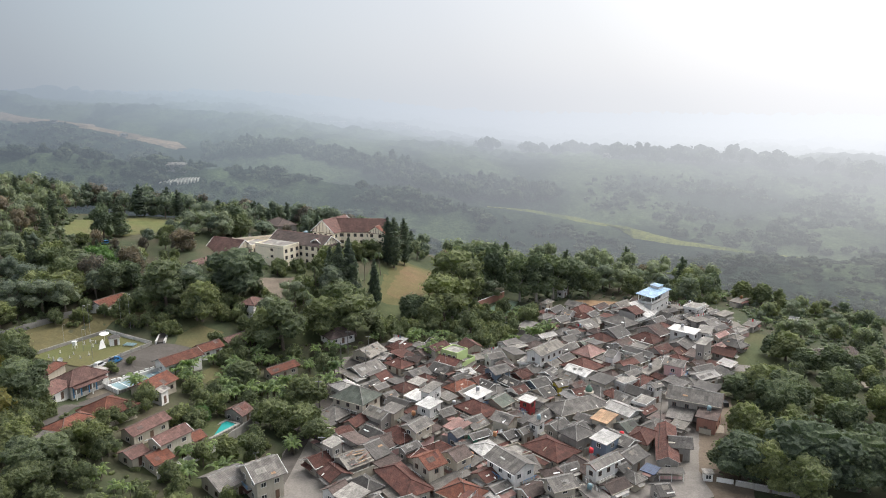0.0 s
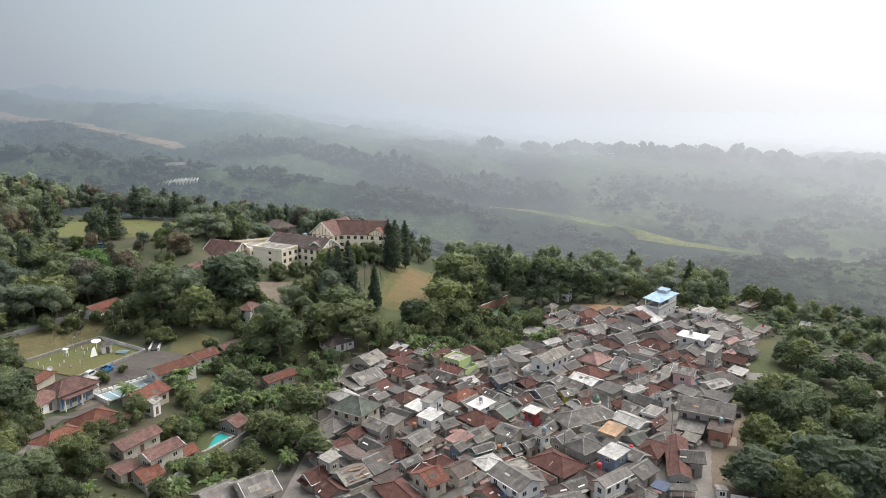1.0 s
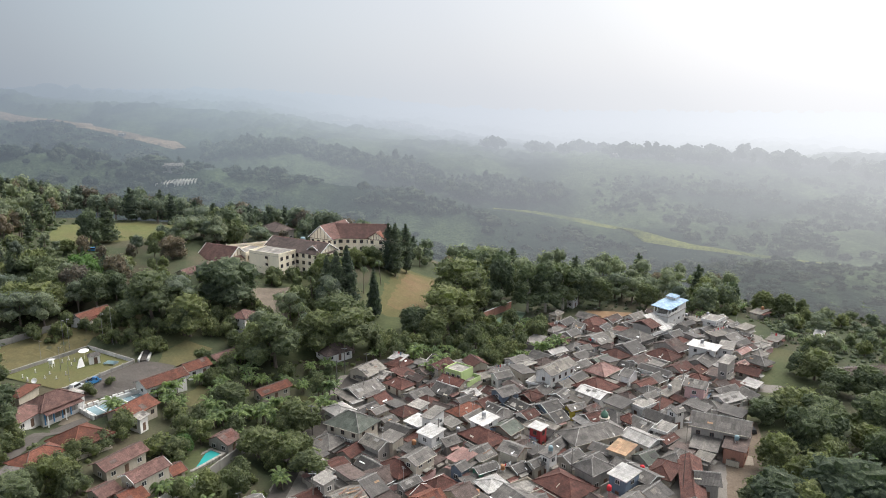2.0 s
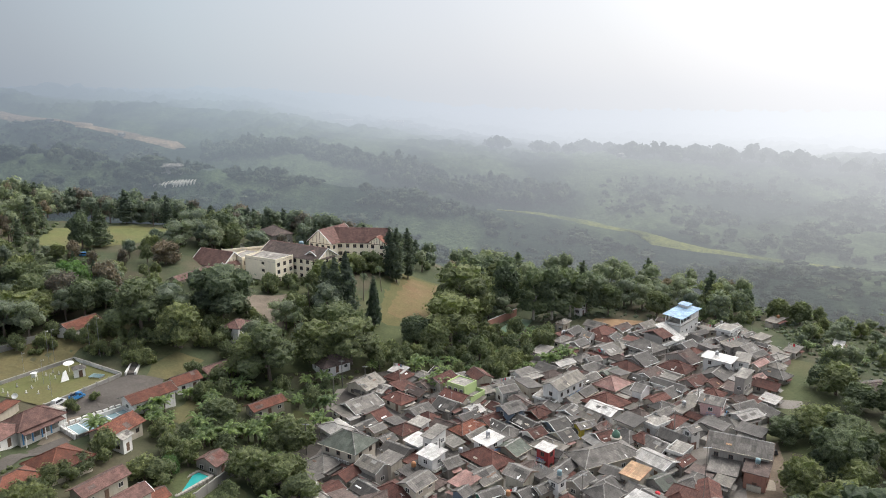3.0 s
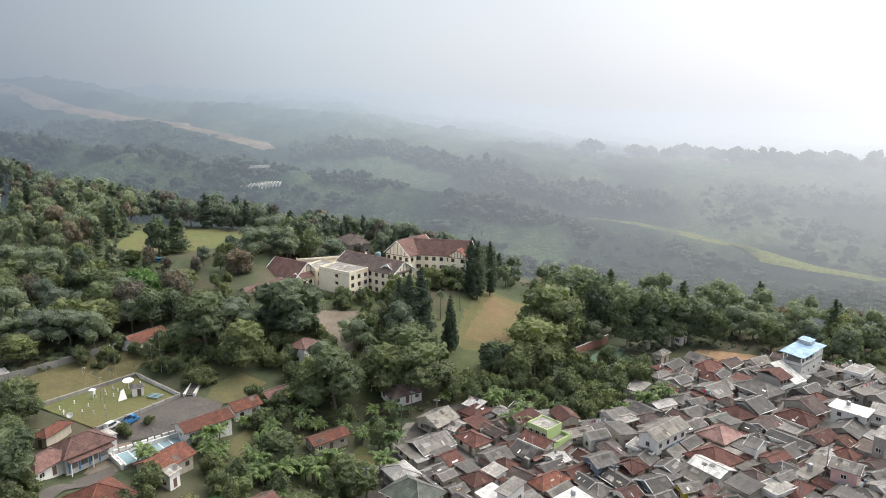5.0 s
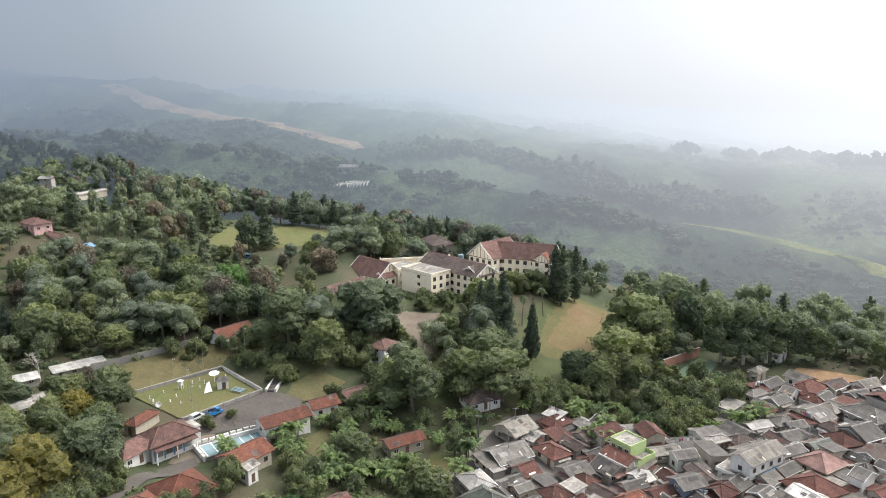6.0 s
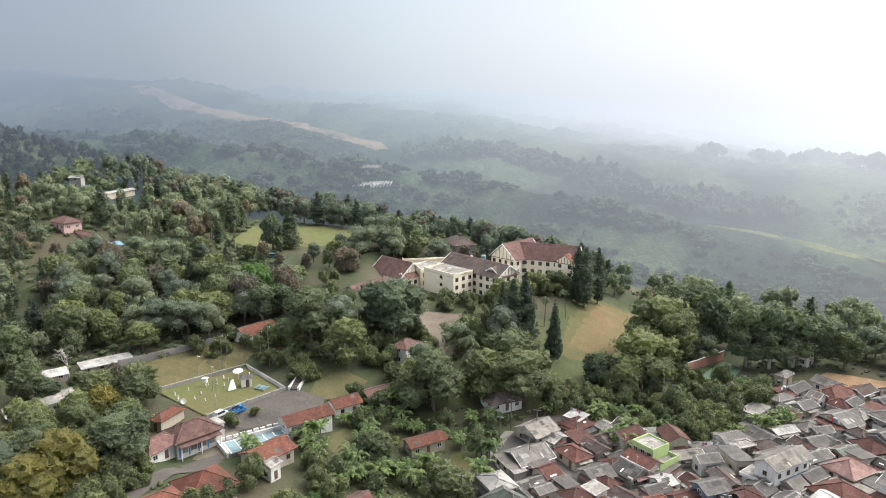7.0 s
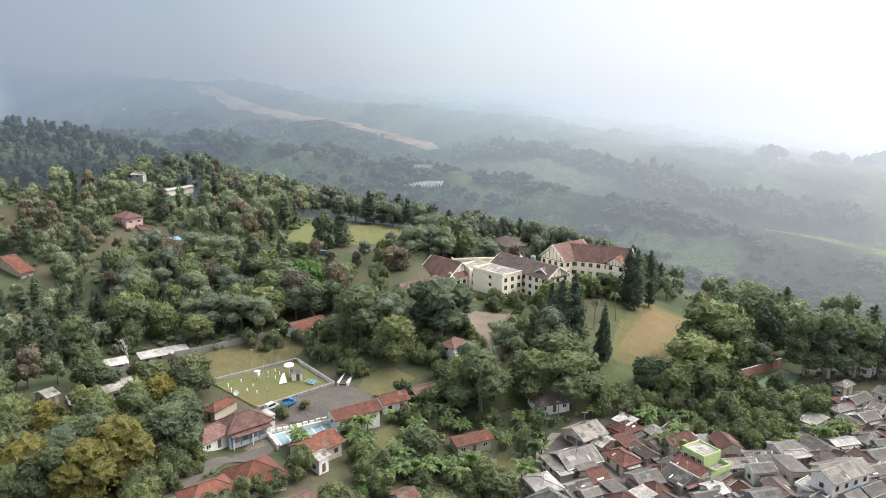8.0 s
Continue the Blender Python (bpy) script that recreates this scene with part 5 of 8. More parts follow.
house(21.3, 209.1, 8.1, 5.6, -52, 3.1, "g", "D", "cream")
house(16.3, 194.4, 6.6, 7.5, 49, 3.4, "g", "N", "cream")
house(9.8, 190.1, 11.5, 8.2, -49, 3.0, "h", "R", "cream")
house(16.9, 179.6, 6.3, 6.1, -39, 5.0, "g", "G", "cream")
house(24.2, 190.0, 4.4, 3.8, -42, 6.0, "s", "W", "red")
house(-14.1, 186.0, 5.5, 5.1, -37, 5.0, "s", "G", "cream")
house(-12.7, 194.3, 8.1, 5.8, -35, 2.8, "g", "D", "grey")
house(-23.8, 183.2, 7.6, 5.1, 58, 2.6, "g", "R", "grey")
house(-26.9, 175.7, 5.1, 5.9, 49, 2.8, "g", "R", "cream")
house(-27.5, 162.8, 4.5, 4.0, -41, 6.5, "s", "C", "grey")
house(-22.2, 159.7, 7.5, 7.9, 40, 3.6, "g", "T", "grey")
house(-18.1, 165.5, 5.4, 9.8, 45, 3.1, "g", "D", "cream")
house(-11.8, 173.8, 9.2, 7.3, -45, 3.1, "h", "R", "cream")
house(-15.7, 170.9, 6.0, 8.4, 47, 2.6, "g", "K", "grey")
house(-6.9, 174.7, 7.5, 5.9, 51, 5.4, "g", "G", "cream")
house(3.9, 178.4, 5.4, 6.3, -44, 3.6, "s", "P", "cream")
house(9.5, 173.4, 6.3, 3.8, 31, 3.3, "g", "D", "green")
house(3.4, 173.1, 3.9, 4.2, 47, 3.8, "g", "D", "blue")
house(10.7, 166.3, 6.8, 6.4, 31, 3.3, "h", "W", "white")
house(-3.5, 154.7, 6.0, 7.8, 39, 6.0, "g", "O", "cream")
house(3.2, 158.5, 5.8, 6.3, 43, 5.6, "g", "K", "cream")
house(-8.6, 166.3, 5.6, 3.8, 43, 3.4, "g", "D", "grey")
house(-9.3, 150.3, 15.3, 7.6, -57, 3.6, "h", "R", "cream")
house(-17.8, 149.7, 7.7, 5.3, -48, 2.8, "h", "D", "grey")
house(-20.4, 144.1, 6.3, 6.0, -40, 3.7, "s", "C", "cream")
house(4.3, 145.7, 9.1, 8.4, -40, 3.3, "h", "O", "cream")
house(9.8, 153.2, 4.7, 6.2, 41, 3.0, "g", "R", "cream")
house(12.7, 148.2, 5.6, 3.8, 38, 3.0, "g", "G", "cream")
house(16.0, 154.5, 10.9, 7.9, -53, 6.0, "g", "G", "white")
house(1.6, 152.2, 3.8, 11.0, -58, 2.6, "s", "G", "grey")
house(-32.6, 182.1, 6.8, 3.8, -49, 2.6, "s", "G", "grey")
house(-7.9, 208.1, 5.0, 4.6, -40, 3.8, "s", "C", "white")
house(0.6, 187.1, 5.2, 5.0, 38, 3.1, "g", "G", "grey")
house(-16.3, 200.3, 4.8, 5.0, 46, 2.6, "g", "G", "grey")
house(-19.5, 205.0, 5.0, 4.5, 47, 3.3, "g", "G", "cream")
house(1.3, 197.1, 5.7, 4.2, -51, 3.7, "s", "C", "cream")
house(17.4, 174.4, 4.3, 4.9, 36, 2.8, "g", "D", "grey")
house(7.0, 160.6, 4.7, 4.6, -44, 2.8, "s", "G", "grey")
house(34.7, 230.0, 14.6, 7.0, 47, 6.6, "g", "T", "white")
house(29.6, 226.6, 7.5, 5.9, -35, 3.0, "s", "C", "white")
house(34.4, 217.5, 5.5, 5.4, 52, 3.0, "g", "D", "grey")
house(25.2, 216.8, 6.0, 6.1, 45, 2.6, "g", "R", "grey")
house(29.6, 208.1, 6.3, 6.4, 32, 3.4, "g", "D", "blue")
house(23.6, 207.4, 5.4, 3.8, 42, 2.8, "g", "D", "grey")
house(37.2, 207.6, 6.1, 4.1, 26, 3.4, "g", "G", "yellow")
house(41.5, 207.6, 5.9, 3.8, 44, 2.8, "g", "K", "grey")
house(46.5, 224.1, 11.2, 10.5, 39, 2.8, "h", "R", "cream")
house(51.0, 237.0, 10.2, 8.5, 45, 3.0, "h", "P", "cream")
house(44.4, 217.4, 9.4, 6.9, -47, 3.6, "g", "W", "white")
house(57.7, 228.6, 3.8, 6.6, -42, 5.0, "g", "G", "white")
house(67.9, 234.6, 10.9, 5.0, -45, 3.8, "g", "D", "white")
house(75.2, 250.8, 9.1, 8.0, -41, 3.1, "h", "R", "cream")
house(64.8, 258.0, 9.4, 8.1, 41, 3.0, "g", "D", "grey")
house(59.1, 251.1, 7.2, 6.4, 33, 2.8, "h", "R", "cream")
house(61.5, 225.0, 7.9, 4.7, 38, 3.3, "g", "R", "cream")
house(62.3, 211.1, 8.8, 4.9, 47, 2.8, "h", "R", "grey")
house(51.0, 200.8, 5.3, 5.2, 37, 3.0, "h", "R", "cream")
house(38.8, 191.0, 17.8, 8.9, 26, 3.8, "h", "G", "cream")
house(51.1, 188.6, 9.1, 6.9, -50, 3.6, "g", "L", "white")
house(44.0, 180.5, 5.4, 6.3, -42, 5.0, "s", "Y", "cream")
house(49.7, 179.0, 5.3, 6.0, 32, 3.0, "g", "N", "grey")
house(30.9, 179.0, 6.3, 5.0, 44, 3.3, "g", "D", "grey")
house(34.8, 171.4, 7.8, 6.9, 38, 5.0, "h", "D", "grey")
house(27.5, 166.5, 12.2, 9.5, -50, 3.0, "h", "R", "cream")
house(41.1, 166.5, 5.5, 6.2, -48, 6.0, "s", "W", "blue")
house(52.2, 172.7, 9.2, 6.3, 55, 3.3, "h", "R", "cream")
house(57.5, 168.7, 20.5, 5.7, 75, 3.3, "g", "R", "grey")
house(72.3, 190.6, 15.1, 9.1, -27, 6.4, "g", "G", "grey")
house(67.5, 187.2, 7.0, 11.2, -28, 3.8, "s", "G", "grey")
house(73.9, 183.7, 5.9, 9.1, -31, 5.0, "s", "K", "brick")
house(64.4, 179.7, 4.3, 4.3, -38, 3.0, "s", "T", "grey")
house(38.0, 154.0, 10.0, 3.9, 38, 6.2, "g", "G", "white")
house(46.2, 162.5, 7.4, 7.4, 42, 3.4, "g", "D", "grey")
house(50.0, 156.9, 3.8, 3.8, -42, 2.5, "s", "U", "grey")
house(26.2, 145.7, 6.8, 6.3, 23, 5.4, "g", "G", "cream")
house(20.2, 146.9, 6.0, 5.3, 34, 3.0, "g", "K", "cream")
house(19.9, 157.4, 4.8, 8.6, 27, 3.4, "g", "G", "cream")
house(49.8, 147.2, 3.8, 6.0, 11, 2.8, "g", "D", "grey")
house(42.8, 156.0, 3.8, 3.8, 39, 3.4, "g", "D", "grey")
house(82.0, 217.0, 4.3, 4.4, -66, 3.0, "s", "G", "grey")
house(75.0, 217.1, 7.0, 6.5, -34, 6.4, "g", "G", "pink")
house(81.3, 205.3, 7.5, 5.6, -43, 3.3, "s", "D", "grey")
house(63.8, 201.2, 4.4, 3.8, 33, 5.4, "g", "G", "white")
house(58.8, 194.5, 4.6, 6.6, -42, 3.3, "s", "C", "white")
house(57.1, 209.6, 5.7, 7.6, -53, 3.6, "s", "C", "white")
house(60.2, 214.5, 6.5, 4.0, 39, 3.8, "g", "G", "white")
house(67.4, 218.7, 3.8, 6.8, -53, 3.3, "s", "T", "white")
house(70.9, 209.4, 7.3, 4.8, 46, 3.3, "g", "D", "grey")
house(61.5, 203.7, 4.6, 3.8, 45, 3.1, "g", "G", "grey")
house(25.0, 175.8, 3.8, 3.8, -47, 6.0, "s", "G", "white")
house(21.8, 175.0, 4.3, 3.8, 36, 3.7, "g", "G", "cream")
house(21.9, 181.9, 4.9, 4.9, -51, 3.9, "s", "D", "grey")
house(58.0, 189.3, 6.3, 3.8, 41, 2.8, "g", "R", "grey")
house(45.4, 193.9, 4.0, 3.8, -39, 2.5, "s", "C", "cream")
house(89.5, 220.3, 3.8, 3.8, -67, 2.5, "s", "C", "grey")
house(76.9, 218.3, 3.8, 3.8, -57, 3.4, "s", "G", "grey")
house(89.2, 251.1, 10.3, 6.0, -41, 6.4, "s", "W", "white")
house(97.2, 251.7, 5.1, 7.5, -31, 6.2, "s", "C", "white")
house(70.0, 268.9, 12.5, 9.1, -52, 3.8, "h", "G", "grey")
house(57.7, 286.9, 12.7, 8.3, 51, 2.8, "h", "R", "grey")
house(47.1, 287.7, 8.6, 5.9, 51, 2.8, "g", "D", "grey")
house(51.5, 280.3, 4.1, 5.8, -38, 3.6, "g", "G", "white")
house(47.2, 274.2, 6.7, 5.6, 44, 2.8, "g", "D", "grey")
house(55.2, 267.0, 7.7, 10.3, 41, 3.0, "g", "G", "cream")
house(33.0, 267.0, 5.7, 7.7, -37, 3.0, "s", "C", "cream")
house(44.9, 296.8, 6.4, 3.8, 53, 3.6, "h", "T", "cream")
house(55.1, 317.4, 5.4, 4.0, 53, 5.0, "h", "P", "white")
house(64.7, 256.8, 8.1, 9.7, 39, 3.1, "g", "D", "grey")
house(58.9, 251.1, 8.3, 7.2, -60, 3.0, "h", "R", "grey")
house(74.7, 249.6, 10.6, 7.6, -46, 3.3, "h", "R", "cream")
house(79.9, 258.7, 7.0, 11.5, 37, 3.3, "g", "K", "grey")
house(52.5, 247.2, 7.6, 3.8, 39, 3.0, "g", "N", "grey")
house(93.9, 285.0, 8.9, 4.1, 34, 3.0, "g", "D", "grey")
house(104.5, 284.4, 5.9, 8.8, -44, 5.2, "s", "C", "white")
house(100.5, 279.1, 8.8, 3.8, 38, 3.3, "g", "D", "grey")
house(115.3, 279.8, 5.0, 6.6, -59, 3.6, "s", "T", "cream")
house(104.5, 267.1, 7.8, 7.0, 37, 3.6, "g", "G", "grey")
house(85.1, 271.1, 7.2, 6.0, 40, 3.3, "g", "D", "grey")
house(96.2, 269.7, 6.8, 3.8, 35, 3.1, "g", "D", "grey")
house(64.8, 244.5, 8.5, 7.6, 47, 3.0, "g", "K", "grey")
house(76.8, 238.8, 8.3, 6.9, 40, 3.0, "g", "R", "grey")
house(86.4, 245.0, 10.1, 8.4, 50, 3.0, "g", "D", "grey")
house(103.2, 252.9, 7.9, 3.8, 42, 3.6, "g", "P", "cream")
house(89.5, 232.0, 3.8, 7.0, -43, 8.5, "s", "C", "grey")
house(72.2, 225.7, 4.3, 6.8, -43, 2.8, "s", "T", "grey")
house(111.8, 283.6, 6.8, 3.8, 36, 3.0, "g", "G", "grey")
house(94.2, 275.9, 6.7, 3.8, 39, 2.8, "g", "G", "grey")
house(78.8, 272.4, 3.8, 7.3, -44, 3.3, "s", "W", "grey")
house(98.1, 241.4, 6.1, 3.8, 44, 3.1, "g", "P", "cream")
house(-107.6, 183.6, 11.0, 7.6, 78, 3.1, "h", "S", "white", group="compound houses", base=8.9)
office = house(-104.0, 191.6, 13.0, 9.4, 63, 3.4, "h", "S", "white", group="compound houses", base=8.7)
for k in range(4):
    Shape().box(-5.2 + k * 2.4, -4.9 + k * 2.4, -4.12, -3.95, -0.6, 3.2).ob("blue_pilaster", blue_paint, office)
    Shape().box(-4.75 + k * 2.4, -3.1 + k * 2.4, -4.02, -3.96, 0.2, 2.4).ob("shutter", COVER["C" if k < 2 else "L"], office)
slab(Shape(), [(-5.6, -5.9, 2.5), (5.0, -5.9, 2.5), (5.0, -3.95, 3.0), (-5.6, -3.95, 3.0)], 0.08).ob("awning", COVER["S"], office)
for px in (-5.3, -0.3, 4.7):
    Shape().box(px - 0.1, px + 0.1, -5.7, -5.5, -0.8, 2.45).ob("post", white_paint, office)
Shape().box(6.1, 7.6, -2.2, 2.2, -1.0, 3.3).ob("porch", PAINT["white"], office)
Shape().box(5.9, 7.9, -2.5, 2.5, 3.3, 3.48).ob("porch_roof", COVER["C"], office)
house(-115.1, 196.9, 9.3, 4.6, 86, 3.0, "h", "O", "cream", group="compound houses")
house(-123.0, 252.4, 13.2, 6.5, 66, 3.0, "g", "O", "white", group="compound houses", base=14.1)
house(-71.4, 255.6, 8.9, 6.9, 76, 5.4, "h", "S", "white", group="compound houses", base=10.3)
house(-82.1, 209.0, 13.7, 7.4, 53, 3.1, "g", "O", "white", group="compound houses", base=8.1)
house(-77.2, 222.1, 8.6, 6.6, 51, 3.1, "g", "O", "white", group="compound houses", base=6.9)
house(-71.9, 232.9, 9.2, 6.7, 54, 3.1, "g", "S", "cream", group="compound houses", base=6.2)
house(-82.8, 191.1, 11.4, 8.5, 69, 3.4, "g", "O", "cream", group="compound houses", base=6.8)
house(-79.2, 186.3, 4.0, 4.2, 75, 3.8, "g", "C", "white", group="compound houses")
house(-52.7, 218.0, 11.3, 6.0, 48, 3.1, "g", "O", "cream", group="compound houses")
house(-87.6, 173.5, 10.9, 11.2, -29, 3.1, "h", "O", "cream", group="compound houses", base=7.9)
house(-91.5, 162.5, 11.0, 7.6, 64, 3.1, "h", "O", "cream", group="compound houses")
house(-93.9, 151.6, 5.9, 10.9, -12, 2.8, "s", "G", "white", group="compound houses", base=8.9)
house(-75.7, 167.5, 12.0, 6.2, 62, 3.3, "g", "S", "cream", group="compound houses")
house(-66.9, 160.9, 9.7, 5.8, 59, 6.0, "g", "S", "cream", group="compound houses")
house(-68.4, 155.3, 5.7, 7.5, 57, 2.8, "g", "O", "cream", group="compound houses")
house(-63.9, 168.7, 4.0, 5.7, 55, 2.6, "g", "O", "cream", group="compound houses")
house(-57.6, 186.8, 5.3, 7.5, 64, 3.0, "g", "S", "grey", group="compound houses", base=0.9)
house(-50.9, 150.6, 8.2, 9.7, 49, 3.4, "g", "G", "cream", group="compound houses")
house(-42.0, 150.5, 8.0, 10.3, 39, 6.0, "g", "G", "cream")
house(-73.6, 155.2, 5.3, 6.1, 60, 2.8, "g", "S", "cream", group="compound houses")
house(135.5, 236.0, 17.6, 11.0, 12, 2.6, "g", "K", "grey")
house(141.7, 275.7, 3.8, 7.6, -34, 2.8, "s", "W", "white")
house(131.8, 304.2, 5.1, 9.5, -54, 2.8, "s", "T", "grey")
house(122.2, 269.2, 4.8, 7.5, -46, 2.8, "s", "T", "grey")
house(-247.8, 242.8, 6.1, 23.8, 83, 3.4, "g", "O", "cream", group="compound houses", base=23.7)
house(-230.3, 296.2, 20.2, 4.2, -23, 5.0, "h", "S", "pink", group="compound houses", base=29.6)
house(-214.4, 292.9, 7.1, 7.0, 77, 3.3, "g", "B", "grey", group="compound houses", base=28.1)
house(-164.2, 206.8, 12.0, 5.4, 54, 2.4, "s", "W", "grey", group="compound houses")
house(-155.8, 221.4, 15.0, 5.6, 56, 2.4, "s", "W", "grey", group="compound houses", base=10.9)
house(-161.7, 184.0, 4.0, 6.8, 81, 2.8, "g", "C", "grey", group="compound houses")
house(-151.0, 192.2, 7.6, 17.0, -34, 2.8, "s", "C", "white", group="compound houses")
house(-123.6, 250.0, 10.7, 7.0, 85, 3.0, "g", "O", "white", group="compound houses", base=13.6)
house(-85.3, 369.7, 18.5, 11.4, -56, 5.0, "h", "K", "grey", group="compound houses", base=20.5)
house(-100.4, 295.0, 19.4, 6.3, 68, 3.3, "g", "S", "cream", group="compound houses", base=19.5)
house(28.9, 156.3, 8.9, 4.5, 31, 2.6, "g", "D", "grey")
house(105.9, 246.2, 8.9, 6.7, 128, 2.5, "h", "D", "grey")
house(15.0, 219.5, 8.1, 4.8, 129, 2.3, "g", "R", "grey")
house(12.8, 233.3, 8.7, 5.3, 28, 2.5, "g", "T", "cream")
house(30.6, 202.9, 5.2, 6.8, 35, 2.5, "g", "D", "cream")
house(66.7, 292.2, 8.8, 5.8, 48, 2.6, "g", "K", "cream")
house(24.6, 234.3, 8.7, 5.8, 118, 4.2, "s", "D", "cream")
house(-9.7, 229.4, 7.5, 5.0, -42, 2.5, "g", "K", "grey")
house(108.4, 290.8, 7.4, 5.4, -45, 2.5, "g", "L", "grey")
house(57.6, 278.5, 6.5, 5.6, -38, 2.8, "h", "R", "grey")
house(33.6, 238.8, 7.4, 6.4, 43, 2.6, "g", "T", "white")
house(75.5, 230.1, 5.1, 5.1, 48, 2.5, "g", "L", "cream")
house(-20.7, 230.6, 6.0, 6.7, 150, 2.3, "g", "C", "white")
house(92.0, 218.3, 7.4, 5.9, -68, 2.3, "g", "G", "grey")
house(-8.6, 141.4, 8.6, 5.7, 29, 3.0, "h", "T", "grey")
house(33.0, 244.9, 7.6, 5.7, 40, 2.6, "h", "K", "cream")
house(38.8, 199.8, 7.1, 4.7, 119, 2.5, "g", "L", "white")
house(26.5, 193.3, 6.3, 4.5, -40, 3.0, "g", "D", "white")
house(85.4, 266.1, 7.7, 6.8, 41, 2.5, "h", "R", "grey")
house(77.0, 211.8, 6.9, 5.8, -31, 2.3, "h", "G", "white")
house(-25.7, 154.5, 6.4, 6.5, 129, 2.8, "g", "R", "grey")
house(45.8, 250.2, 6.5, 6.7, 38, 2.5, "g", "G", "cream")
house(58.1, 258.4, 5.9, 4.7, 130, 3.0, "h", "K", "white")
house(3.5, 232.5, 8.9, 5.0, 25, 3.0, "g", "L", "white")
house(85.5, 295.8, 8.0, 5.0, 139, 4.2, "g", "K", "cream")
house(-23.0, 200.7, 8.8, 4.7, 133, 2.6, "h", "D", "cream")
house(-1.1, 208.8, 6.5, 5.8, -36, 2.3, "g", "K", "grey")
house(-2.7, 226.6, 6.1, 5.9, 143, 2.3, "h", "G", "cream")
house(-7.1, 234.7, 5.4, 5.8, 51, 2.6, "g", "K", "cream")
house(36.6, 226.1, 5.8, 5.6, 49, 2.5, "g", "T", "grey")
house(88.5, 235.7, 6.6, 6.1, -41, 2.5, "s", "K", "white")
house(54.8, 233.5, 5.9, 6.9, 47, 2.3, "s", "G", "cream")
house(8.3, 182.1, 6.3, 7.0, 42, 2.5, "g", "G", "cream")
house(106.2, 262.3, 8.6, 5.8, 37, 2.8, "g", "D", "cream")
house(2.2, 223.7, 8.9, 5.6, -38, 4.2, "g", "R", "cream")
house(107.3, 258.8, 6.8, 5.1, 34, 2.6, "g", "K", "white")
house(97.1, 294.3, 5.8, 4.7, 121, 2.3, "s", "R", "grey")
house(42.7, 270.3, 6.5, 4.7, 133, 2.5, "g", "T", "cream")
house(7.1, 203.3, 7.5, 5.9, 48, 2.3, "g", "T", "grey")
house(22.9, 203.6, 5.5, 5.6, 40, 3.0, "g", "R", "white")
house(-17.8, 184.2, 7.3, 6.0, -40, 4.2, "g", "T", "grey")
house(4.1, 240.7, 5.1, 5.6, 27, 3.0, "s", "C", "grey")
house(18.6, 166.2, 5.8, 5.5, 124, 2.3, "s", "C", "cream")
house(99.3, 237.1, 8.1, 6.7, 136, 2.5, "g", "R", "grey")
house(74.9, 283.8, 6.3, 5.1, 126, 3.0, "s", "G", "grey")
house(66.3, 230.3, 5.8, 6.8, 41, 2.8, "g", "D", "cream")
house(106.5, 294.6, 5.1, 4.5, -44, 2.8, "s", "T", "grey")
house(-4.5, 180.3, 8.6, 5.6, 138, 2.5, "h", "K", "grey")
house(-30.0, 203.6, 8.7, 6.9, 132, 4.2, "h", "L", "white")
house(91.4, 278.9, 6.3, 6.4, 125, 2.5, "g", "D", "white")
house(27.6, 185.6, 8.2, 5.1, 50, 2.6, "g", "D", "cream")
house(63.4, 274.2, 5.4, 5.3, -37, 2.6, "g", "T", "grey")
house(27.0, 243.1, 6.9, 4.6, 36, 3.0, "h", "C", "grey")
house(41.5, 277.9, 7.7, 4.8, 43, 3.0, "h", "G", "cream")
house(18.6, 185.7, 5.9, 4.9, 37, 2.6, "g", "K", "grey")
house(98.5, 257.0, 6.3, 4.7, 58, 2.6, "g", "G", "grey")
house(54.1, 216.0, 7.0, 6.2, 127, 2.6, "h", "K", "cream")
house(3.6, 235.7, 7.4, 5.1, 24, 2.3, "g", "K", "grey")
house(85.1, 220.8, 8.7, 5.3, 27, 2.8, "g", "D", "cream")
house(-3.8, 163.3, 5.6, 6.6, 134, 2.3, "g", "R", "cream")
house(28.5, 248.6, 5.6, 4.7, 130, 2.3, "s", "D", "white")
house(12.3, 198.7, 6.0, 5.9, 46, 4.2, "s", "D", "grey")
house(38.7, 255.5, 8.0, 4.9, 35, 2.6, "g", "L", "grey")
house(106.2, 277.8, 9.0, 5.1, 40, 2.5, "s", "D", "cream")
house(36.0, 177.9, 5.8, 6.9, 41, 2.8, "g", "D", "grey")
house(-2.1, 236.1, 8.6, 5.8, 50, 4.2, "g", "R", "cream")
house(26.2, 198.2, 8.9, 6.9, -43, 2.3, "h", "T", "cream")
house(43.1, 247.8, 7.8, 5.5, 126, 2.3, "g", "K", "grey")
house(77.8, 222.4, 8.6, 5.0, -58, 2.8, "g", "G", "grey")
house(79.7, 287.2, 5.1, 5.4, 130, 2.3, "g", "D", "grey")
house(76.7, 294.9, 8.8, 6.4, -140, 2.8, "g", "T", "white")
house(39.7, 241.2, 8.7, 6.1, 130, 3.0, "s", "G", "grey")
house(59.7, 201.8, 8.6, 5.9, 134, 2.8, "g", "D", "grey")
house(45.9, 260.2, 5.6, 6.6, 124, 2.3, "h", "G", "cream")
house(-29.6, 216.4, 5.7, 7.0, 45, 2.6, "s", "T", "cream")
house(54.0, 197.6, 7.0, 6.7, 128, 2.6, "g", "G", "white")
house(5.4, 213.6, 6.7, 5.0, 40, 2.8, "g", "D", "white")
house(39.5, 149.1, 6.9, 4.8, 34, 2.6, "g", "K", "white")
house(40.7, 265.8, 6.9, 5.9, -136, 2.6, "g", "R", "grey")
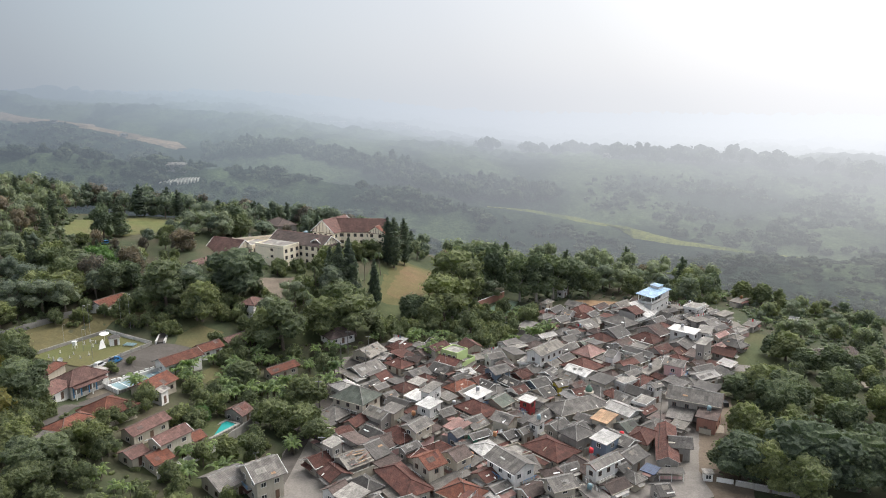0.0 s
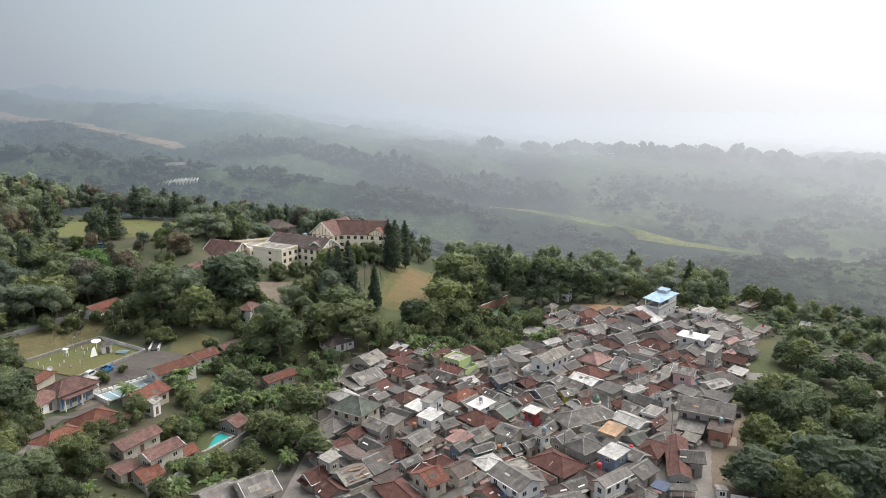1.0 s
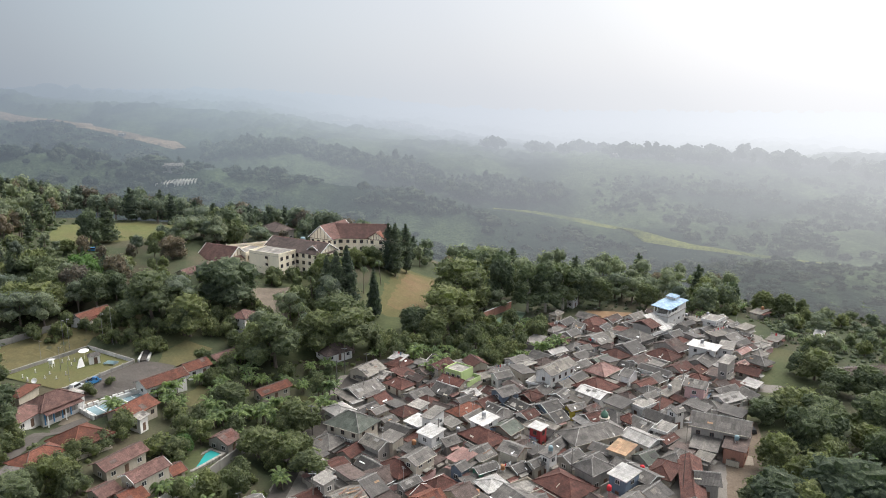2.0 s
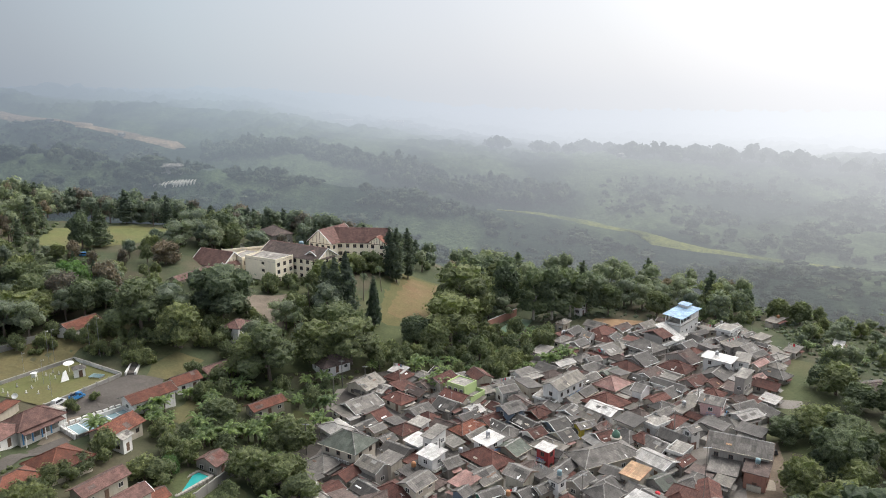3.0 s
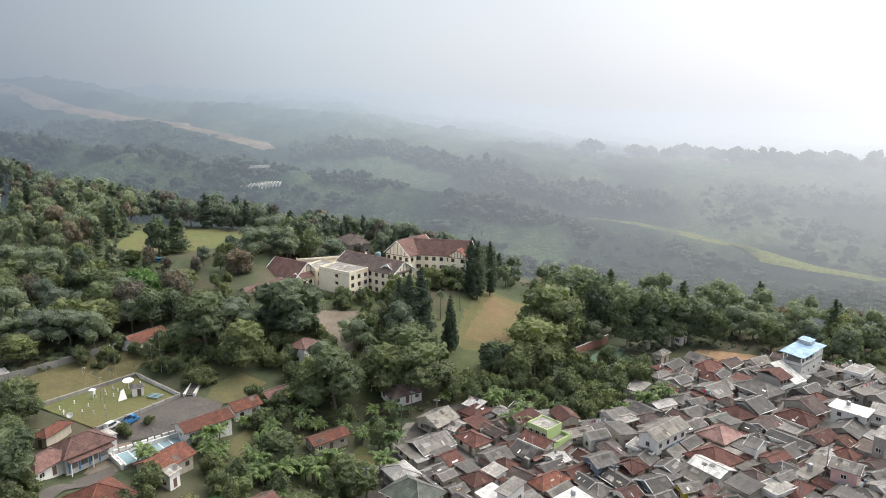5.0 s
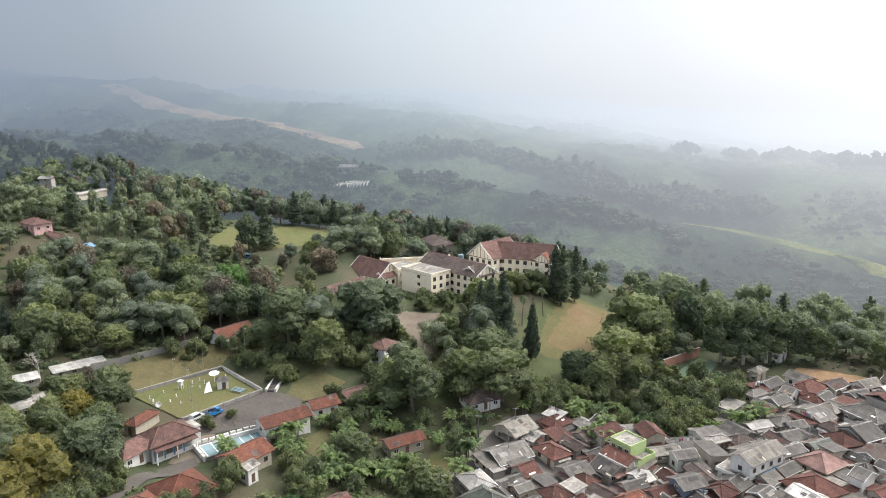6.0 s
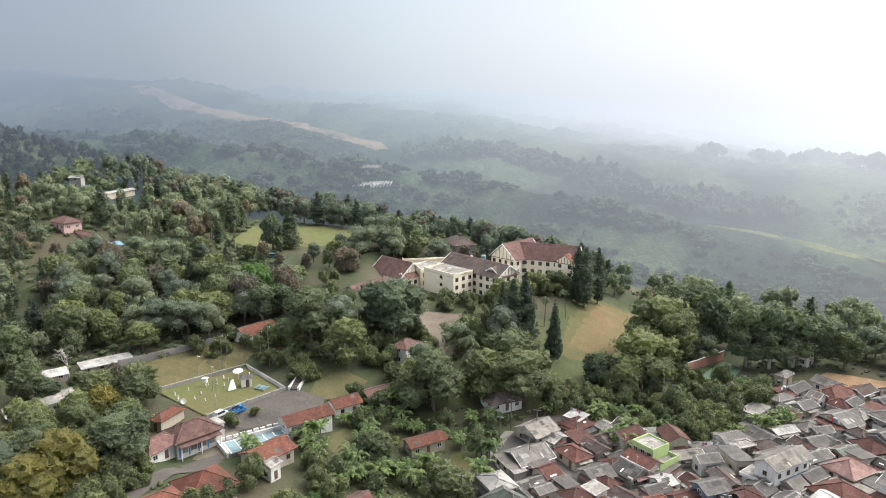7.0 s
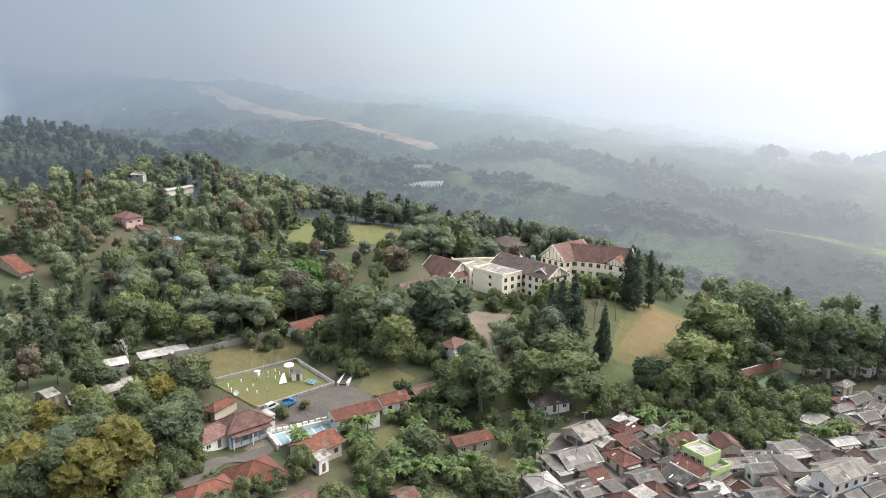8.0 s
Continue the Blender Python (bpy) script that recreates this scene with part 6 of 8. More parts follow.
house(49.9, 209.3, 6.9, 6.3, -49, 4.2, "s", "D", "cream")
house(60.8, 280.2, 6.4, 5.0, 52, 3.0, "g", "D", "cream")
house(113.5, 261.7, 7.0, 5.0, 37, 2.8, "h", "C", "white")
house(44.0, 241.9, 8.9, 5.6, -140, 2.6, "g", "G", "grey")
house(88.3, 261.3, 6.3, 5.2, 42, 3.0, "g", "G", "cream")
house(17.7, 140.5, 5.3, 5.5, 34, 2.5, "s", "G", "white")
house(57.9, 180.3, 8.3, 6.0, 50, 2.5, "h", "G", "cream")
house(66.9, 278.7, 5.8, 6.7, -38, 2.5, "s", "R", "grey")
house(34.3, 158.6, 7.0, 5.7, 124, 2.5, "g", "K", "white")
house(45.9, 169.1, 8.1, 5.9, -51, 4.2, "g", "G", "grey")
house(44.2, 154.0, 7.4, 4.6, 127, 2.5, "h", "G", "cream")
house(-1.4, 167.5, 7.5, 6.2, -140, 2.3, "h", "R", "grey")
house(110.4, 268.0, 5.1, 5.0, 131, 2.8, "g", "R", "grey")
house(3.4, 193.2, 8.6, 5.8, -53, 2.3, "s", "D", "cream")
house(-2.4, 201.9, 6.7, 6.7, -52, 2.6, "s", "K", "cream")
house(-22.6, 169.6, 7.7, 4.6, 132, 4.2, "s", "K", "grey")
house(83.9, 215.1, 8.8, 6.0, 27, 3.0, "g", "L", "white")
house(83.4, 239.4, 8.4, 5.8, 46, 2.5, "g", "R", "cream")
house(99.2, 291.6, 7.4, 6.4, 118, 3.0, "s", "T", "cream")
house(-22.1, 216.9, 6.0, 6.1, 47, 2.5, "s", "G", "white")
house(-8.3, 241.3, 6.5, 5.3, 137, 2.3, "h", "C", "grey")
house(-23.5, 207.7, 8.1, 4.7, 46, 2.5, "g", "D", "grey")
house(28.7, 222.1, 5.4, 7.0, 55, 2.3, "g", "D", "grey")
house(-13.6, 208.9, 8.7, 4.8, 136, 3.0, "s", "D", "grey")
house(-1.8, 241.8, 7.9, 6.8, 138, 2.8, "g", "D", "white")
house(49.3, 252.3, 5.4, 4.7, 129, 2.8, "g", "D", "white")
house(-7.7, 184.3, 8.0, 5.2, 48, 3.0, "s", "D", "grey")
house(33.3, 213.4, 5.8, 5.4, 139, 3.0, "s", "D", "grey")
house(43.1, 282.6, 5.1, 6.2, 41, 3.0, "s", "R", "grey")
house(-29.9, 161.2, 8.5, 6.3, 45, 3.0, "g", "R", "grey")
house(71.9, 286.5, 7.3, 4.7, -142, 2.6, "g", "D", "grey")
house(52.5, 263.1, 7.3, 5.7, 133, 2.6, "s", "R", "white")
house(57.5, 294.3, 8.8, 6.8, 138, 3.0, "g", "G", "white")
house(47.5, 203.1, 7.6, 6.4, 124, 2.5, "h", "D", "white")
house(85.2, 225.3, 5.1, 6.8, 30, 2.5, "g", "K", "cream")
house(-24.2, 147.0, 5.2, 5.9, 49, 2.8, "g", "K", "white")
house(60.6, 241.9, 6.0, 4.6, 137, 2.6, "g", "D", "cream")
house(91.6, 268.1, 6.5, 5.1, 121, 4.2, "s", "D", "grey")
house(50.0, 229.5, 8.6, 5.7, 140, 2.3, "s", "T", "cream")
house(96.2, 227.7, 7.2, 5.1, 49, 2.3, "s", "L", "grey")
house(8.8, 143.5, 7.1, 4.9, 52, 2.3, "g", "L", "cream")
house(-16.1, 140.9, 6.0, 5.9, 51, 2.8, "g", "D", "cream")
house(18.5, 238.6, 7.8, 7.0, -155, 2.3, "s", "D", "grey")
house(60.8, 236.9, 5.3, 5.1, -132, 2.6, "h", "G", "white")
house(22.5, 140.2, 7.6, 6.5, 34, 3.0, "h", "G", "cream")
house(29.8, 149.7, 5.9, 5.2, 20, 2.5, "h", "D", "cream")
house(12.2, 211.6, 7.9, 6.0, 40, 3.0, "g", "R", "white")
house(20.6, 227.6, 5.5, 5.5, 27, 2.6, "s", "G", "cream")
house(70.6, 242.1, 5.7, 5.4, 49, 3.0, "s", "C", "grey")
house(-9.2, 191.5, 6.4, 5.6, 54, 2.3, "s", "R", "white")
house(6.5, 225.9, 7.8, 6.4, -34, 2.5, "s", "T", "grey")
house(40.2, 183.2, 6.8, 5.6, -41, 3.0, "g", "D", "grey")
house(61.8, 221.0, 5.4, 6.6, 124, 2.8, "h", "D", "cream")
house(33.2, 250.9, 8.4, 7.0, 131, 2.3, "g", "D", "grey")
house(16.4, 205.2, 5.9, 6.4, -48, 2.3, "h", "G", "cream")
house(72.3, 207.0, 5.9, 6.5, 49, 4.2, "s", "D", "grey")
house(-18.2, 175.7, 7.3, 5.5, 138, 2.5, "g", "D", "grey")
house(92.5, 241.2, 6.6, 5.6, 47, 2.8, "s", "L", "grey")
house(24.0, 246.0, 7.3, 5.9, 40, 3.0, "g", "G", "white")
house(-29.5, 173.8, 8.8, 6.1, 137, 2.6, "g", "C", "grey")
house(-14.2, 233.1, 6.1, 6.4, 45, 2.5, "s", "R", "grey")
house(65.8, 206.2, 5.8, 6.6, 47, 2.5, "s", "D", "white")
house(48.9, 258.5, 5.7, 4.7, -149, 2.5, "g", "G", "white")
house(44.8, 175.0, 8.4, 7.0, -44, 2.3, "g", "G", "grey")
house(25.7, 151.8, 5.3, 4.9, 18, 4.2, "h", "K", "cream")
house(-29.6, 169.2, 5.6, 5.2, 137, 2.3, "s", "D", "grey")
house(-5.6, 213.4, 5.8, 5.1, 138, 2.6, "h", "R", "cream")
house(-19.9, 213.8, 5.4, 6.7, 50, 2.5, "g", "R", "cream")
house(7.1, 168.4, 6.7, 6.4, 120, 2.3, "s", "G", "cream")
house(5.9, 139.5, 7.5, 5.9, 55, 4.2, "s", "R", "grey")
house(13.9, 173.1, 6.3, 5.8, 38, 2.5, "s", "T", "grey")
house(41.5, 231.7, 7.3, 5.4, 47, 2.5, "g", "D", "grey")
house(109.0, 271.2, 8.4, 4.9, 131, 2.5, "h", "D", "cream")
house(60.9, 271.8, 6.3, 6.3, 50, 3.0, "h", "T", "cream")
house(21.5, 223.6, 8.1, 5.2, 120, 2.5, "g", "K", "cream")
house(60.7, 184.1, 6.0, 7.0, 141, 2.8, "s", "K", "grey")
house(80.2, 230.8, 6.5, 6.6, 49, 2.5, "h", "R", "white")
house(89.4, 228.2, 8.5, 4.8, -42, 2.3, "s", "R", "grey")
house(93.2, 261.0, 7.8, 5.8, 135, 2.3, "h", "R", "grey")
house(40.5, 215.8, 7.9, 6.2, -49, 2.3, "g", "T", "grey")
house(109.9, 254.4, 6.0, 4.8, 35, 2.3, "h", "T", "grey")
house(110.8, 293.9, 6.3, 4.5, 48, 2.5, "g", "T", "cream")
house(68.9, 217.0, 8.7, 4.8, -53, 2.3, "g", "R", "grey")
house(33.8, 146.6, 7.8, 5.3, 114, 2.8, "s", "G", "white")
house(112.2, 272.1, 5.0, 5.1, 135, 2.5, "g", "D", "grey")
house(-14.3, 161.3, 6.9, 5.7, 47, 2.6, "s", "K", "grey")
house(100.9, 270.5, 8.0, 4.7, 36, 4.2, "s", "T", "grey")
house(60.4, 167.2, 6.0, 6.6, 169, 4.2, "g", "D", "grey")
house(12.9, 163.5, 5.3, 5.7, 124, 2.3, "h", "D", "white")
house(54.8, 243.1, 5.0, 6.2, 131, 4.2, "s", "D", "cream")
house(53.5, 222.5, 7.0, 4.5, -145, 2.3, "s", "T", "cream")
house(9.7, 239.6, 7.8, 6.7, 115, 4.2, "g", "R", "cream")
house(41.0, 201.9, 5.6, 5.7, -153, 3.0, "g", "R", "grey")


house(-262.5, 354.0, 20.0, 4.6, 88, 3.0, "g", "C", "cream", group="hillside houses")
house(-284.0, 350.0, 7.0, 6.0, 20, 5.4, "g", "L", "grey", group="hillside houses")
house(-243.0, 299.0, 13.0, 9.0, -20, 3.4, "h", "S", "pink", group="hillside houses")

house(-38.0, 244.5, 11.0, 9.0, 40, 2.8, "h", "K", "white", group="compound houses")

# ---- things of their own in the village ----
lime = thing("house", Matrix.Translation((5.0, 228.0, ground_h(5, 228))) @ pose(0, 0, 0, 0, 0, -38), "bright lime green two-storey house with a roof terrace and pale balcony", "house", "village houses")
Shape().box(-5.0, 4.6, -3.6, 3.6, -2, 3.2).ob("lower_wall", PAINT["lime"], lime)
Shape().box(-5.0, 1.6, -2.6, 3.6, 3.2, 6.0).ob("upper_wall", PAINT["lime"], lime)
for x0, x1, y0, y1 in ((1.6, 4.6, -3.6, -3.45), (4.45, 4.6, -3.45, 3.6), (1.6, 4.45, 3.45, 3.6)):
    Shape().box(x0, x1, y0, y1, 3.2, 4.2).ob("parapet", PAINT["lime"], lime)
Shape().box(-4.8, 1.4, -2.4, 3.4, 6.0, 6.06).ob("roof", COVER["C"], lime)
for x0, x1, y0, y1 in ((-5.0, 1.6, -2.6, -2.4), (-5.0, -4.8, -2.4, 3.6), (1.4, 1.6, -2.4, 3.6), (-4.8, 1.4, 3.4, 3.6)):
    Shape().box(x0, x1, y0, y1, 6.0, 6.45).ob("parapet", PAINT["lime"], lime)
Shape().box(1.62, 4.43, -3.43, 3.43, 3.2, 3.26).ob("terrace_floor", COVER["C"], lime)
Shape().box(-1.2, 4.8, -5.0, -3.6, 2.9, 3.1).ob("balcony_slab", COVER["W"], lime)
for k in range(9):
    Shape().box(-1.15 + k * 0.73, -1.05 + k * 0.73, -5.0, -4.9, 3.1, 4.0).ob("baluster", white_paint, lime)
Shape().box(-1.2, 4.8, -5.02, -4.88, 4.0, 4.1).ob("handrail", white_paint, lime)
for px, pz in ((-3.6, 1.5), (0.5, 1.5), (3.2, 1.5)):
    piece("window", WINDOW_ME, lime, pose(px, -3.612, pz))
for px in (-3.8, -1.6, 0.4):
    piece("window", WINDOW_ME, lime, pose(px, -2.612, 4.6))
BUSY.append((5.0, 228, 5.5))

tall = thing("house", Matrix.Translation((88.3, 287.8, ground_h(88.3, 287.8))) @ pose(0, 0, 0, 0, 0, 50), "tall white house with an open floor under a blue roof", "house", "village houses")
Shape().box(-8.6, 8.6, -3.0, 3.0, -2, 7.2).ob("wall", PAINT["white"], tall)
Shape().box(-8.9, 8.9, -3.3, 3.3, 7.2, 7.42).ob("floor_slab", COVER["C"], tall)
Shape().box(1.0, 8.6, -3.0, -2.85, 7.42, 10.3).box(8.45, 8.6, -2.85, 3.0, 7.42, 10.3).box(1.0, 8.45, 2.85, 3.0, 7.42, 10.3).ob("upper_wall", PAINT["white"], tall)
Shape().box(-8.6, 1.0, -3.0, -2.88, 7.42, 8.3).box(-8.6, -8.48, -2.88, 2.88, 7.42, 8.3).box(-8.6, 1.0, 2.88, 3.0, 7.42, 8.3).ob("parapet", PAINT["white"], tall)
for px, py in itertools.product((-8.4, -5.4, -2.4, 0.6), (-2.8, 2.8)):
    Shape().box(px - 0.12, px + 0.12, py - 0.12, py + 0.12, 8.3, 10.4).ob("post", white_paint, tall)
slab(Shape(), [(-9.3, -3.9, 10.45), (9.2, -3.9, 10.45), (9.2, 3.9, 11.15), (-9.3, 3.9, 11.15)], 0.12).ob("roof", COVER["B"], tall)
slab(Shape(), [(3.6, -0.6, 11.9), (8.6, -0.6, 11.9), (8.6, 3.6, 12.2), (3.6, 3.6, 12.2)], 0.12).ob("upper_roof", COVER["B"], tall)
Shape().box(3.9, 8.3, -0.3, 3.3, 10.7, 11.85).ob("roof_room", PAINT["white"], tall)
for k in range(4):
    piece("window", WINDOW_ME, tall, pose(-6.6 + k * 4.4, -3.012, 4.6))
    piece("window", WINDOW_WOOD_ME, tall, pose(-6.6 + k * 4.4, -3.012, 1.5))
piece("window", WINDOW_ME, tall, pose(0, 0, 0, 0, 0, 270) @ pose(0.0, -8.612, 4.6))
BUSY.append((88.3, 287.8, 8.0))

white_house = thing("house", Matrix.Translation((77.3, 275.1, ground_h(77.3, 275.1))) @ pose(0, 0, 0, 0, 0, 40), "white two-storey house with a steep white sheet roof", "house", "village houses")
Shape().box(-5.2, 5.2, -4.2, 4.2, -2, 4.0).ob("lower_wall", PAINT["white"], white_house)
Shape().prism([(1.02, -3.4, 4.0), (5.6, -3.4, 4.0), (5.6, 3.4, 4.0), (1.02, 3.4, 4.0)], [(1.02, -3.4, 5.2), (5.6, -3.4, 5.2), (5.6, 3.4, 8.2), (1.02, 3.4, 8.2)]).ob("side_wall", PAINT["white"], white_house)
Shape().box(-5.0, 1.0, -3.4, 4.2, 4.0, 6.6).ob("upper_wall", PAINT["grey"], white_house)
Shape().box(-5.6, 5.4, -5.0, -4.2, 3.7, 4.0).ob("balcony_slab", white_paint, white_house)
Shape().box(-5.6, 5.4, -5.0, -4.88, 4.0, 4.95).ob("balcony_wall", PAINT["white"], white_house)
slab(Shape(), [(-5.6, -4.4, 6.5), (0.6, -4.4, 6.5), (0.6, 0.4, 8.3), (-5.6, 0.4, 8.3)], 0.14).ob("roof", COVER["R"], white_house)
slab(Shape(), [(0.6, 4.8, 6.5), (-5.6, 4.8, 6.5), (-5.6, 0.4, 8.3), (0.6, 0.4, 8.3)], 0.14).ob("roof", COVER["R"], white_house)
slab(Shape(), [(0.2, -5.6, 4.5), (6.2, -5.6, 4.5), (6.2, 3.6, 8.6), (0.2, 3.6, 8.6)], 0.1).ob("sheet_roof", COVER["W"], white_house)
slab(Shape(), [(6.4, -4.8, 4.4), (9.6, -4.8, 5.2), (9.6, 2.0, 5.2), (6.4, 2.0, 4.4)], 0.1).ob("sheet_roof", COVER["W"], white_house)
Shape().box(5.2, 9.0, -3.8, 3.2, -2, 3.9).ob("side_wall", PAINT["white"], white_house)
for px in (-4.0, -2.2, -0.4):
    piece("window", WINDOW_WOOD_ME, white_house, pose(px, -3.412, 5.3))
for px in (-3.6, -0.6, 2.4):
    piece("window", WINDOW_ME, white_house, pose(px, -4.212, 1.7))
BUSY.append((77.3, 275.1, 6.0))

turret = thing("mosque_dome", Matrix.Translation((43.0, 196.5, ground_h(43.0, 196.5) + 4.6)), "small green dome on a pale turret above the prayer hall", "dome")
Shape().turned([(1.2, -4.0), (1.2, 0.5), (1.5, 0.6), (1.5, 0.75), (1.1, 0.85)], 12).ob("turret", PAINT["cream"], turret)
Shape().turned([(0.95, 0.85), (1.1, 1.25), (1.0, 1.8), (0.65, 2.3), (0.25, 2.65), (0.06, 2.95), (0.04, 3.5)], 16).ob("dome", dome_green, turret, None, True)


def utility_pole(x, y, h, label="grey concrete utility pole with cross arms", stout=1.0):
    t = thing("utility_pole", Matrix.Translation((x, y, ground_h(x, y))), label, "utility pole", "utility poles")
    Shape().tube((0, 0, -0.5), (0, 0, h), 0.17 * stout, 0.1 * stout, 8).ob("pole", COVER["C"], t)
    for z in (h - 0.5,):
        Shape().box(-0.9, 0.9, -0.06, 0.06, z, z + 0.12).ob("cross_arm", steel, t)
        for a in (-0.8, -0.3, 0.3, 0.8):
            Shape().turned([(0.03, 0), (0.05, 0.06), (0.03, 0.12)], 6).ob("insulator", steel, t, pose(a, 0, z + 0.12))


utility_pole(53.9, 164.0, 20.0, "tall thin steel mast among the roofs", 0.5)
utility_pole(-32.9, 234.0, 9.0)
utility_pole(-25.5, 232.0, 8.5)
utility_pole(-34.1, 225.0, 9.0)
utility_pole(-25.3, 220.0, 9.0)
utility_pole(-29.5, 160.0, 9.5)
utility_pole(-36.5, 196.0, 9.0)
utility_pole(20.0, 205.0, 9.0)
utility_pole(60.5, 205.0, 9.0)
utility_pole(72.5, 222.0, 9.0)
utility_pole(-2.0, 188.0, 9.0)
utility_pole(30.0, 172.0, 9.0)


shop = thing("shop_front", Matrix.Translation((54.7, 156.1, ground_h(54.7, 156.1))) @ pose(0, 0, 0, 0, 0, -2), "low white shop front with pink panels beside the street", "shop")
Shape().box(-2.9, 2.9, -0.12, 0.12, -0.6, 1.3).ob("wall", PAINT["cream"], shop)
for k in range(5):
    Shape().box(-2.7 + k * 1.1, -1.75 + k * 1.1, -0.17, -0.12, 0.25, 1.0).ob("panel", PAINT["pink"], shop)
slab(Shape(), [(-3.2, -1.2, 2.3), (3.2, -1.2, 2.3), (3.2, 1.4, 2.6), (-3.2, 1.4, 2.6)], 0.08).ob("awning", COVER["G"], shop)
for px in (-2.8, 0.0, 2.8):
    Shape().box(px - 0.07, px + 0.07, -1.0, -0.86, -0.4, 2.25).ob("post", white_paint, shop)
booth = thing("guard_booth", Matrix.Translation((63.6, 156.0, ground_h(63.6, 156.0))) @ pose(0, 0, 0, 0, 0, -8), "small white guard booth with a flat roof", "booth")
Shape().box(-1.0, 1.0, -1.0, 1.0, -0.4, 2.2).ob("wall", PAINT["white"], booth)
Shape().box(-1.3, 1.3, -1.3, 1.3, 2.2, 2.35).ob("roof", COVER["C"], booth)
piece("window", WINDOW_ME, booth, pose(0, -1.012, 1.35))
wall_run("garden_wall", (65.4, 155.0), (69.0, 153.8), 1.3, 0.3, PAINT["white"], "short white plastered wall beside the street")
wall_run("garden_wall", (69.2, 153.2), (82.0, 148.0), 1.5, 0.3, PAINT["stone"], "dark stained wall with a pale top", None, PAINT["white"])

banner = thing("notice_boards", Matrix.Translation((39.2, 233.6, ground_h(39.2, 233.6))) @ pose(0, 0, 0, 0, 0, 41), "row of blue and white boards along a wall", "boards")
for k in range(7):
    Shape().box(-6.3 + k * 1.8, -4.7 + k * 1.8, -0.05, 0.05, 0.5, 2.1).ob("board", blue_paint if k % 3 else white_paint, banner)
    Shape().box(-5.6 + k * 1.8, -5.4 + k * 1.8, 0.05, 0.12, -0.2, 0.5).ob("post", steel, banner)
cloth = thing("red_fence_cloth", Matrix.Translation((38.0, 150.6, ground_h(38.0, 150.6))) @ pose(0, 0, 0, 0, 0, 25), "red cloth hung along a low fence", "cloth")
for k in range(6):
    Shape().box(-4.4 + k * 1.5, -3.1 + k * 1.5, -0.03, 0.03, 0.2, 1.2 + 0.2 * (k % 2)).ob("cloth", cloth_red, cloth)
    Shape().tube((-4.5 + k * 1.5, 0, -0.3), (-4.5 + k * 1.5, 0, 1.5), 0.04, 0.04).ob("post", steel, cloth)


def roof_tank(x, y, z, mat, label):
    t = thing("water_tank", Matrix.Translation((x, y, z)), label, "water tank", "water tanks")
    Shape().turned([(0.55, 0.35), (0.6, 0.6), (0.56, 0.9), (0.6, 1.2), (0.5, 1.5), (0.2, 1.6)], 12).ob("barrel", mat, t, None, True)
    for a in (-0.4, 0.4):
        for b in (-0.4, 0.4):
            Shape().box(a - 0.05, a + 0.05, b - 0.05, b + 0.05, -0.3, 0.4).ob("leg", steel, t)


roof_tank(10.2, 195.8, 5.65, steel, "grey steel water tank on a flat roof")
roof_tank(7.0, 161.1, 3.04, tank_mat, "orange plastic water tank on a flat roof")
roof_tank(73.5, 183.1, 5.25, basin_mat, "dull blue plastic water tank on a flat roof")
roof_tank(67.7, 219.3, 3.53, steel, "grey steel water tank on a flat roof")
roof_tank(25.4, 175.5, 6.25, basin_mat, "dull blue plastic water tank on a flat roof")
roof_tank(88.5, 251.6, 6.65, steel, "grey steel water tank on a flat roof")
roof_tank(131.9, 303.2, 2.90, tank_mat, "orange plastic water tank on a flat roof")
roof_tank(97.4, 294.7, 2.55, steel, "grey steel water tank on a flat roof")
roof_tank(106.3, 295.1, 3.05, steel, "grey steel water tank on a flat roof")
roof_tank(3.2, 192.8, 2.55, steel, "grey steel water tank on a flat roof")
roof_tank(-8.2, 184.2, 3.25, tank_mat, "orange plastic water tank on a flat roof")
roof_tank(42.8, 282.6, 3.25, steel, "grey steel water tank on a flat roof")
roof_tank(53.0, 263.5, 2.85, basin_mat, "dull blue plastic water tank on a flat roof")
roof_tank(13.6, 172.7, 2.75, tank_mat, "orange plastic water tank on a flat roof")
roof_tank(33.2, 146.4, 3.05, basin_mat, "dull blue plastic water tank on a flat roof")

# ---- small things on the village roofs ----
def antenna(place, rng):
    t = thing("tv_antenna", place, "thin grey television aerial on a roof", "aerial", "roof aerials")
    h = rng.uniform(2.2, 4.0)
    Shape().tube((0, 0, -0.3), (0, 0, h), 0.04, 0.03, 5).ob("pole", steel, t)
    Shape().tube((-0.7, 0, h - 0.15), (0.7, 0, h - 0.15), 0.025, 0.025, 4).ob("boom", steel, t)
    for k in range(3):
        Shape().tube((-0.6 + k * 0.5, -0.45 + k * 0.08, h - 0.12), (-0.6 + k * 0.5, 0.45 - k * 0.08, h - 0.12), 0.018, 0.018, 4).ob("element", steel, t)


def satellite_dish(place):
    t = thing("satellite_dish", place, "white satellite dish on a short mast", "dish", "satellite dishes")
    Shape().tube((0, 0, -0.2), (0, 0, 0.7), 0.05, 0.05, 6).ob("mast", steel, t)
    Shape().turned([(0.03, 0.0), (0.24, 0.04), (0.42, 0.12), (0.41, 0.14), (0.24, 0.06), (0.03, 0.03)], 12).ob("bowl", COVER["L"], t, pose(0, 0, 0.75, 60), True)


CLOTHS = [cloth_red, white_paint, PAINT["pink"], PAINT["cream"], PAINT["blue"], PAINT["white"], PAINT["grey"]]


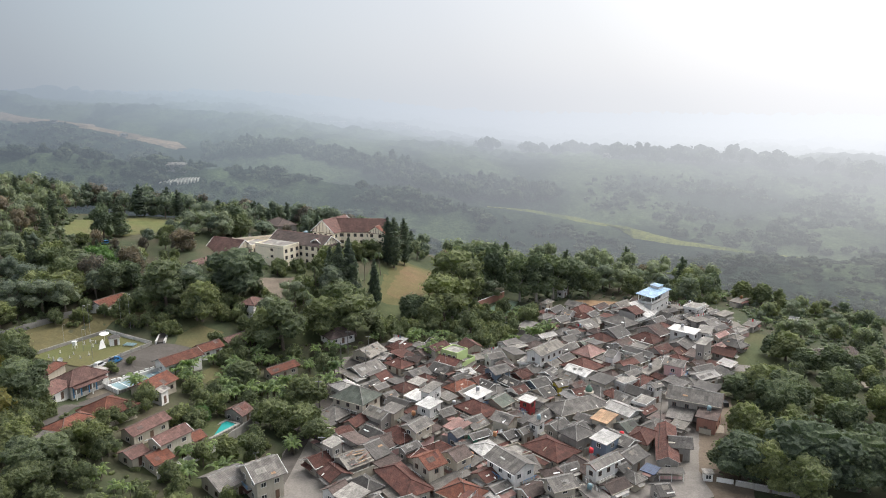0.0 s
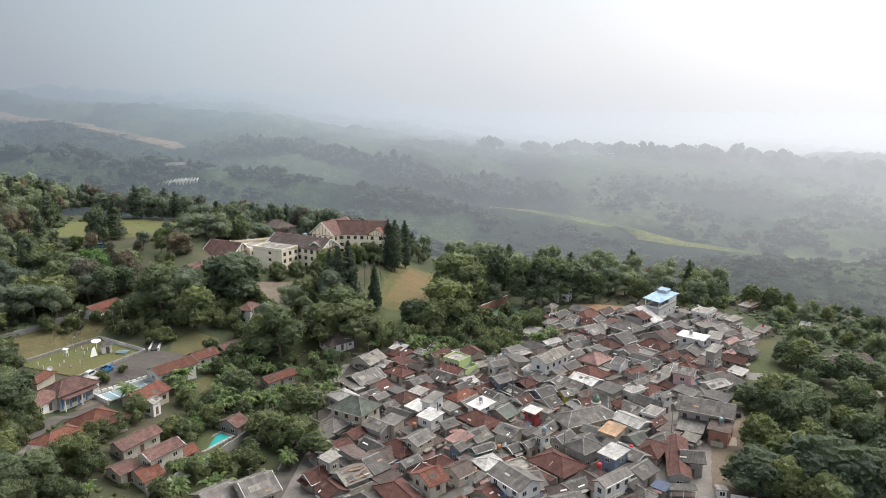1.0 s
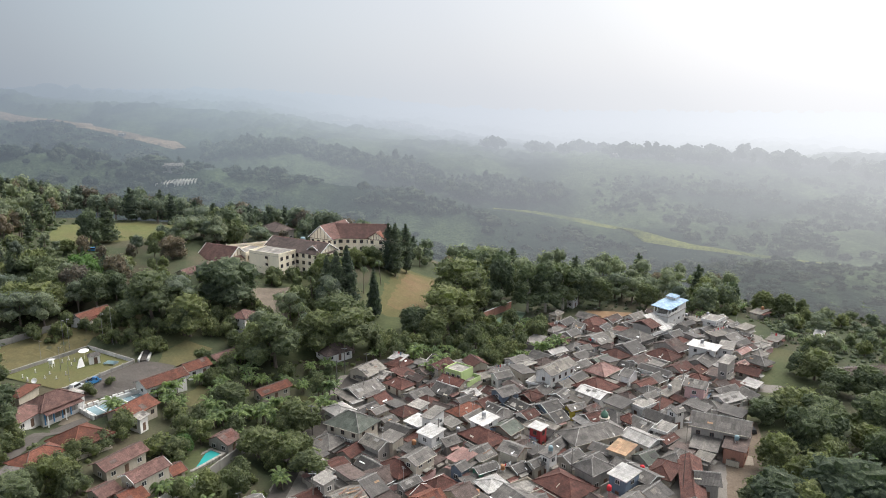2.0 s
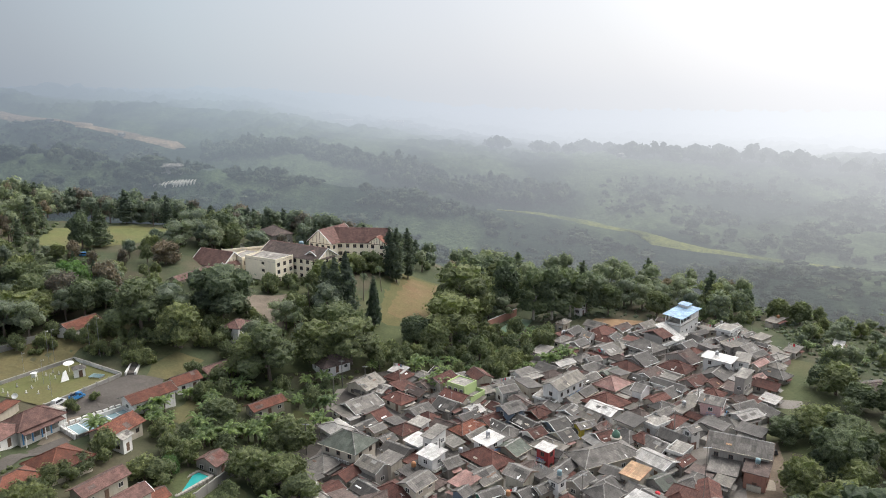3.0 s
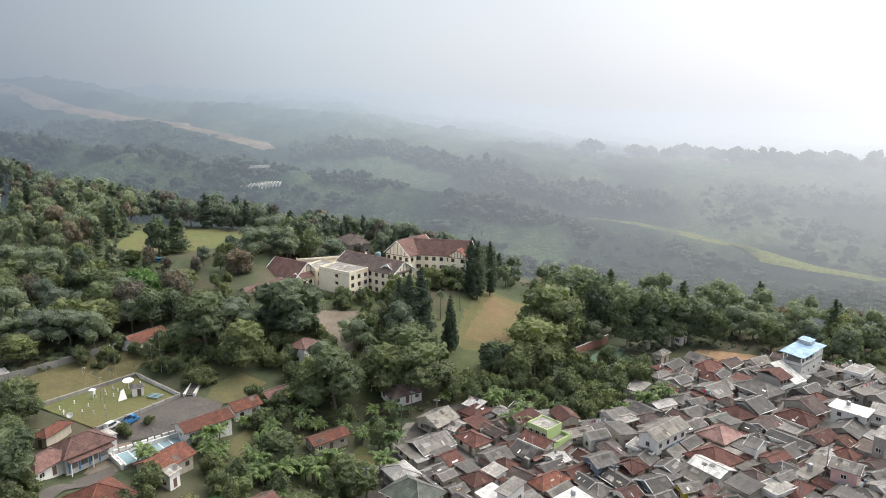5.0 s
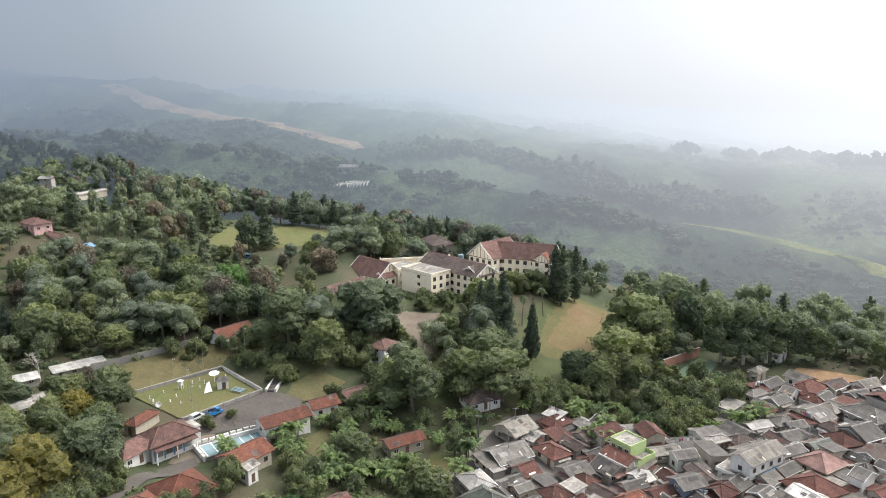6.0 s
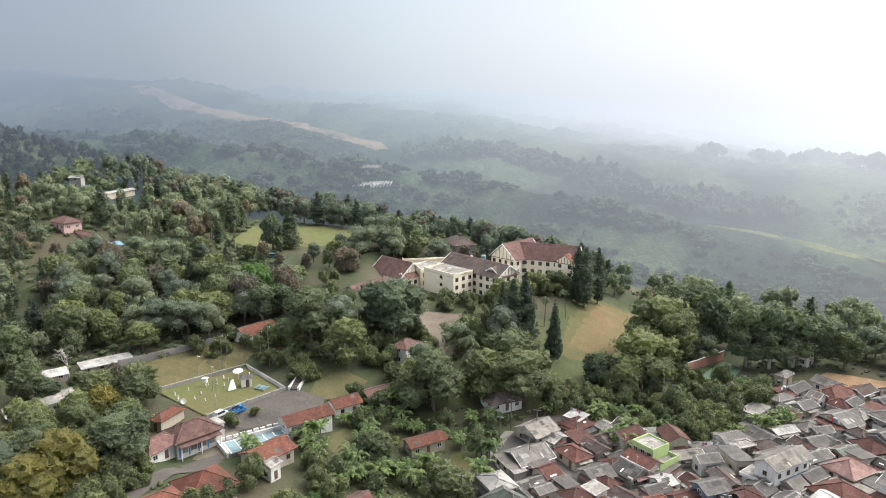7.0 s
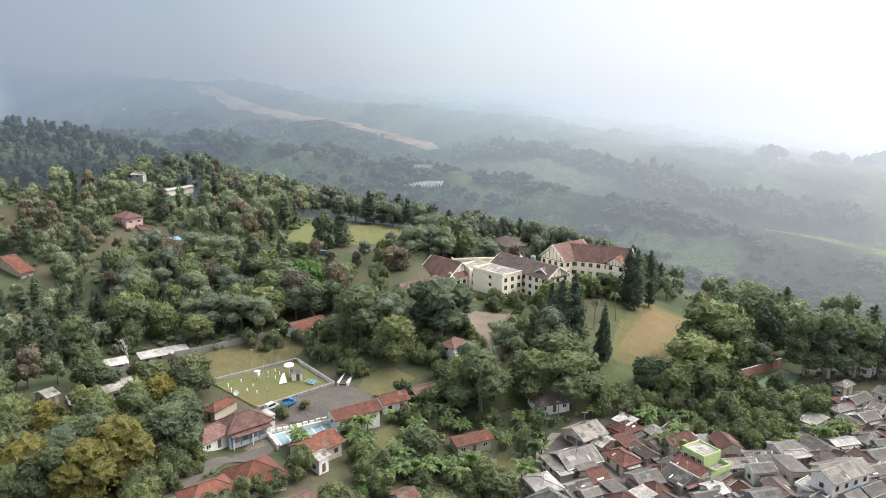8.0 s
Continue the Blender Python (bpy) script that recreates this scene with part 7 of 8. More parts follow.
def laundry_line(place, length, rng):
    t = thing("laundry_line", place, "washing of mixed colours on a line between two posts", "laundry", "laundry lines")
    for px in (-length / 2, length / 2):
        Shape().tube((px, 0, -0.1), (px, 0, 1.7), 0.04, 0.03, 5).ob("post", steel, t)
    Shape().tube((-length / 2, 0, 1.62), (length / 2, 0, 1.62), 0.012, 0.012, 4).ob("rope", white_paint, t)
    u = -length / 2 + 0.2
    while u < length / 2 - 0.6:
        wide, drop = rng.uniform(0.35, 0.7), rng.uniform(0.5, 1.0)
        Shape().prism([(u, -0.02, 1.62 - drop), (u + wide, -0.05, 1.62 - drop), (u + wide, 0.0, 1.62 - drop), (u, 0.03, 1.62 - drop)],
                      [(u, -0.015, 1.64), (u + wide, -0.015, 1.64), (u + wide, 0.015, 1.64), (u, 0.015, 1.64)]).ob("cloth", rng.choice(CLOTHS), t)
        u += wide + rng.uniform(0.05, 0.3)


roof_rng = random.Random(404)
for x, y, z, turn, w, d, eave, kind, pitch in ROOFS:
    spot = Matrix.Translation((x, y, z)) @ pose(0, 0, 0, 0, 0, turn)
    pick = roof_rng.random()
    if kind != "s":
        ridge_end = max(0.0, w / 2 - (d / 2 if kind == "h" else 0.5))
        if pick < 0.2:
            antenna(spot @ pose(ridge_end * roof_rng.uniform(-0.9, 0.9), 0, eave + d / 2 * pitch, 0, 0, roof_rng.uniform(0, 180)), roof_rng)
        elif pick < 0.24:
            satellite_dish(spot @ pose(ridge_end * roof_rng.uniform(-0.8, 0.8), 0, eave + d / 2 * pitch + 0.05, 0, 0, -turn + 30))
    elif pick < 0.2 and w > 4.5:
        laundry_line(spot @ pose(0, 0, eave + 0.06), w * 0.75, roof_rng)

def scrap_heap(place, rng):
    t = thing("scrap_heap", place, "heap of weathered boards and rusty sheets on a roof", "scrap")
    for k in range(22):
        u, v, turn = rng.uniform(-2.6, 2.6), rng.uniform(-1.8, 1.8), rng.uniform(-25, 25)
        Shape().box(-rng.uniform(0.6, 1.4), rng.uniform(0.6, 1.4), -0.12, 0.12, 0, 0.06).ob("board", rng.choice((COVER["Y"], COVER["L"], PAINT["cream"], frame_wood, COVER["P"])), t, pose(u, v, 0.05 + k * 0.03, rng.uniform(-6, 6), rng.uniform(-6, 6), turn))


for x, y, z, turn, w, d, eave, kind, pitch in ROOFS:
    if abs(x + 22.2) < 0.1 and abs(y - 159.7) < 0.1:
        scrap_heap(Matrix.Translation((x, y, z)) @ pose(0, 0, 0, 0, 0, turn) @ pose(0.3, -1.9, eave - 0.02 + (d / 2 - 1.9) * pitch, math.degrees(math.atan(pitch))), random.Random(77))
roof_tank(46.6, 171.4, 3.4, cloth_red, "red plastic water tank between the roofs")
roof_tank(36.9, 162.9, 3.2, cloth_red, "red plastic water tank between the roofs")

# ---- single trees that mark the place ----
plant("cypress", -23.1, 326.8, 24.0, 3.9)
plant("cypress", -26.2, 328.6, 22.5, 3.0)
BUSY.append((-23.1, 326.8, 1.4))
plant("cypress", -18.9, 338.8, 23.0, 3.2)
BUSY.append((-18.9, 338.8, 1.3))
plant("fir", -27.6, 276.8, 20.0, 2.9)
BUSY.append((-27.6, 276.8, 2.0))
plant("cone", -42.0, 279.8, 22.0, 5.6)
BUSY.append((-42.0, 279.8, 2.4))
plant("cone", -38.5, 283.8, 23.0, 5.2)
BUSY.append((-38.5, 283.8, 2.4))
plant("cone", -46.2, 283.8, 19.0, 4.6)
BUSY.append((-46.2, 283.8, 2.2))
plant("broad_a", -43.0, 247.8, 15.0, 9.0)
BUSY.append((-43.0, 247.8, 5.0))
plant("broad_b", -32.1, 247.8, 17.0, 10.0)
BUSY.append((-32.1, 247.8, 5.5))
plant("broad_b", -37.8, 254.8, 18.0, 9.0)
BUSY.append((-37.8, 254.8, 5.0))
plant("broad_b", -55.8, 235.8, 19.0, 9.5)
BUSY.append((-55.8, 235.8, 5.2))
plant("broad_a", -62.7, 235.8, 14.0, 7.0)
BUSY.append((-62.7, 235.8, 3.9))
plant("royal_palm", -53.9, 261.8, 11.0, 3.5)
BUSY.append((-53.9, 261.8, 1.9))
plant("royal_palm", -50.2, 261.8, 10.0, 3.5)
BUSY.append((-50.2, 261.8, 1.9))
plant("dark_a", -11.8, 268.8, 11.0, 6.0)
BUSY.append((-11.8, 268.8, 3.3))
plant("broad_b", 0.5, 273.8, 20.0, 11.0)
BUSY.append((0.5, 273.8, 5.5))
plant("spread", 6.8, 297.8, 26.0, 13.0)
BUSY.append((6.8, 297.8, 6.6))
plant("broad_a", -4.7, 262.8, 12.0, 6.0)
BUSY.append((-4.7, 262.8, 3.3))
plant("dark_b", 23.7, 319.8, 25.0, 8.0)
BUSY.append((23.7, 319.8, 4.4))
plant("tall", 34.6, 309.8, 23.0, 8.0)
BUSY.append((34.6, 309.8, 4.4))
plant("tall", 42.2, 309.8, 24.0, 8.0)
BUSY.append((42.2, 309.8, 4.4))
plant("tall", 50.3, 313.8, 22.0, 8.0)
BUSY.append((50.3, 313.8, 4.4))
plant("dark_a", 57.8, 318.8, 19.0, 8.0)
BUSY.append((57.8, 318.8, 4.4))
plant("dark_a", 11.6, 338.8, 21.0, 10.0)
BUSY.append((11.6, 338.8, 5.0))
plant("broad_b", -100.8, 249.8, 19.0, 10.0)
BUSY.append((-100.8, 249.8, 5.5))
plant("dark_a", -79.2, 264.8, 20.0, 12.0)
BUSY.append((-79.2, 264.8, 6.6))
plant("broad_a", -85.6, 242.8, 15.0, 8.0)
BUSY.append((-85.6, 242.8, 4.4))
plant("bare", -101.3, 250.8, 13.0, 4.0)
BUSY.append((-101.3, 250.8, 2.2))
plant("bright", -134.7, 274.8, 14.0, 7.0)
BUSY.append((-134.7, 274.8, 3.9))
plant("dark_b", -158.2, 325.8, 17.0, 6.0)
BUSY.append((-158.2, 325.8, 3.3))
plant("cone", -154.6, 334.8, 18.0, 6.0)
BUSY.append((-154.6, 334.8, 3.3))
plant("dry", -115.3, 307.8, 10.0, 6.0)
BUSY.append((-115.3, 307.8, 3.3))
plant("broad_a", -87.5, 242.8, 13.0, 6.0)
BUSY.append((-87.5, 242.8, 3.3))
plant("broad_b", 23.4, 331.8, 20.0, 8.0)
BUSY.append((23.4, 331.8, 4.4))
plant("gold", -115.2, 162.8, 15.0, 9.0)
BUSY.append((-115.2, 162.8, 5.0))
plant("gold", -115.6, 154.8, 13.0, 8.0)
BUSY.append((-115.6, 154.8, 4.4))
plant("dark_a", -110.9, 174.8, 14.0, 8.0)
BUSY.append((-110.9, 174.8, 4.4))
plant("gold", -128.2, 151.8, 13.0, 8.0)
BUSY.append((-128.2, 151.8, 4.4))
plant("dark_a", -127.0, 157.8, 12.0, 8.0)
BUSY.append((-127.0, 157.8, 4.4))
plant("dark_a", 72.2, 156.0, 12.0, 8.0)
BUSY.append((72.2, 156.0, 4.4))
plant("dark_a", 85.4, 151.0, 18.0, 11.0)
BUSY.append((85.4, 151.0, 6.1))
plant("dark_a", 97.2, 151.0, 15.0, 9.0)
BUSY.append((97.2, 151.0, 5.0))
plant("broad_c", 98.1, 206.0, 10.0, 7.0)
BUSY.append((98.1, 206.0, 3.9))
plant("dark_a", 89.4, 204.0, 8.0, 5.0)
BUSY.append((89.4, 204.0, 2.8))
plant("dark_a", 103.0, 198.0, 11.0, 7.0)
BUSY.append((103.0, 198.0, 3.9))
plant("broad_a", 119.6, 235.0, 11.0, 7.0)
BUSY.append((119.6, 235.0, 3.9))
plant("dark_b", 115.2, 194.0, 14.0, 7.0)
BUSY.append((115.2, 194.0, 3.9))
plant("broad_a", 70.0, 159.0, 9.0, 6.0)
BUSY.append((70.0, 159.0, 3.3))
plant("broad_c", -86.3, 136.0, 8.0, 5.0)
BUSY.append((-86.3, 136.0, 2.8))
plant("small_a", -81.2, 181.0, 7.0, 3.4)
BUSY.append((-81.2, 181.0, 1.9))
plant("small_a", -70.1, 177.0, 6.0, 4.0)
BUSY.append((-70.1, 177.0, 2.2))
plant("small_a", -66.7, 177.0, 6.0, 4.0)
BUSY.append((-66.7, 177.0, 2.2))
plant("bright", -65.4, 181.0, 5.0, 2.5)
BUSY.append((-65.4, 181.0, 1.4))
plant("banana_tall", -63.3, 161.0, 4.5, 3.8)
BUSY.append((-63.3, 161.0, 2.1))
plant("banana_tall", -63.7, 198.0, 4.5, 3.8)
BUSY.append((-63.7, 198.0, 2.1))
plant("banana", -58.1, 164.0, 4.5, 3.5)
BUSY.append((-58.1, 164.0, 1.9))
plant("banana_tall", -38.6, 169.0, 4.5, 3.5)
BUSY.append((-38.6, 169.0, 1.9))
plant("banana", -80.2, 205.0, 4.5, 3.5)
BUSY.append((-80.2, 205.0, 1.9))
plant("broad_c", -47.7, 183.0, 9.0, 6.0)
BUSY.append((-47.7, 183.0, 3.3))
plant("broad_c", -37.7, 180.0, 9.0, 6.0)
BUSY.append((-37.7, 180.0, 3.3))
plant("young", -32.7, 173.0, 8.0, 5.0)
BUSY.append((-32.7, 173.0, 2.8))
plant("broad_c", -39.5, 198.0, 9.0, 6.0)
BUSY.append((-39.5, 198.0, 3.3))
plant("broad_a", -61.8, 206.0, 9.0, 6.0)
BUSY.append((-61.8, 206.0, 3.3))
plant("broad_c", -40.8, 323.8, 9.0, 5.0)
BUSY.append((-40.8, 323.8, 2.8))
plant("broad_c", -33.7, 331.8, 9.0, 5.0)
BUSY.append((-33.7, 331.8, 2.8))
plant("small_a", -48.6, 318.8, 6.0, 3.4)
BUSY.append((-48.6, 318.8, 1.9))
plant("broad_c", -44.1, 315.8, 7.0, 4.5)
BUSY.append((-44.1, 315.8, 2.5))
plant("small_a", -51.9, 308.8, 5.0, 3.0)
BUSY.append((-51.9, 308.8, 1.7))
plant("small_a", -29.7, 335.8, 6.0, 3.5)
BUSY.append((-29.7, 335.8, 1.9))
plant("royal_palm", -27.8, 308.8, 12.0, 3.0)
BUSY.append((-27.8, 308.8, 1.7))
plant("royal_palm", -33.8, 295.8, 12.0, 3.0)
BUSY.append((-33.8, 295.8, 1.7))
plant("banana_tall", -64.6, 193.8, 4.5, 3.8)
BUSY.append((-64.6, 193.8, 2.1))
plant("banana_tall", -62.0, 197.8, 4.8, 3.8)
BUSY.append((-62.0, 197.8, 2.1))
plant("banana_tall", -49.1, 210.8, 4.5, 3.6)
BUSY.append((-49.1, 210.8, 2.0))
plant("banana_tall", -62.8, 226.8, 4.5, 3.6)
BUSY.append((-62.8, 226.8, 2.0))
plant("banana_tall", -77.2, 200.8, 4.5, 3.6)
BUSY.append((-77.2, 200.8, 2.0))
plant("banana", -73.0, 201.8, 4.0, 3.2)
BUSY.append((-73.0, 201.8, 1.8))
plant("small_a", -81.8, 183.8, 6.5, 2.6)
BUSY.append((-81.8, 183.8, 1.4))
plant("shrub", -105.0, 194.8, 2.2, 1.6)
BUSY.append((-105.0, 194.8, 0.9))
plant("shrub", -96.8, 208.8, 2.4, 1.8)
BUSY.append((-96.8, 208.8, 1.0))
plant("small_b", -100.1, 202.8, 4.0, 2.2)
BUSY.append((-100.1, 202.8, 1.2))
plant("bare", -149.7, 283.8, 9.0, 4.0)
BUSY.append((-149.7, 283.8, 2.2))
plant("small_a", -89.4, 156.0, 5.0, 3.0)
BUSY.append((-89.4, 156.0, 1.7))
plant("small_a", -88.2, 159.0, 5.5, 3.0)
BUSY.append((-88.2, 159.0, 1.7))
plant("small_a", -86.7, 162.0, 5.0, 3.0)
BUSY.append((-86.7, 162.0, 1.7))
plant("young", -85.8, 166.0, 6.0, 3.0)
BUSY.append((-85.8, 166.0, 1.7))
plant("small_a", -84.4, 170.0, 5.0, 3.0)
BUSY.append((-84.4, 170.0, 1.7))
plant("small_a", -82.8, 174.0, 5.0, 3.0)
BUSY.append((-82.8, 174.0, 1.7))
plant("dark_a", -90.2, 141.0, 10.0, 6.0)
BUSY.append((-90.2, 141.0, 3.3))
plant("dark_a", -87.6, 145.0, 9.0, 6.0)
BUSY.append((-87.6, 145.0, 3.3))
plant("broad_c", -99.0, 152.0, 8.0, 5.0)
BUSY.append((-99.0, 152.0, 2.8))
plant("dark_a", -154.0, 197.8, 7.0, 4.5)
BUSY.append((-154.0, 197.8, 3.3))
plant("broad_b", -150.3, 205.8, 6.5, 4.0)
BUSY.append((-150.3, 205.8, 3.3))
plant("dry", -146.0, 213.8, 6.0, 3.0)
BUSY.append((-146.0, 213.8, 2.5))
plant("bare", -160.7, 211.8, 11.0, 4.0)
BUSY.append((-160.7, 211.8, 2.2))
plant("broad_c", -159.2, 195.8, 11.0, 6.0)
BUSY.append((-159.2, 195.8, 3.3))
plant("dark_b", -176.3, 207.8, 15.0, 6.0)
BUSY.append((-176.3, 207.8, 3.3))
plant("broad_a", -173.2, 225.8, 15.0, 7.0)
BUSY.append((-173.2, 225.8, 3.9))
plant("broad_c", -165.1, 231.8, 12.0, 6.0)
BUSY.append((-165.1, 231.8, 3.3))
plant("banana_tall", -87.7, 192.0, 4.5, 3.8)
BUSY.append((-87.7, 192.0, 2.1))
plant("banana_tall", -43.2, 158.0, 4.8, 3.8)
BUSY.append((-43.2, 158.0, 2.1))
plant("banana_tall", -60.6, 153.0, 4.6, 3.8)
BUSY.append((-60.6, 153.0, 2.1))
plant("banana_tall", -66.9, 215.0, 4.6, 3.8)
BUSY.append((-66.9, 215.0, 2.1))
plant("banana_tall", -52.9, 156.0, 4.6, 3.8)
BUSY.append((-52.9, 156.0, 2.1))


# open ground before the hillside houses
CLEAR.append([(-243, 288), (-224, 300), (-211, 288), (-230, 274)])
CLEAR.append([(-258, 236), (-236, 252), (-220, 238), (-240, 220)])
CLEAR.append([(-272, 344), (-258, 366), (-240, 352), (-254, 332)])
CLEAR.append([(-294, 342), (-282, 356), (-266, 342), (-276, 328)])
# low growth before the long sheds
CLEAR.append([(-170, 200), (-150, 230), (-138, 221), (-142, 208), (-158, 188)])
CLEAR.append([(-172, 180), (-145, 199), (-134, 190), (-140, 176), (-156, 166)])
for px, py in ((-65.3, 202.0), (-66.5, 232.7), (-35.4, 219.9), (-4.9, 234.7), (-2.3, 242.0), (-10.5, 247.8), (39.7, 263.0), (34.5, 257.8), (-52.2, 202.1), (-35.8, 209.4), (-78.3, 206.9), (-58.5, 200.0)):
    plant("banana_tall", px, py, 5.6, 4.2)
    BUSY.append((px, py, 2.0))
for px, py, ph, pr in ((121, 224, 9, 5.5), (129, 221, 11, 6), (138, 222, 8, 5), (145, 228, 9, 5), (117, 240, 8, 4.5)):
    plant("dark_a", px, py, ph, pr)
    BUSY.append((px, py, pr * 0.5))
CLEAR.append([(-128, 292), (-118, 270), (-98, 264), (-84, 272), (-80, 290), (-84, 316), (-116, 322)])


def free(x, y, gap, rings=True):
    if rings and any(inside(x, y, ring) for ring in CLEAR):
        return False
    return all((x - bx) ** 2 + (y - by) ** 2 > (br + gap) ** 2 for bx, by, br in BUSY)


def woods(name, ring, spacing, kinds, heights, seed, label, mats=None, bare=-9.0, slim=(0.8, 1.15)):
    """A wood too far off to count: whole trees joined into one mesh."""
    rng = random.Random(seed)
    keys = sorted(set(kinds))
    v, f, slots, base = [], [], [], 0
    shapes = {k: (np.array(TREES[k][1].v), TREES[k][1].f, np.array(TREES[k][0].v), TREES[k][0].f) for k in keys}
    xs, ys = [p[0] for p in ring], [p[1] for p in ring]
    for x in np.arange(min(xs), max(xs), spacing):
        for y in np.arange(min(ys), max(ys), spacing):
            px, py = x + rng.uniform(-0.5, 0.5) * spacing, y + rng.uniform(-0.5, 0.5) * spacing
            key, h, a = rng.choice(kinds), rng.uniform(*heights), rng.uniform(0, math.tau)
            thicket = noise.noise((px * 0.016, py * 0.016, seed)) + 0.6 * noise.noise((px * 0.05, py * 0.05, seed))
            if not inside(px, py, ring) or not free(px, py, 2.0) or thicket < bare:
                continue
            if mats and (near_line(px, py, SPUR) < 26 or near_line(px, py, GRASS) < 15):
                continue
            h *= 0.75 + 0.5 * ss(-0.3, 0.6, thicket)
            k, kx = h / TREES[key][4], h / TREES[key][4] * rng.uniform(*slim)
            turn = np.array(((math.cos(a) * kx, -math.sin(a) * kx, 0), (math.sin(a) * kx, math.cos(a) * kx, 0), (0, 0, k)))
            cv, cf, tv, tf = shapes[key]
            for pv, pf, slot in ((cv, cf, keys.index(key)), (tv, tf, len(keys))):
                v.append(pv @ turn.T + (px, py, (far_h(px, py) - 0.4 * h / TREES[key][4] if mats else ground_h(px, py)) - 0.1))
                f += [tuple(i + base for i in q) for q in pf]
                slots += [slot] * len(pf)
                base += len(pv)
    return tagged(mesh_ob(name, np.concatenate(v).tolist(), f, mats or [TREES[k][2] for k in keys] + [bark], slots=slots), label, "woods", kind="stuff")


LOW_WOOD = [(-196, 286), (-120, 286), (-122, 350), (-190, 334)]  # young growth before the open field


def grove(ring, spacing, kinds, heights, seed, group, gap=1.0, rings=True):
    """Trees scattered over a stretch of the plan, clear of houses and open ground."""
    rng = random.Random(seed)
    xs, ys = [p[0] for p in ring], [p[1] for p in ring]
    x = min(xs)
    while x < max(xs):
        y = min(ys)
        while y < max(ys):
            px, py = x + rng.uniform(-0.5, 0.5) * spacing, y + rng.uniform(-0.5, 0.5) * spacing
            key, h = rng.choice(kinds), rng.uniform(*heights)
            if inside(px, py, LOW_WOOD):
                h *= 0.55
            if inside(px, py, ring) and free(px, py, gap, rings) and math.hypot(px, py) < far_edge(px, py) + 14:
                small = key in ("banana", "banana_tall", "shrub", "small_a", "small_b")
                plant(key, px, py, None if small else h, None, group)
                BUSY.append((px, py, spacing * 0.22))
            y += spacing
        x += spacing


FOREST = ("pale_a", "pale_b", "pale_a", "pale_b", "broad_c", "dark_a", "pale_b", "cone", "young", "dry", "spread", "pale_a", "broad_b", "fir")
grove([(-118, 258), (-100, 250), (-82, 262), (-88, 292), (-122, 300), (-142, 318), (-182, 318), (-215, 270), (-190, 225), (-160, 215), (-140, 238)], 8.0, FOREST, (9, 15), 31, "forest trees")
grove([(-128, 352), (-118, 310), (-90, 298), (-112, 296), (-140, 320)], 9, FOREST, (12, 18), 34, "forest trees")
grove([(-150, 190), (-128, 208), (-110, 196), (-122, 170), (-110, 150), (-150, 130), (-190, 160)], 7.0, ("broad_a", "broad_c", "gold", "dark_a", "young", "broad_b"), (8, 13), 35, "roadside trees")
grove([(2, 246), (12, 252), (12, 292), (30, 322), (60, 312), (120, 306), (130, 330), (60, 350), (10, 350), (2, 300)], 11.5, ("pale_a", "pale_b", "tall", "pale_c", "broad_b", "young"), (8, 14), 36, "trees behind the village")
grove([(88, 205), (122, 195), (150, 215), (175, 270), (150, 320), (128, 306), (124, 262), (104, 218)], 14, ("pale_a", "pale_c", "broad_a", "pale_c", "young", "small_a", "banana_tall"), (5, 10), 37, "trees beside the village")
grove([(74, 140), (120, 150), (150, 215), (122, 195), (92, 200), (80, 175)], 12, ("dark_a", "broad_a", "broad_c", "dark_a"), (9, 15), 38, "trees beside the village")
grove([(-84, 170), (-58, 188), (-50, 196), (-44, 178), (-38, 192), (-36, 225), (-28, 240), (-60, 238), (-84, 226), (-82, 212), (-76, 196)], 5.0, ("small_a", "banana_tall", "young", "banana", "banana_tall", "broad_c", "small_a", "banana"), (5, 9), 39, "garden plants", 0.6)
grove([(-84, 170), (-110, 148), (-80, 120), (-38, 130), (-40, 178), (-58, 168)], 6.4, ("small_a", "small_b", "young", "banana", "broad_c", "small_a", "shrub"), (5, 9), 40, "garden plants", 0.6)
grove([(-28, 244), (4, 244), (30, 246), (32, 256), (0, 262), (-28, 256)], 4.2, ("small_a", "banana", "young", "small_b", "banana_tall", "broad_c"), (5, 8), 41, "garden plants", 0.5, False)
grove([(-70, 238), (-34, 240), (-34, 280), (-46, 300), (-58, 270), (-66, 250)], 8.5, ("pale_a", "broad_b", "pale_b", "royal_palm", "broad_c"), (9, 16), 42, "park trees")
grove([(-142, 240), (-112, 262), (-104, 250), (-116, 240), (-128, 232)], 4.0, ("shrub", "small_b", "shrub", "small_a"), (2, 4), 43, "garden shrubs", 0.3, False)
grove([(-104, 152), (-99, 160), (-100, 176), (-106, 178), (-112, 160)], 3.0, ("shrub", "small_b", "shrub", "small_a"), (2, 4), 60, "garden shrubs", 0.3, False)
grove([(-114, 238), (-96, 228), (-90, 232), (-98, 248)], 3.6, ("shrub", "shrub", "small_b"), (1.5, 3), 44, "garden shrubs", 0.3)
grove([(-88, 298), (-62, 294), (-46, 306), (-48, 316), (-64, 308), (-84, 310)], 4.0, ("shrub", "small_b", "shrub", "small_a"), (1.5, 4), 45, "garden shrubs", 0.2, False)
grove([(100, 300), (150, 300), (160, 350), (110, 350)], 5.5, ("small_a", "banana", "young", "small_b", "banana_tall"), (4, 8), 46, "garden plants", 0.5)
grove([(125, 270), (190, 230), (230, 300), (200, 380), (130, 350)], 11, ("pale_c", "young", "small_a", "pale_c", "pale_a", "banana"), (3, 8), 47, "scrub trees")


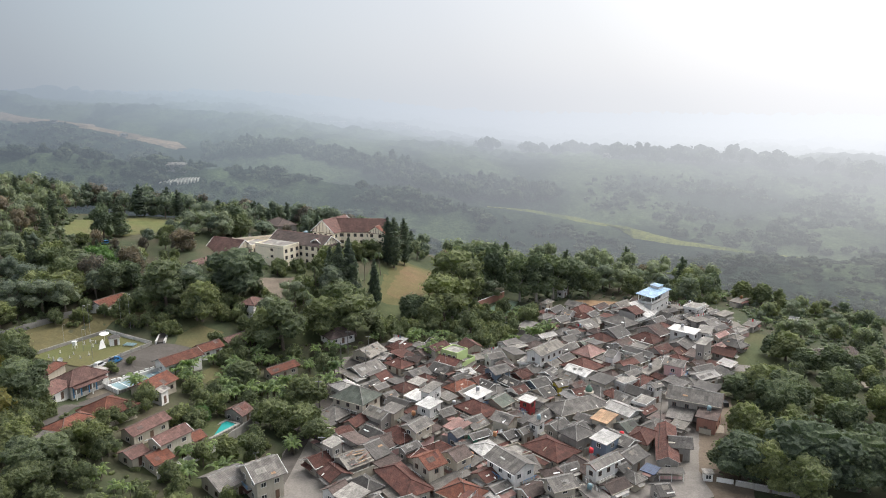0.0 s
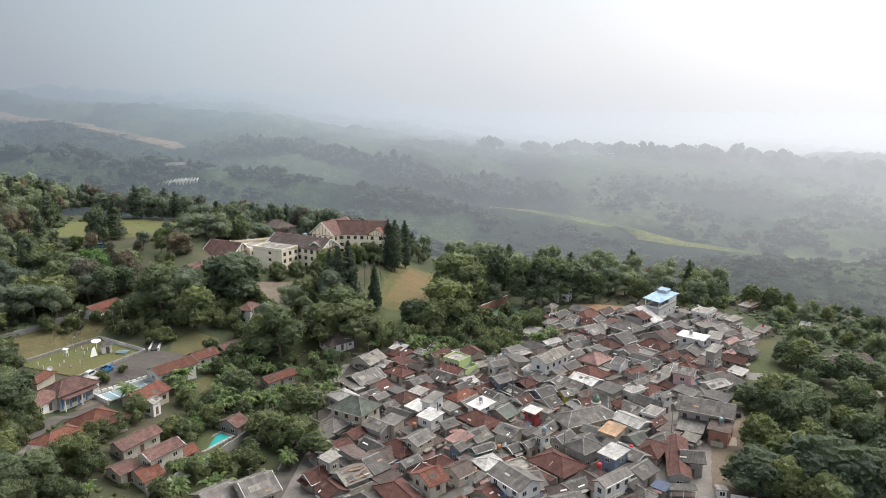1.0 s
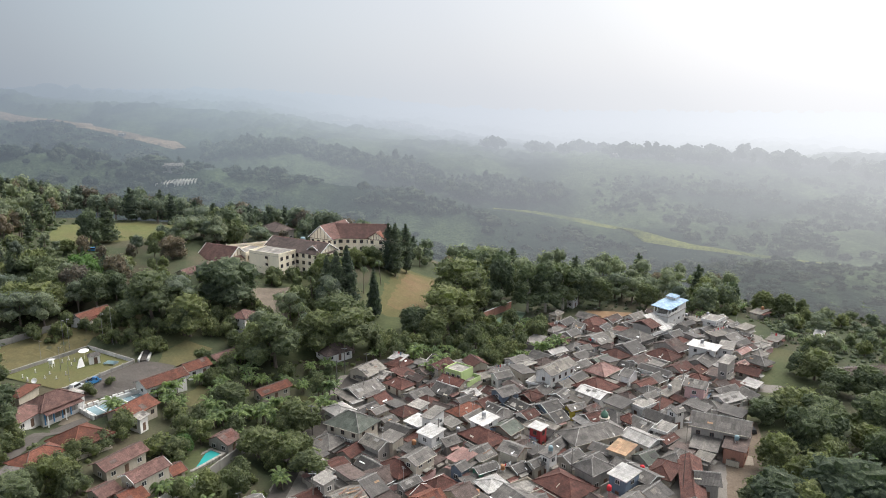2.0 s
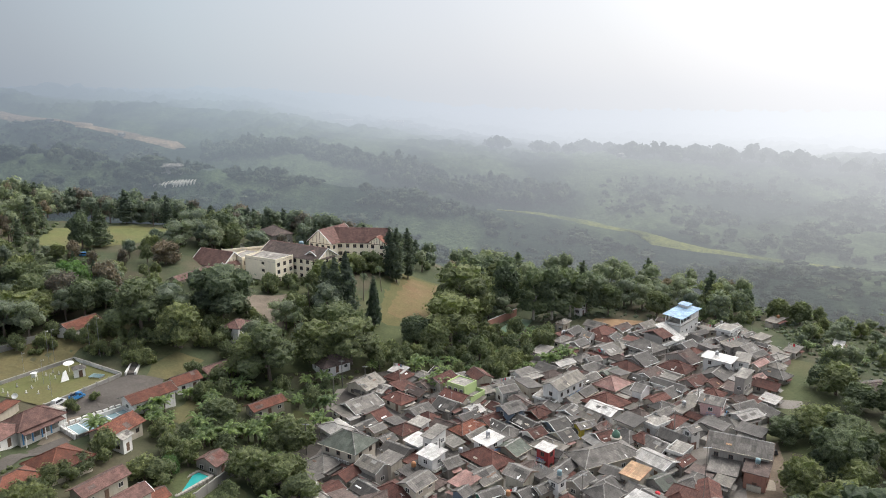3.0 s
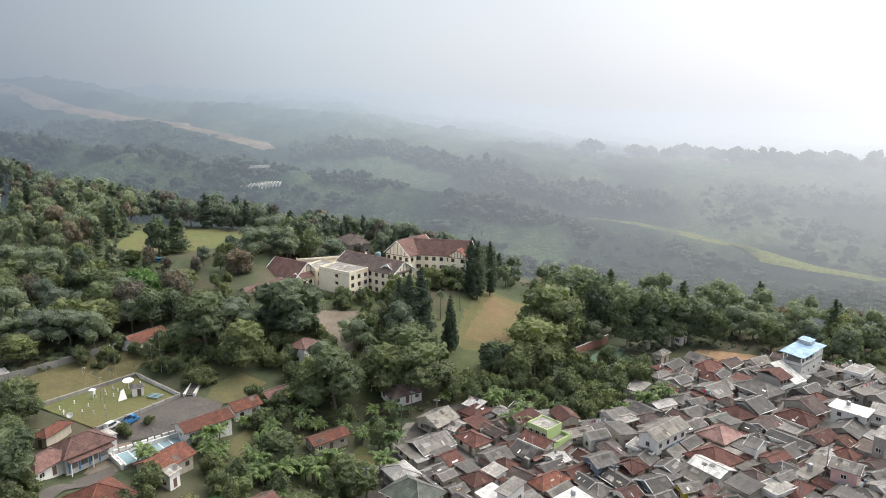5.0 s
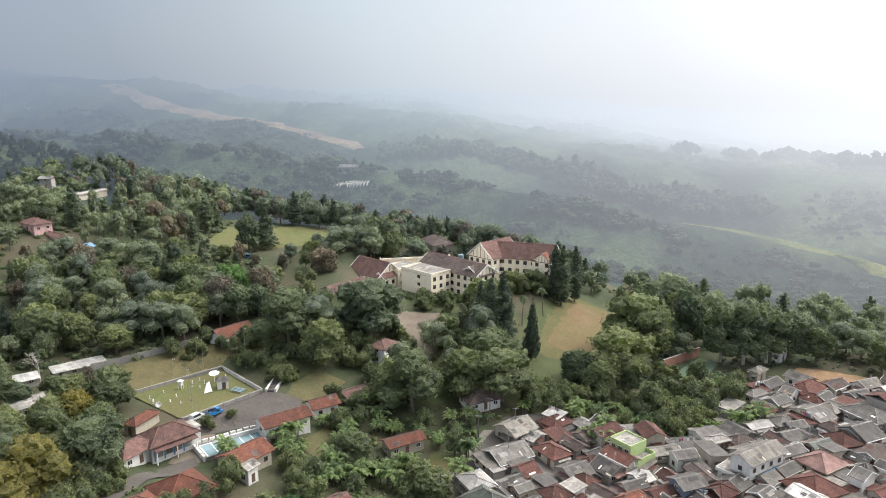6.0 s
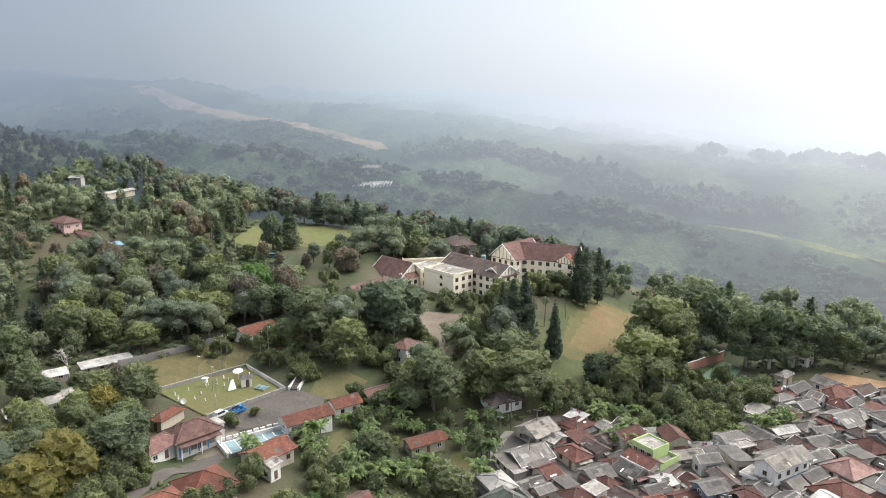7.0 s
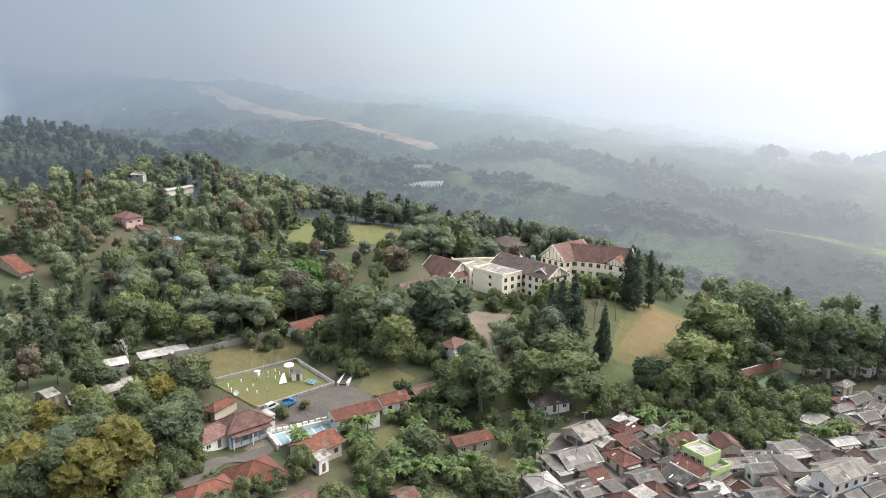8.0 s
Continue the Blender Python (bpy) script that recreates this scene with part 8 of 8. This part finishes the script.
grove([(-142, 322), (-114, 326), (-98, 340), (-84, 354), (-100, 358), (-128, 354)], 7.5, ("pale_a", "dark_a", "pale_b", "broad_c", "pale_a"), (9, 15), 48, "forest trees", 0.5, False)
grove([(-52, 320), (-26, 325), (-22, 335), (-46, 333)], 4.6, ("pale_c", "small_a", "broad_c", "small_b"), (5, 8), 52, "garden plants", 0.2, False)
grove([(13, 248), (38, 254), (42, 288), (13, 292)], 4.8, ("small_a", "banana_tall", "broad_c", "small_b", "banana", "young"), (5, 9), 53, "garden plants", 0.4, False)
grove([(-118, 268), (-84, 262), (-78, 290), (-90, 300), (-124, 292)], 6.5, ("small_a", "broad_c", "small_b", "young", "shrub"), (4, 7), 49, "garden plants", 0.5, False)
grove([(-86, 246), (-76, 262), (-78, 292), (-50, 296), (-48, 278), (-58, 262), (-68, 258), (-76, 244)], 4.6, ("shrub", "small_b", "small_a", "shrub", "young"), (3, 6), 50, "garden shrubs", 0.3)
grove([(-84, 226), (-70, 240), (-66, 262), (-78, 270), (-100, 256), (-98, 242)], 6.5, ("small_b", "small_a", "broad_c", "shrub", "young"), (4, 8), 51, "garden plants", 0.5)


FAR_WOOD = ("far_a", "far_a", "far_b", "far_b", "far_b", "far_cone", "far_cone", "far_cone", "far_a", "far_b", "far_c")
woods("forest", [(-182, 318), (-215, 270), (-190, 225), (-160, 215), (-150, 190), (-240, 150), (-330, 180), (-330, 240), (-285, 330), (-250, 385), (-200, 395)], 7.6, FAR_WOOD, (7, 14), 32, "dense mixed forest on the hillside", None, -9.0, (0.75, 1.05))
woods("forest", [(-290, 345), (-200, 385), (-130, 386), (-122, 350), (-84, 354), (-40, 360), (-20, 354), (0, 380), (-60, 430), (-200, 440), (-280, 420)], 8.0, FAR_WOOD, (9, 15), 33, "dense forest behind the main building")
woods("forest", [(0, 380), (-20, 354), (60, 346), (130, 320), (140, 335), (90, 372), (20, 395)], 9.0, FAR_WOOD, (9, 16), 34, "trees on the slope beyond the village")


# ---- scrub and far woods: uncountable, one mesh each ----
def undergrowth(name, ring, spacing, size, mat, label, seed, woods=0.0):
    """Low clumps with leafy surfaces all over a stretch of land; woods: the share of tall clumps."""
    rng = random.Random(seed)
    sh = Shape()
    xs, ys = [p[0] for p in ring], [p[1] for p in ring]
    y = min(ys)
    while y < max(ys):
        x = min(xs)
        while x < max(xs):
            px, py = x + rng.uniform(-0.5, 0.5) * spacing, y + rng.uniform(-0.5, 0.5) * spacing
            if inside(px, py, ring) and noise.noise((px * 0.03, py * 0.03, seed)) > -0.15 and not any(inside(px, py, r) for r in CLEAR):
                big = noise.noise((px * 0.012, py * 0.012, seed + 3)) * 0.5 + 0.5 < woods
                s = size * rng.uniform(0.5, 1.2) * (2.0 if big else 1.0)
                c = Vector((px, py, ground_h(px, py) + s * (0.9 if big else 0.3)))
                lump(sh, rng, c, s * rng.uniform(0.9, 1.3), s * (1.1 if big else 0.75))
                leaves_on(sh, rng, c, s * 1.15, s * (1.2 if big else 0.8), 10 if big else 6, s * 0.45)
            x += spacing
        y += spacing * (1 + max(0, y - 350) / 500)
    return tagged(sh.ob(name, mat), label, "scrub", kind="stuff")


undergrowth("scrub", [(100, 240), (260, 200), (400, 240), (330, 300), (160, 345), (100, 365), (20, 385), (-20, 390), (20, 352), (100, 330)], 3.6, 1.1, scrub_leaf, "dense low scrub on the valley slopes", 51, 0.2)
undergrowth("underwood", [(-140, 300), (-90, 300), (-80, 250), (-118, 258), (-160, 215), (-260, 160), (-330, 260), (-320, 420), (-100, 420), (-40, 380), (-110, 350)], 4.2, 1.7, leaf_dark, "dark undergrowth below the forest trees", 54, 0.2)
undergrowth("underwood", [(0, 246), (30, 250), (34, 290), (60, 314), (130, 306), (120, 230), (90, 205), (80, 150), (160, 150), (190, 260), (150, 350), (0, 352)], 3.8, 1.0, scrub_leaf, "low undergrowth between the trees", 55, 0.2)
undergrowth("underwood", [(-120, 130), (-38, 130), (-36, 225), (-28, 244), (-70, 240), (-84, 170), (-140, 190), (-160, 150)], 3.6, 0.9, leaf, "low garden weeds and bushes", 56, 0.15)


# ---- distance: hills with haze painted into their materials ----
def haze_mat(name, low, high, grain=0.02):
    """Far land, haze painted in as glow: thicker with distance, paler towards the sun."""
    m, t, p = shade(name)
    geo = t.nodes.new("ShaderNodeNewGeometry")
    c = tone(t, spots(t, grain * 0.4, 8, 0.62, "Object", (1, 0.45, 1)), low, high, 0.45, 0.57)
    c = blend(t, 0.7, c, tone(t, spots(t, grain * 5, 4, 0.7), (0.5, 0.52, 0.54), (1.3, 1.26, 1.15), 0.35, 0.65), "MULTIPLY")
    c = blend(t, 0.8, c, tone(t, spots(t, grain * 22, 5, 0.75), (0.4, 0.42, 0.44), (1.5, 1.45, 1.3), 0.36, 0.64), "MULTIPLY")
    t.links.new(c, p.inputs["Base Color"])
    bump(t, p, spots(t, grain * 14, 5, 0.7), 1.0, 3.0)
    p.inputs["Roughness"].default_value = 1.0
    p.inputs["Specular IOR Level"].default_value = 0.0
    # the painted haze takes the sky's colour, low over the horizon in the same direction
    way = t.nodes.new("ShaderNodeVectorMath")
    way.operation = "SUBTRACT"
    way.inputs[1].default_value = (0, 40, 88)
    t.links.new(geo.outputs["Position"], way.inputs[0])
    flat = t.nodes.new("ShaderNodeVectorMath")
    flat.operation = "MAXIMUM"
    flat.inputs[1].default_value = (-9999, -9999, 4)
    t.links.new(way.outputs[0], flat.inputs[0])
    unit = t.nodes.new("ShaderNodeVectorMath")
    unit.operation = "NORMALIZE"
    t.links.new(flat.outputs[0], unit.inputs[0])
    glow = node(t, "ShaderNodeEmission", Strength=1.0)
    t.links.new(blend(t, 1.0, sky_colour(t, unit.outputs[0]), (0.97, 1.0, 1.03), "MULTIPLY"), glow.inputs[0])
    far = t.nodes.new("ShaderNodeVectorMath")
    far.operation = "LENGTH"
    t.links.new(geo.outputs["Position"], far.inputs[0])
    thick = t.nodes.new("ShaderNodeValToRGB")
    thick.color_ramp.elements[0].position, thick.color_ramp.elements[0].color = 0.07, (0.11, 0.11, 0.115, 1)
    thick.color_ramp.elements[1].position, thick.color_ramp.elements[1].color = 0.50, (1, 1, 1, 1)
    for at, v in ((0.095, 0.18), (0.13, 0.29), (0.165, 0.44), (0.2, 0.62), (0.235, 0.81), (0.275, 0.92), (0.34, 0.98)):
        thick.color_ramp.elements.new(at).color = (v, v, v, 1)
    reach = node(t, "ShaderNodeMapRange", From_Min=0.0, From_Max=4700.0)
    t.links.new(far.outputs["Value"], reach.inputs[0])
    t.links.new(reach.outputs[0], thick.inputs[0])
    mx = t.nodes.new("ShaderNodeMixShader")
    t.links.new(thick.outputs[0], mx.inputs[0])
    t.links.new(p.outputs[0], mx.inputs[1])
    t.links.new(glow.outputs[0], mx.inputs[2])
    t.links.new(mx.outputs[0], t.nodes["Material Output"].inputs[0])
    return m


SPUR = [(-268, 735, 0.25), (-290, 752, 0.8), (-345, 767, 1.4), (-402, 789, 1.35), (-488, 816, 1.0), (-596, 855, 0.8), (-704, 899, 0.45)]
GRASS = [(40, 640, 0.2), (75, 638, 0.5), (110, 622, 0.9), (141, 565, 1.2), (150, 528, 1.0), (172, 506, 0.8), (226, 488, 0.7), (270, 470, 0.3)]
PALE_SPUR = [(-400, 1205, 0.3), (-437, 1222, 0.8), (-518, 1244, 1.0), (-618, 1252, 0.5)]


def near_line(x, y, points):
    """How far a place is from a line of places."""
    least = 9e9
    for (x0, y0, _), (x1, y1, _) in zip(points, points[1:]):
        dx, dy = x1 - x0, y1 - y0
        k = min(1.0, max(0.0, ((x - x0) * dx + (y - y0) * dy) / (dx * dx + dy * dy)))
        least = min(least, math.hypot(x - x0 - k * dx, y - y0 - k * dy))
    return least


def far_h(x, y):
    """Height of the far canopy: woods stand higher than scrub, and open slopes are bare."""
    d = math.hypot(x, y)
    open_land = 1.0
    if 440 < y < 1330:
        for line, reach in ((SPUR, 38), (GRASS, 18), (PALE_SPUR, 30)):
            if abs(x - (line[0][0] + line[-1][0]) / 2) < abs(line[0][0] - line[-1][0]) / 2 + 60:
                open_land = min(open_land, ss(reach, reach * 1.7, near_line(x, y, line)))
    rough = 2.2 + 2.8 * ss(420, 700, d) + 0.008 * max(0.0, d - 640)
    w = noise.fractal((x * 0.009, y * 0.009, 61), 1.0, 2.0, 3)
    wood = ss(-0.2, 0.25, noise.noise((x * 0.007, y * 0.007, 3)) + 0.4 * noise.noise((x * 0.03, y * 0.03, 4)))
    crowns = 1.0 - abs(noise.noise((x * 0.075, y * 0.075, 7))) * 1.6 - 0.5 * abs(noise.noise((x * 0.19, y * 0.19, 9)))
    rise = 0.8 + rough * (w * 0.5 + 0.3 + max(0, crowns) * (0.2 + 0.9 * wood))
    return ground_h(x, y) - 0.6 + (0.6 + (rise - 0.6) * open_land) * ss(0, 70, d - far_edge(x, y))


far_v, cols, rows = [], 400, 150
for j in range(rows + 1):
    for i in range(cols + 1):
        a = radians(-66 + 108 * i / cols)
        edge = far_edge(math.sin(a), math.cos(a) * 1.0001) if math.cos(a) < 0.001 else 402 - 66 * ss(0.03, 0.2, math.tan(a))
        d = edge * (4700 / edge) ** ((j / rows) ** 1.25)
        far_v.append((d * math.sin(a), d * math.cos(a), far_h(d * math.sin(a), d * math.cos(a))))
far_f = [(j * (cols + 1) + i, j * (cols + 1) + i + 1, (j + 1) * (cols + 1) + i + 1, (j + 1) * (cols + 1) + i) for j in range(rows) for i in range(cols)]
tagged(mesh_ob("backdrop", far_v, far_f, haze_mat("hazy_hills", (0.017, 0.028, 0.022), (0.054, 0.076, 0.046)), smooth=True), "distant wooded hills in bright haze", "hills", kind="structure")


def far_strip(name, points, wide, mat, label, category):
    """A ragged strip of other ground on a far hillside, along a line of places."""
    vs, n = [], 0
    for k in range(len(points) - 1):
        a, b = Vector(points[k][:2]), Vector(points[k + 1][:2])
        steps = max(2, int((b - a).length / 8))
        side = Vector((a.y - b.y, b.x - a.x)).normalized()
        if side.y < 0:
            side = -side
        for s in range(steps):
            p = a.lerp(b, s / steps)
            w = (points[k][2] + (points[k + 1][2] - points[k][2]) * s / steps) * wide
            for q in range(5):
                u = q / 4 - 0.5
                r = p + side * w * (u * (1 + 0.5 * noise.noise((p.x * 0.05, p.y * 0.05, 2))) + 0.3 * noise.noise((p.x * 0.03, p.y * 0.03, q)))
                vs.append((r.x, r.y, far_h(r.x, r.y) + 0.9 - 14 * max(0, abs(u) - 0.4)))
            n += 1
    fs = [(k * 5 + q, k * 5 + q + 1, k * 5 + q + 6, k * 5 + q + 5) for k in range(n - 1) for q in range(4)]
    return tagged(mesh_ob(name, vs, fs, mat, smooth=True), label, category, kind="structure")


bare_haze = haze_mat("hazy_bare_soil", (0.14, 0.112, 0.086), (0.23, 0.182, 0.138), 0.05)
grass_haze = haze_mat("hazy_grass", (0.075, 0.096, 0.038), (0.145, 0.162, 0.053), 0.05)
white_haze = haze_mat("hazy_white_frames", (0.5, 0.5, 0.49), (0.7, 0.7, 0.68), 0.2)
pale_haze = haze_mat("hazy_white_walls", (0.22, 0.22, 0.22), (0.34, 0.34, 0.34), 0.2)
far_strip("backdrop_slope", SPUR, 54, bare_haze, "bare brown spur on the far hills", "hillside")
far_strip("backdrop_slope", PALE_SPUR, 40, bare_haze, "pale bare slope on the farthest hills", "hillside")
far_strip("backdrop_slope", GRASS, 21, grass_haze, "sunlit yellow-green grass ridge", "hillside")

# far trees, with the same haze glow painted into their leaves
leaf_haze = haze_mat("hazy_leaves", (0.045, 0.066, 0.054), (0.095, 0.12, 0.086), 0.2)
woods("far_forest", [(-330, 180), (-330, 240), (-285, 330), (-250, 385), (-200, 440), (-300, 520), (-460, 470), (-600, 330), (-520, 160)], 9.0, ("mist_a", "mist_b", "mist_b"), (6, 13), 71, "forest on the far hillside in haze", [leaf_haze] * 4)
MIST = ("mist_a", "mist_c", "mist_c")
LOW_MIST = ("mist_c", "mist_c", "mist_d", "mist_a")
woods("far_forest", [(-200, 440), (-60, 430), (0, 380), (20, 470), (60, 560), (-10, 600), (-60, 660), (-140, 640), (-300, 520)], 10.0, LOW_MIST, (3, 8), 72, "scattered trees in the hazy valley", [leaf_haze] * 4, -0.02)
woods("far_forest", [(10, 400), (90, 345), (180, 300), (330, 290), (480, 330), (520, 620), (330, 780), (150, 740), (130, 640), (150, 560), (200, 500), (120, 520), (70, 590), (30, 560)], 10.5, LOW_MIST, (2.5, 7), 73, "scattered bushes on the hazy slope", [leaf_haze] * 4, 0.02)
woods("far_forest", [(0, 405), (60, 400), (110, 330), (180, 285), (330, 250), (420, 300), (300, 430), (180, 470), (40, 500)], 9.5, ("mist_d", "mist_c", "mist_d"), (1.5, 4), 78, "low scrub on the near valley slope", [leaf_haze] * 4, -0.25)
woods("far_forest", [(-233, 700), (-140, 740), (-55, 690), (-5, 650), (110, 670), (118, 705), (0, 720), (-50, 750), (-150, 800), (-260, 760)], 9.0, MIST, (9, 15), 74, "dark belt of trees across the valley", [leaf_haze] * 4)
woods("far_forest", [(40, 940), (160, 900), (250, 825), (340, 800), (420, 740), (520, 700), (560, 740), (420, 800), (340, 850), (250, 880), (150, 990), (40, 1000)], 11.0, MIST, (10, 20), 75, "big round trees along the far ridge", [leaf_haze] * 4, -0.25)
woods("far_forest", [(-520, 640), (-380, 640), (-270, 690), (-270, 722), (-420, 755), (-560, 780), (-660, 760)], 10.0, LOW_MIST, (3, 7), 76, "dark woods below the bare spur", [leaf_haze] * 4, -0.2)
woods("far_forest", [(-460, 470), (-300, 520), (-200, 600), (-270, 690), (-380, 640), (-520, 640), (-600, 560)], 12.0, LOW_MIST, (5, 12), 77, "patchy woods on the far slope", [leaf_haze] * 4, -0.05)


# ---- far buildings, pale with the painted haze ----
def far_building(x, y, w, d, h, turn, label="long white building in the far haze"):
    t = thing("far_building", Matrix.Translation((x, y, far_h(x, y))) @ pose(0, 0, 0, 0, 0, turn), label, "building", "far buildings")
    Shape().box(-w / 2, w / 2, -d / 2, d / 2, -6, h).ob("wall", pale_haze, t)
    Shape().prism([(-w / 2 - 0.6, -d / 2 - 0.6, h), (w / 2 + 0.6, -d / 2 - 0.6, h), (w / 2 + 0.6, d / 2 + 0.6, h), (-w / 2 - 0.6, d / 2 + 0.6, h)],
                  [(-w / 2, -0.3, h + d * 0.25), (w / 2, -0.3, h + d * 0.25), (w / 2, 0.3, h + d * 0.25), (-w / 2, 0.3, h + d * 0.25)]).ob("roof", pale_haze, t)


for fx, fy, fw, fd, fh in ((-216, 1250, 28, 14, 7), (-172, 1180, 40, 10, 4), (-90, 1190, 36, 12, 5), (-62, 1200, 20, 10, 5), (-22, 1170, 26, 9, 4), (194, 850, 9, 7, 5), (300, 1120, 16, 9, 5), (-700, 760, 9, 6, 5), (-330, 745, 8, 6, 4), (420, 1100, 14, 8, 5), (-410, 762, 9, 5, 4)):
    far_building(fx, fy, fw * 0.7, fd * 0.7, fh * 0.6, (fx * 7) % 40 - 20)
rows_thing = thing("greenhouse_rows", Matrix.Translation((-208, 560, far_h(-208, 560))), "pale rows of low white frames on a far slope", "greenhouse")
for k in range(12):
    rx, ry = -13 + k * 2.4, 0.9 * k
    Shape().prism([(-0.5, -7, -1), (0.5, -7, -1), (0.5, 7, 1), (-0.5, 7, 1)], [(-0.4, -7, 2.6), (0.4, -7, 2.6), (0.4, 7, 4.6), (-0.4, 7, 4.6)]).ob("row", white_haze, rows_thing, pose(rx, ry, ground_h(-208 + rx, 560 + ry) - far_h(-208, 560)))
far_building(-216, 578, 15, 8, 4, 10, "white house above pale frames on a far slope")
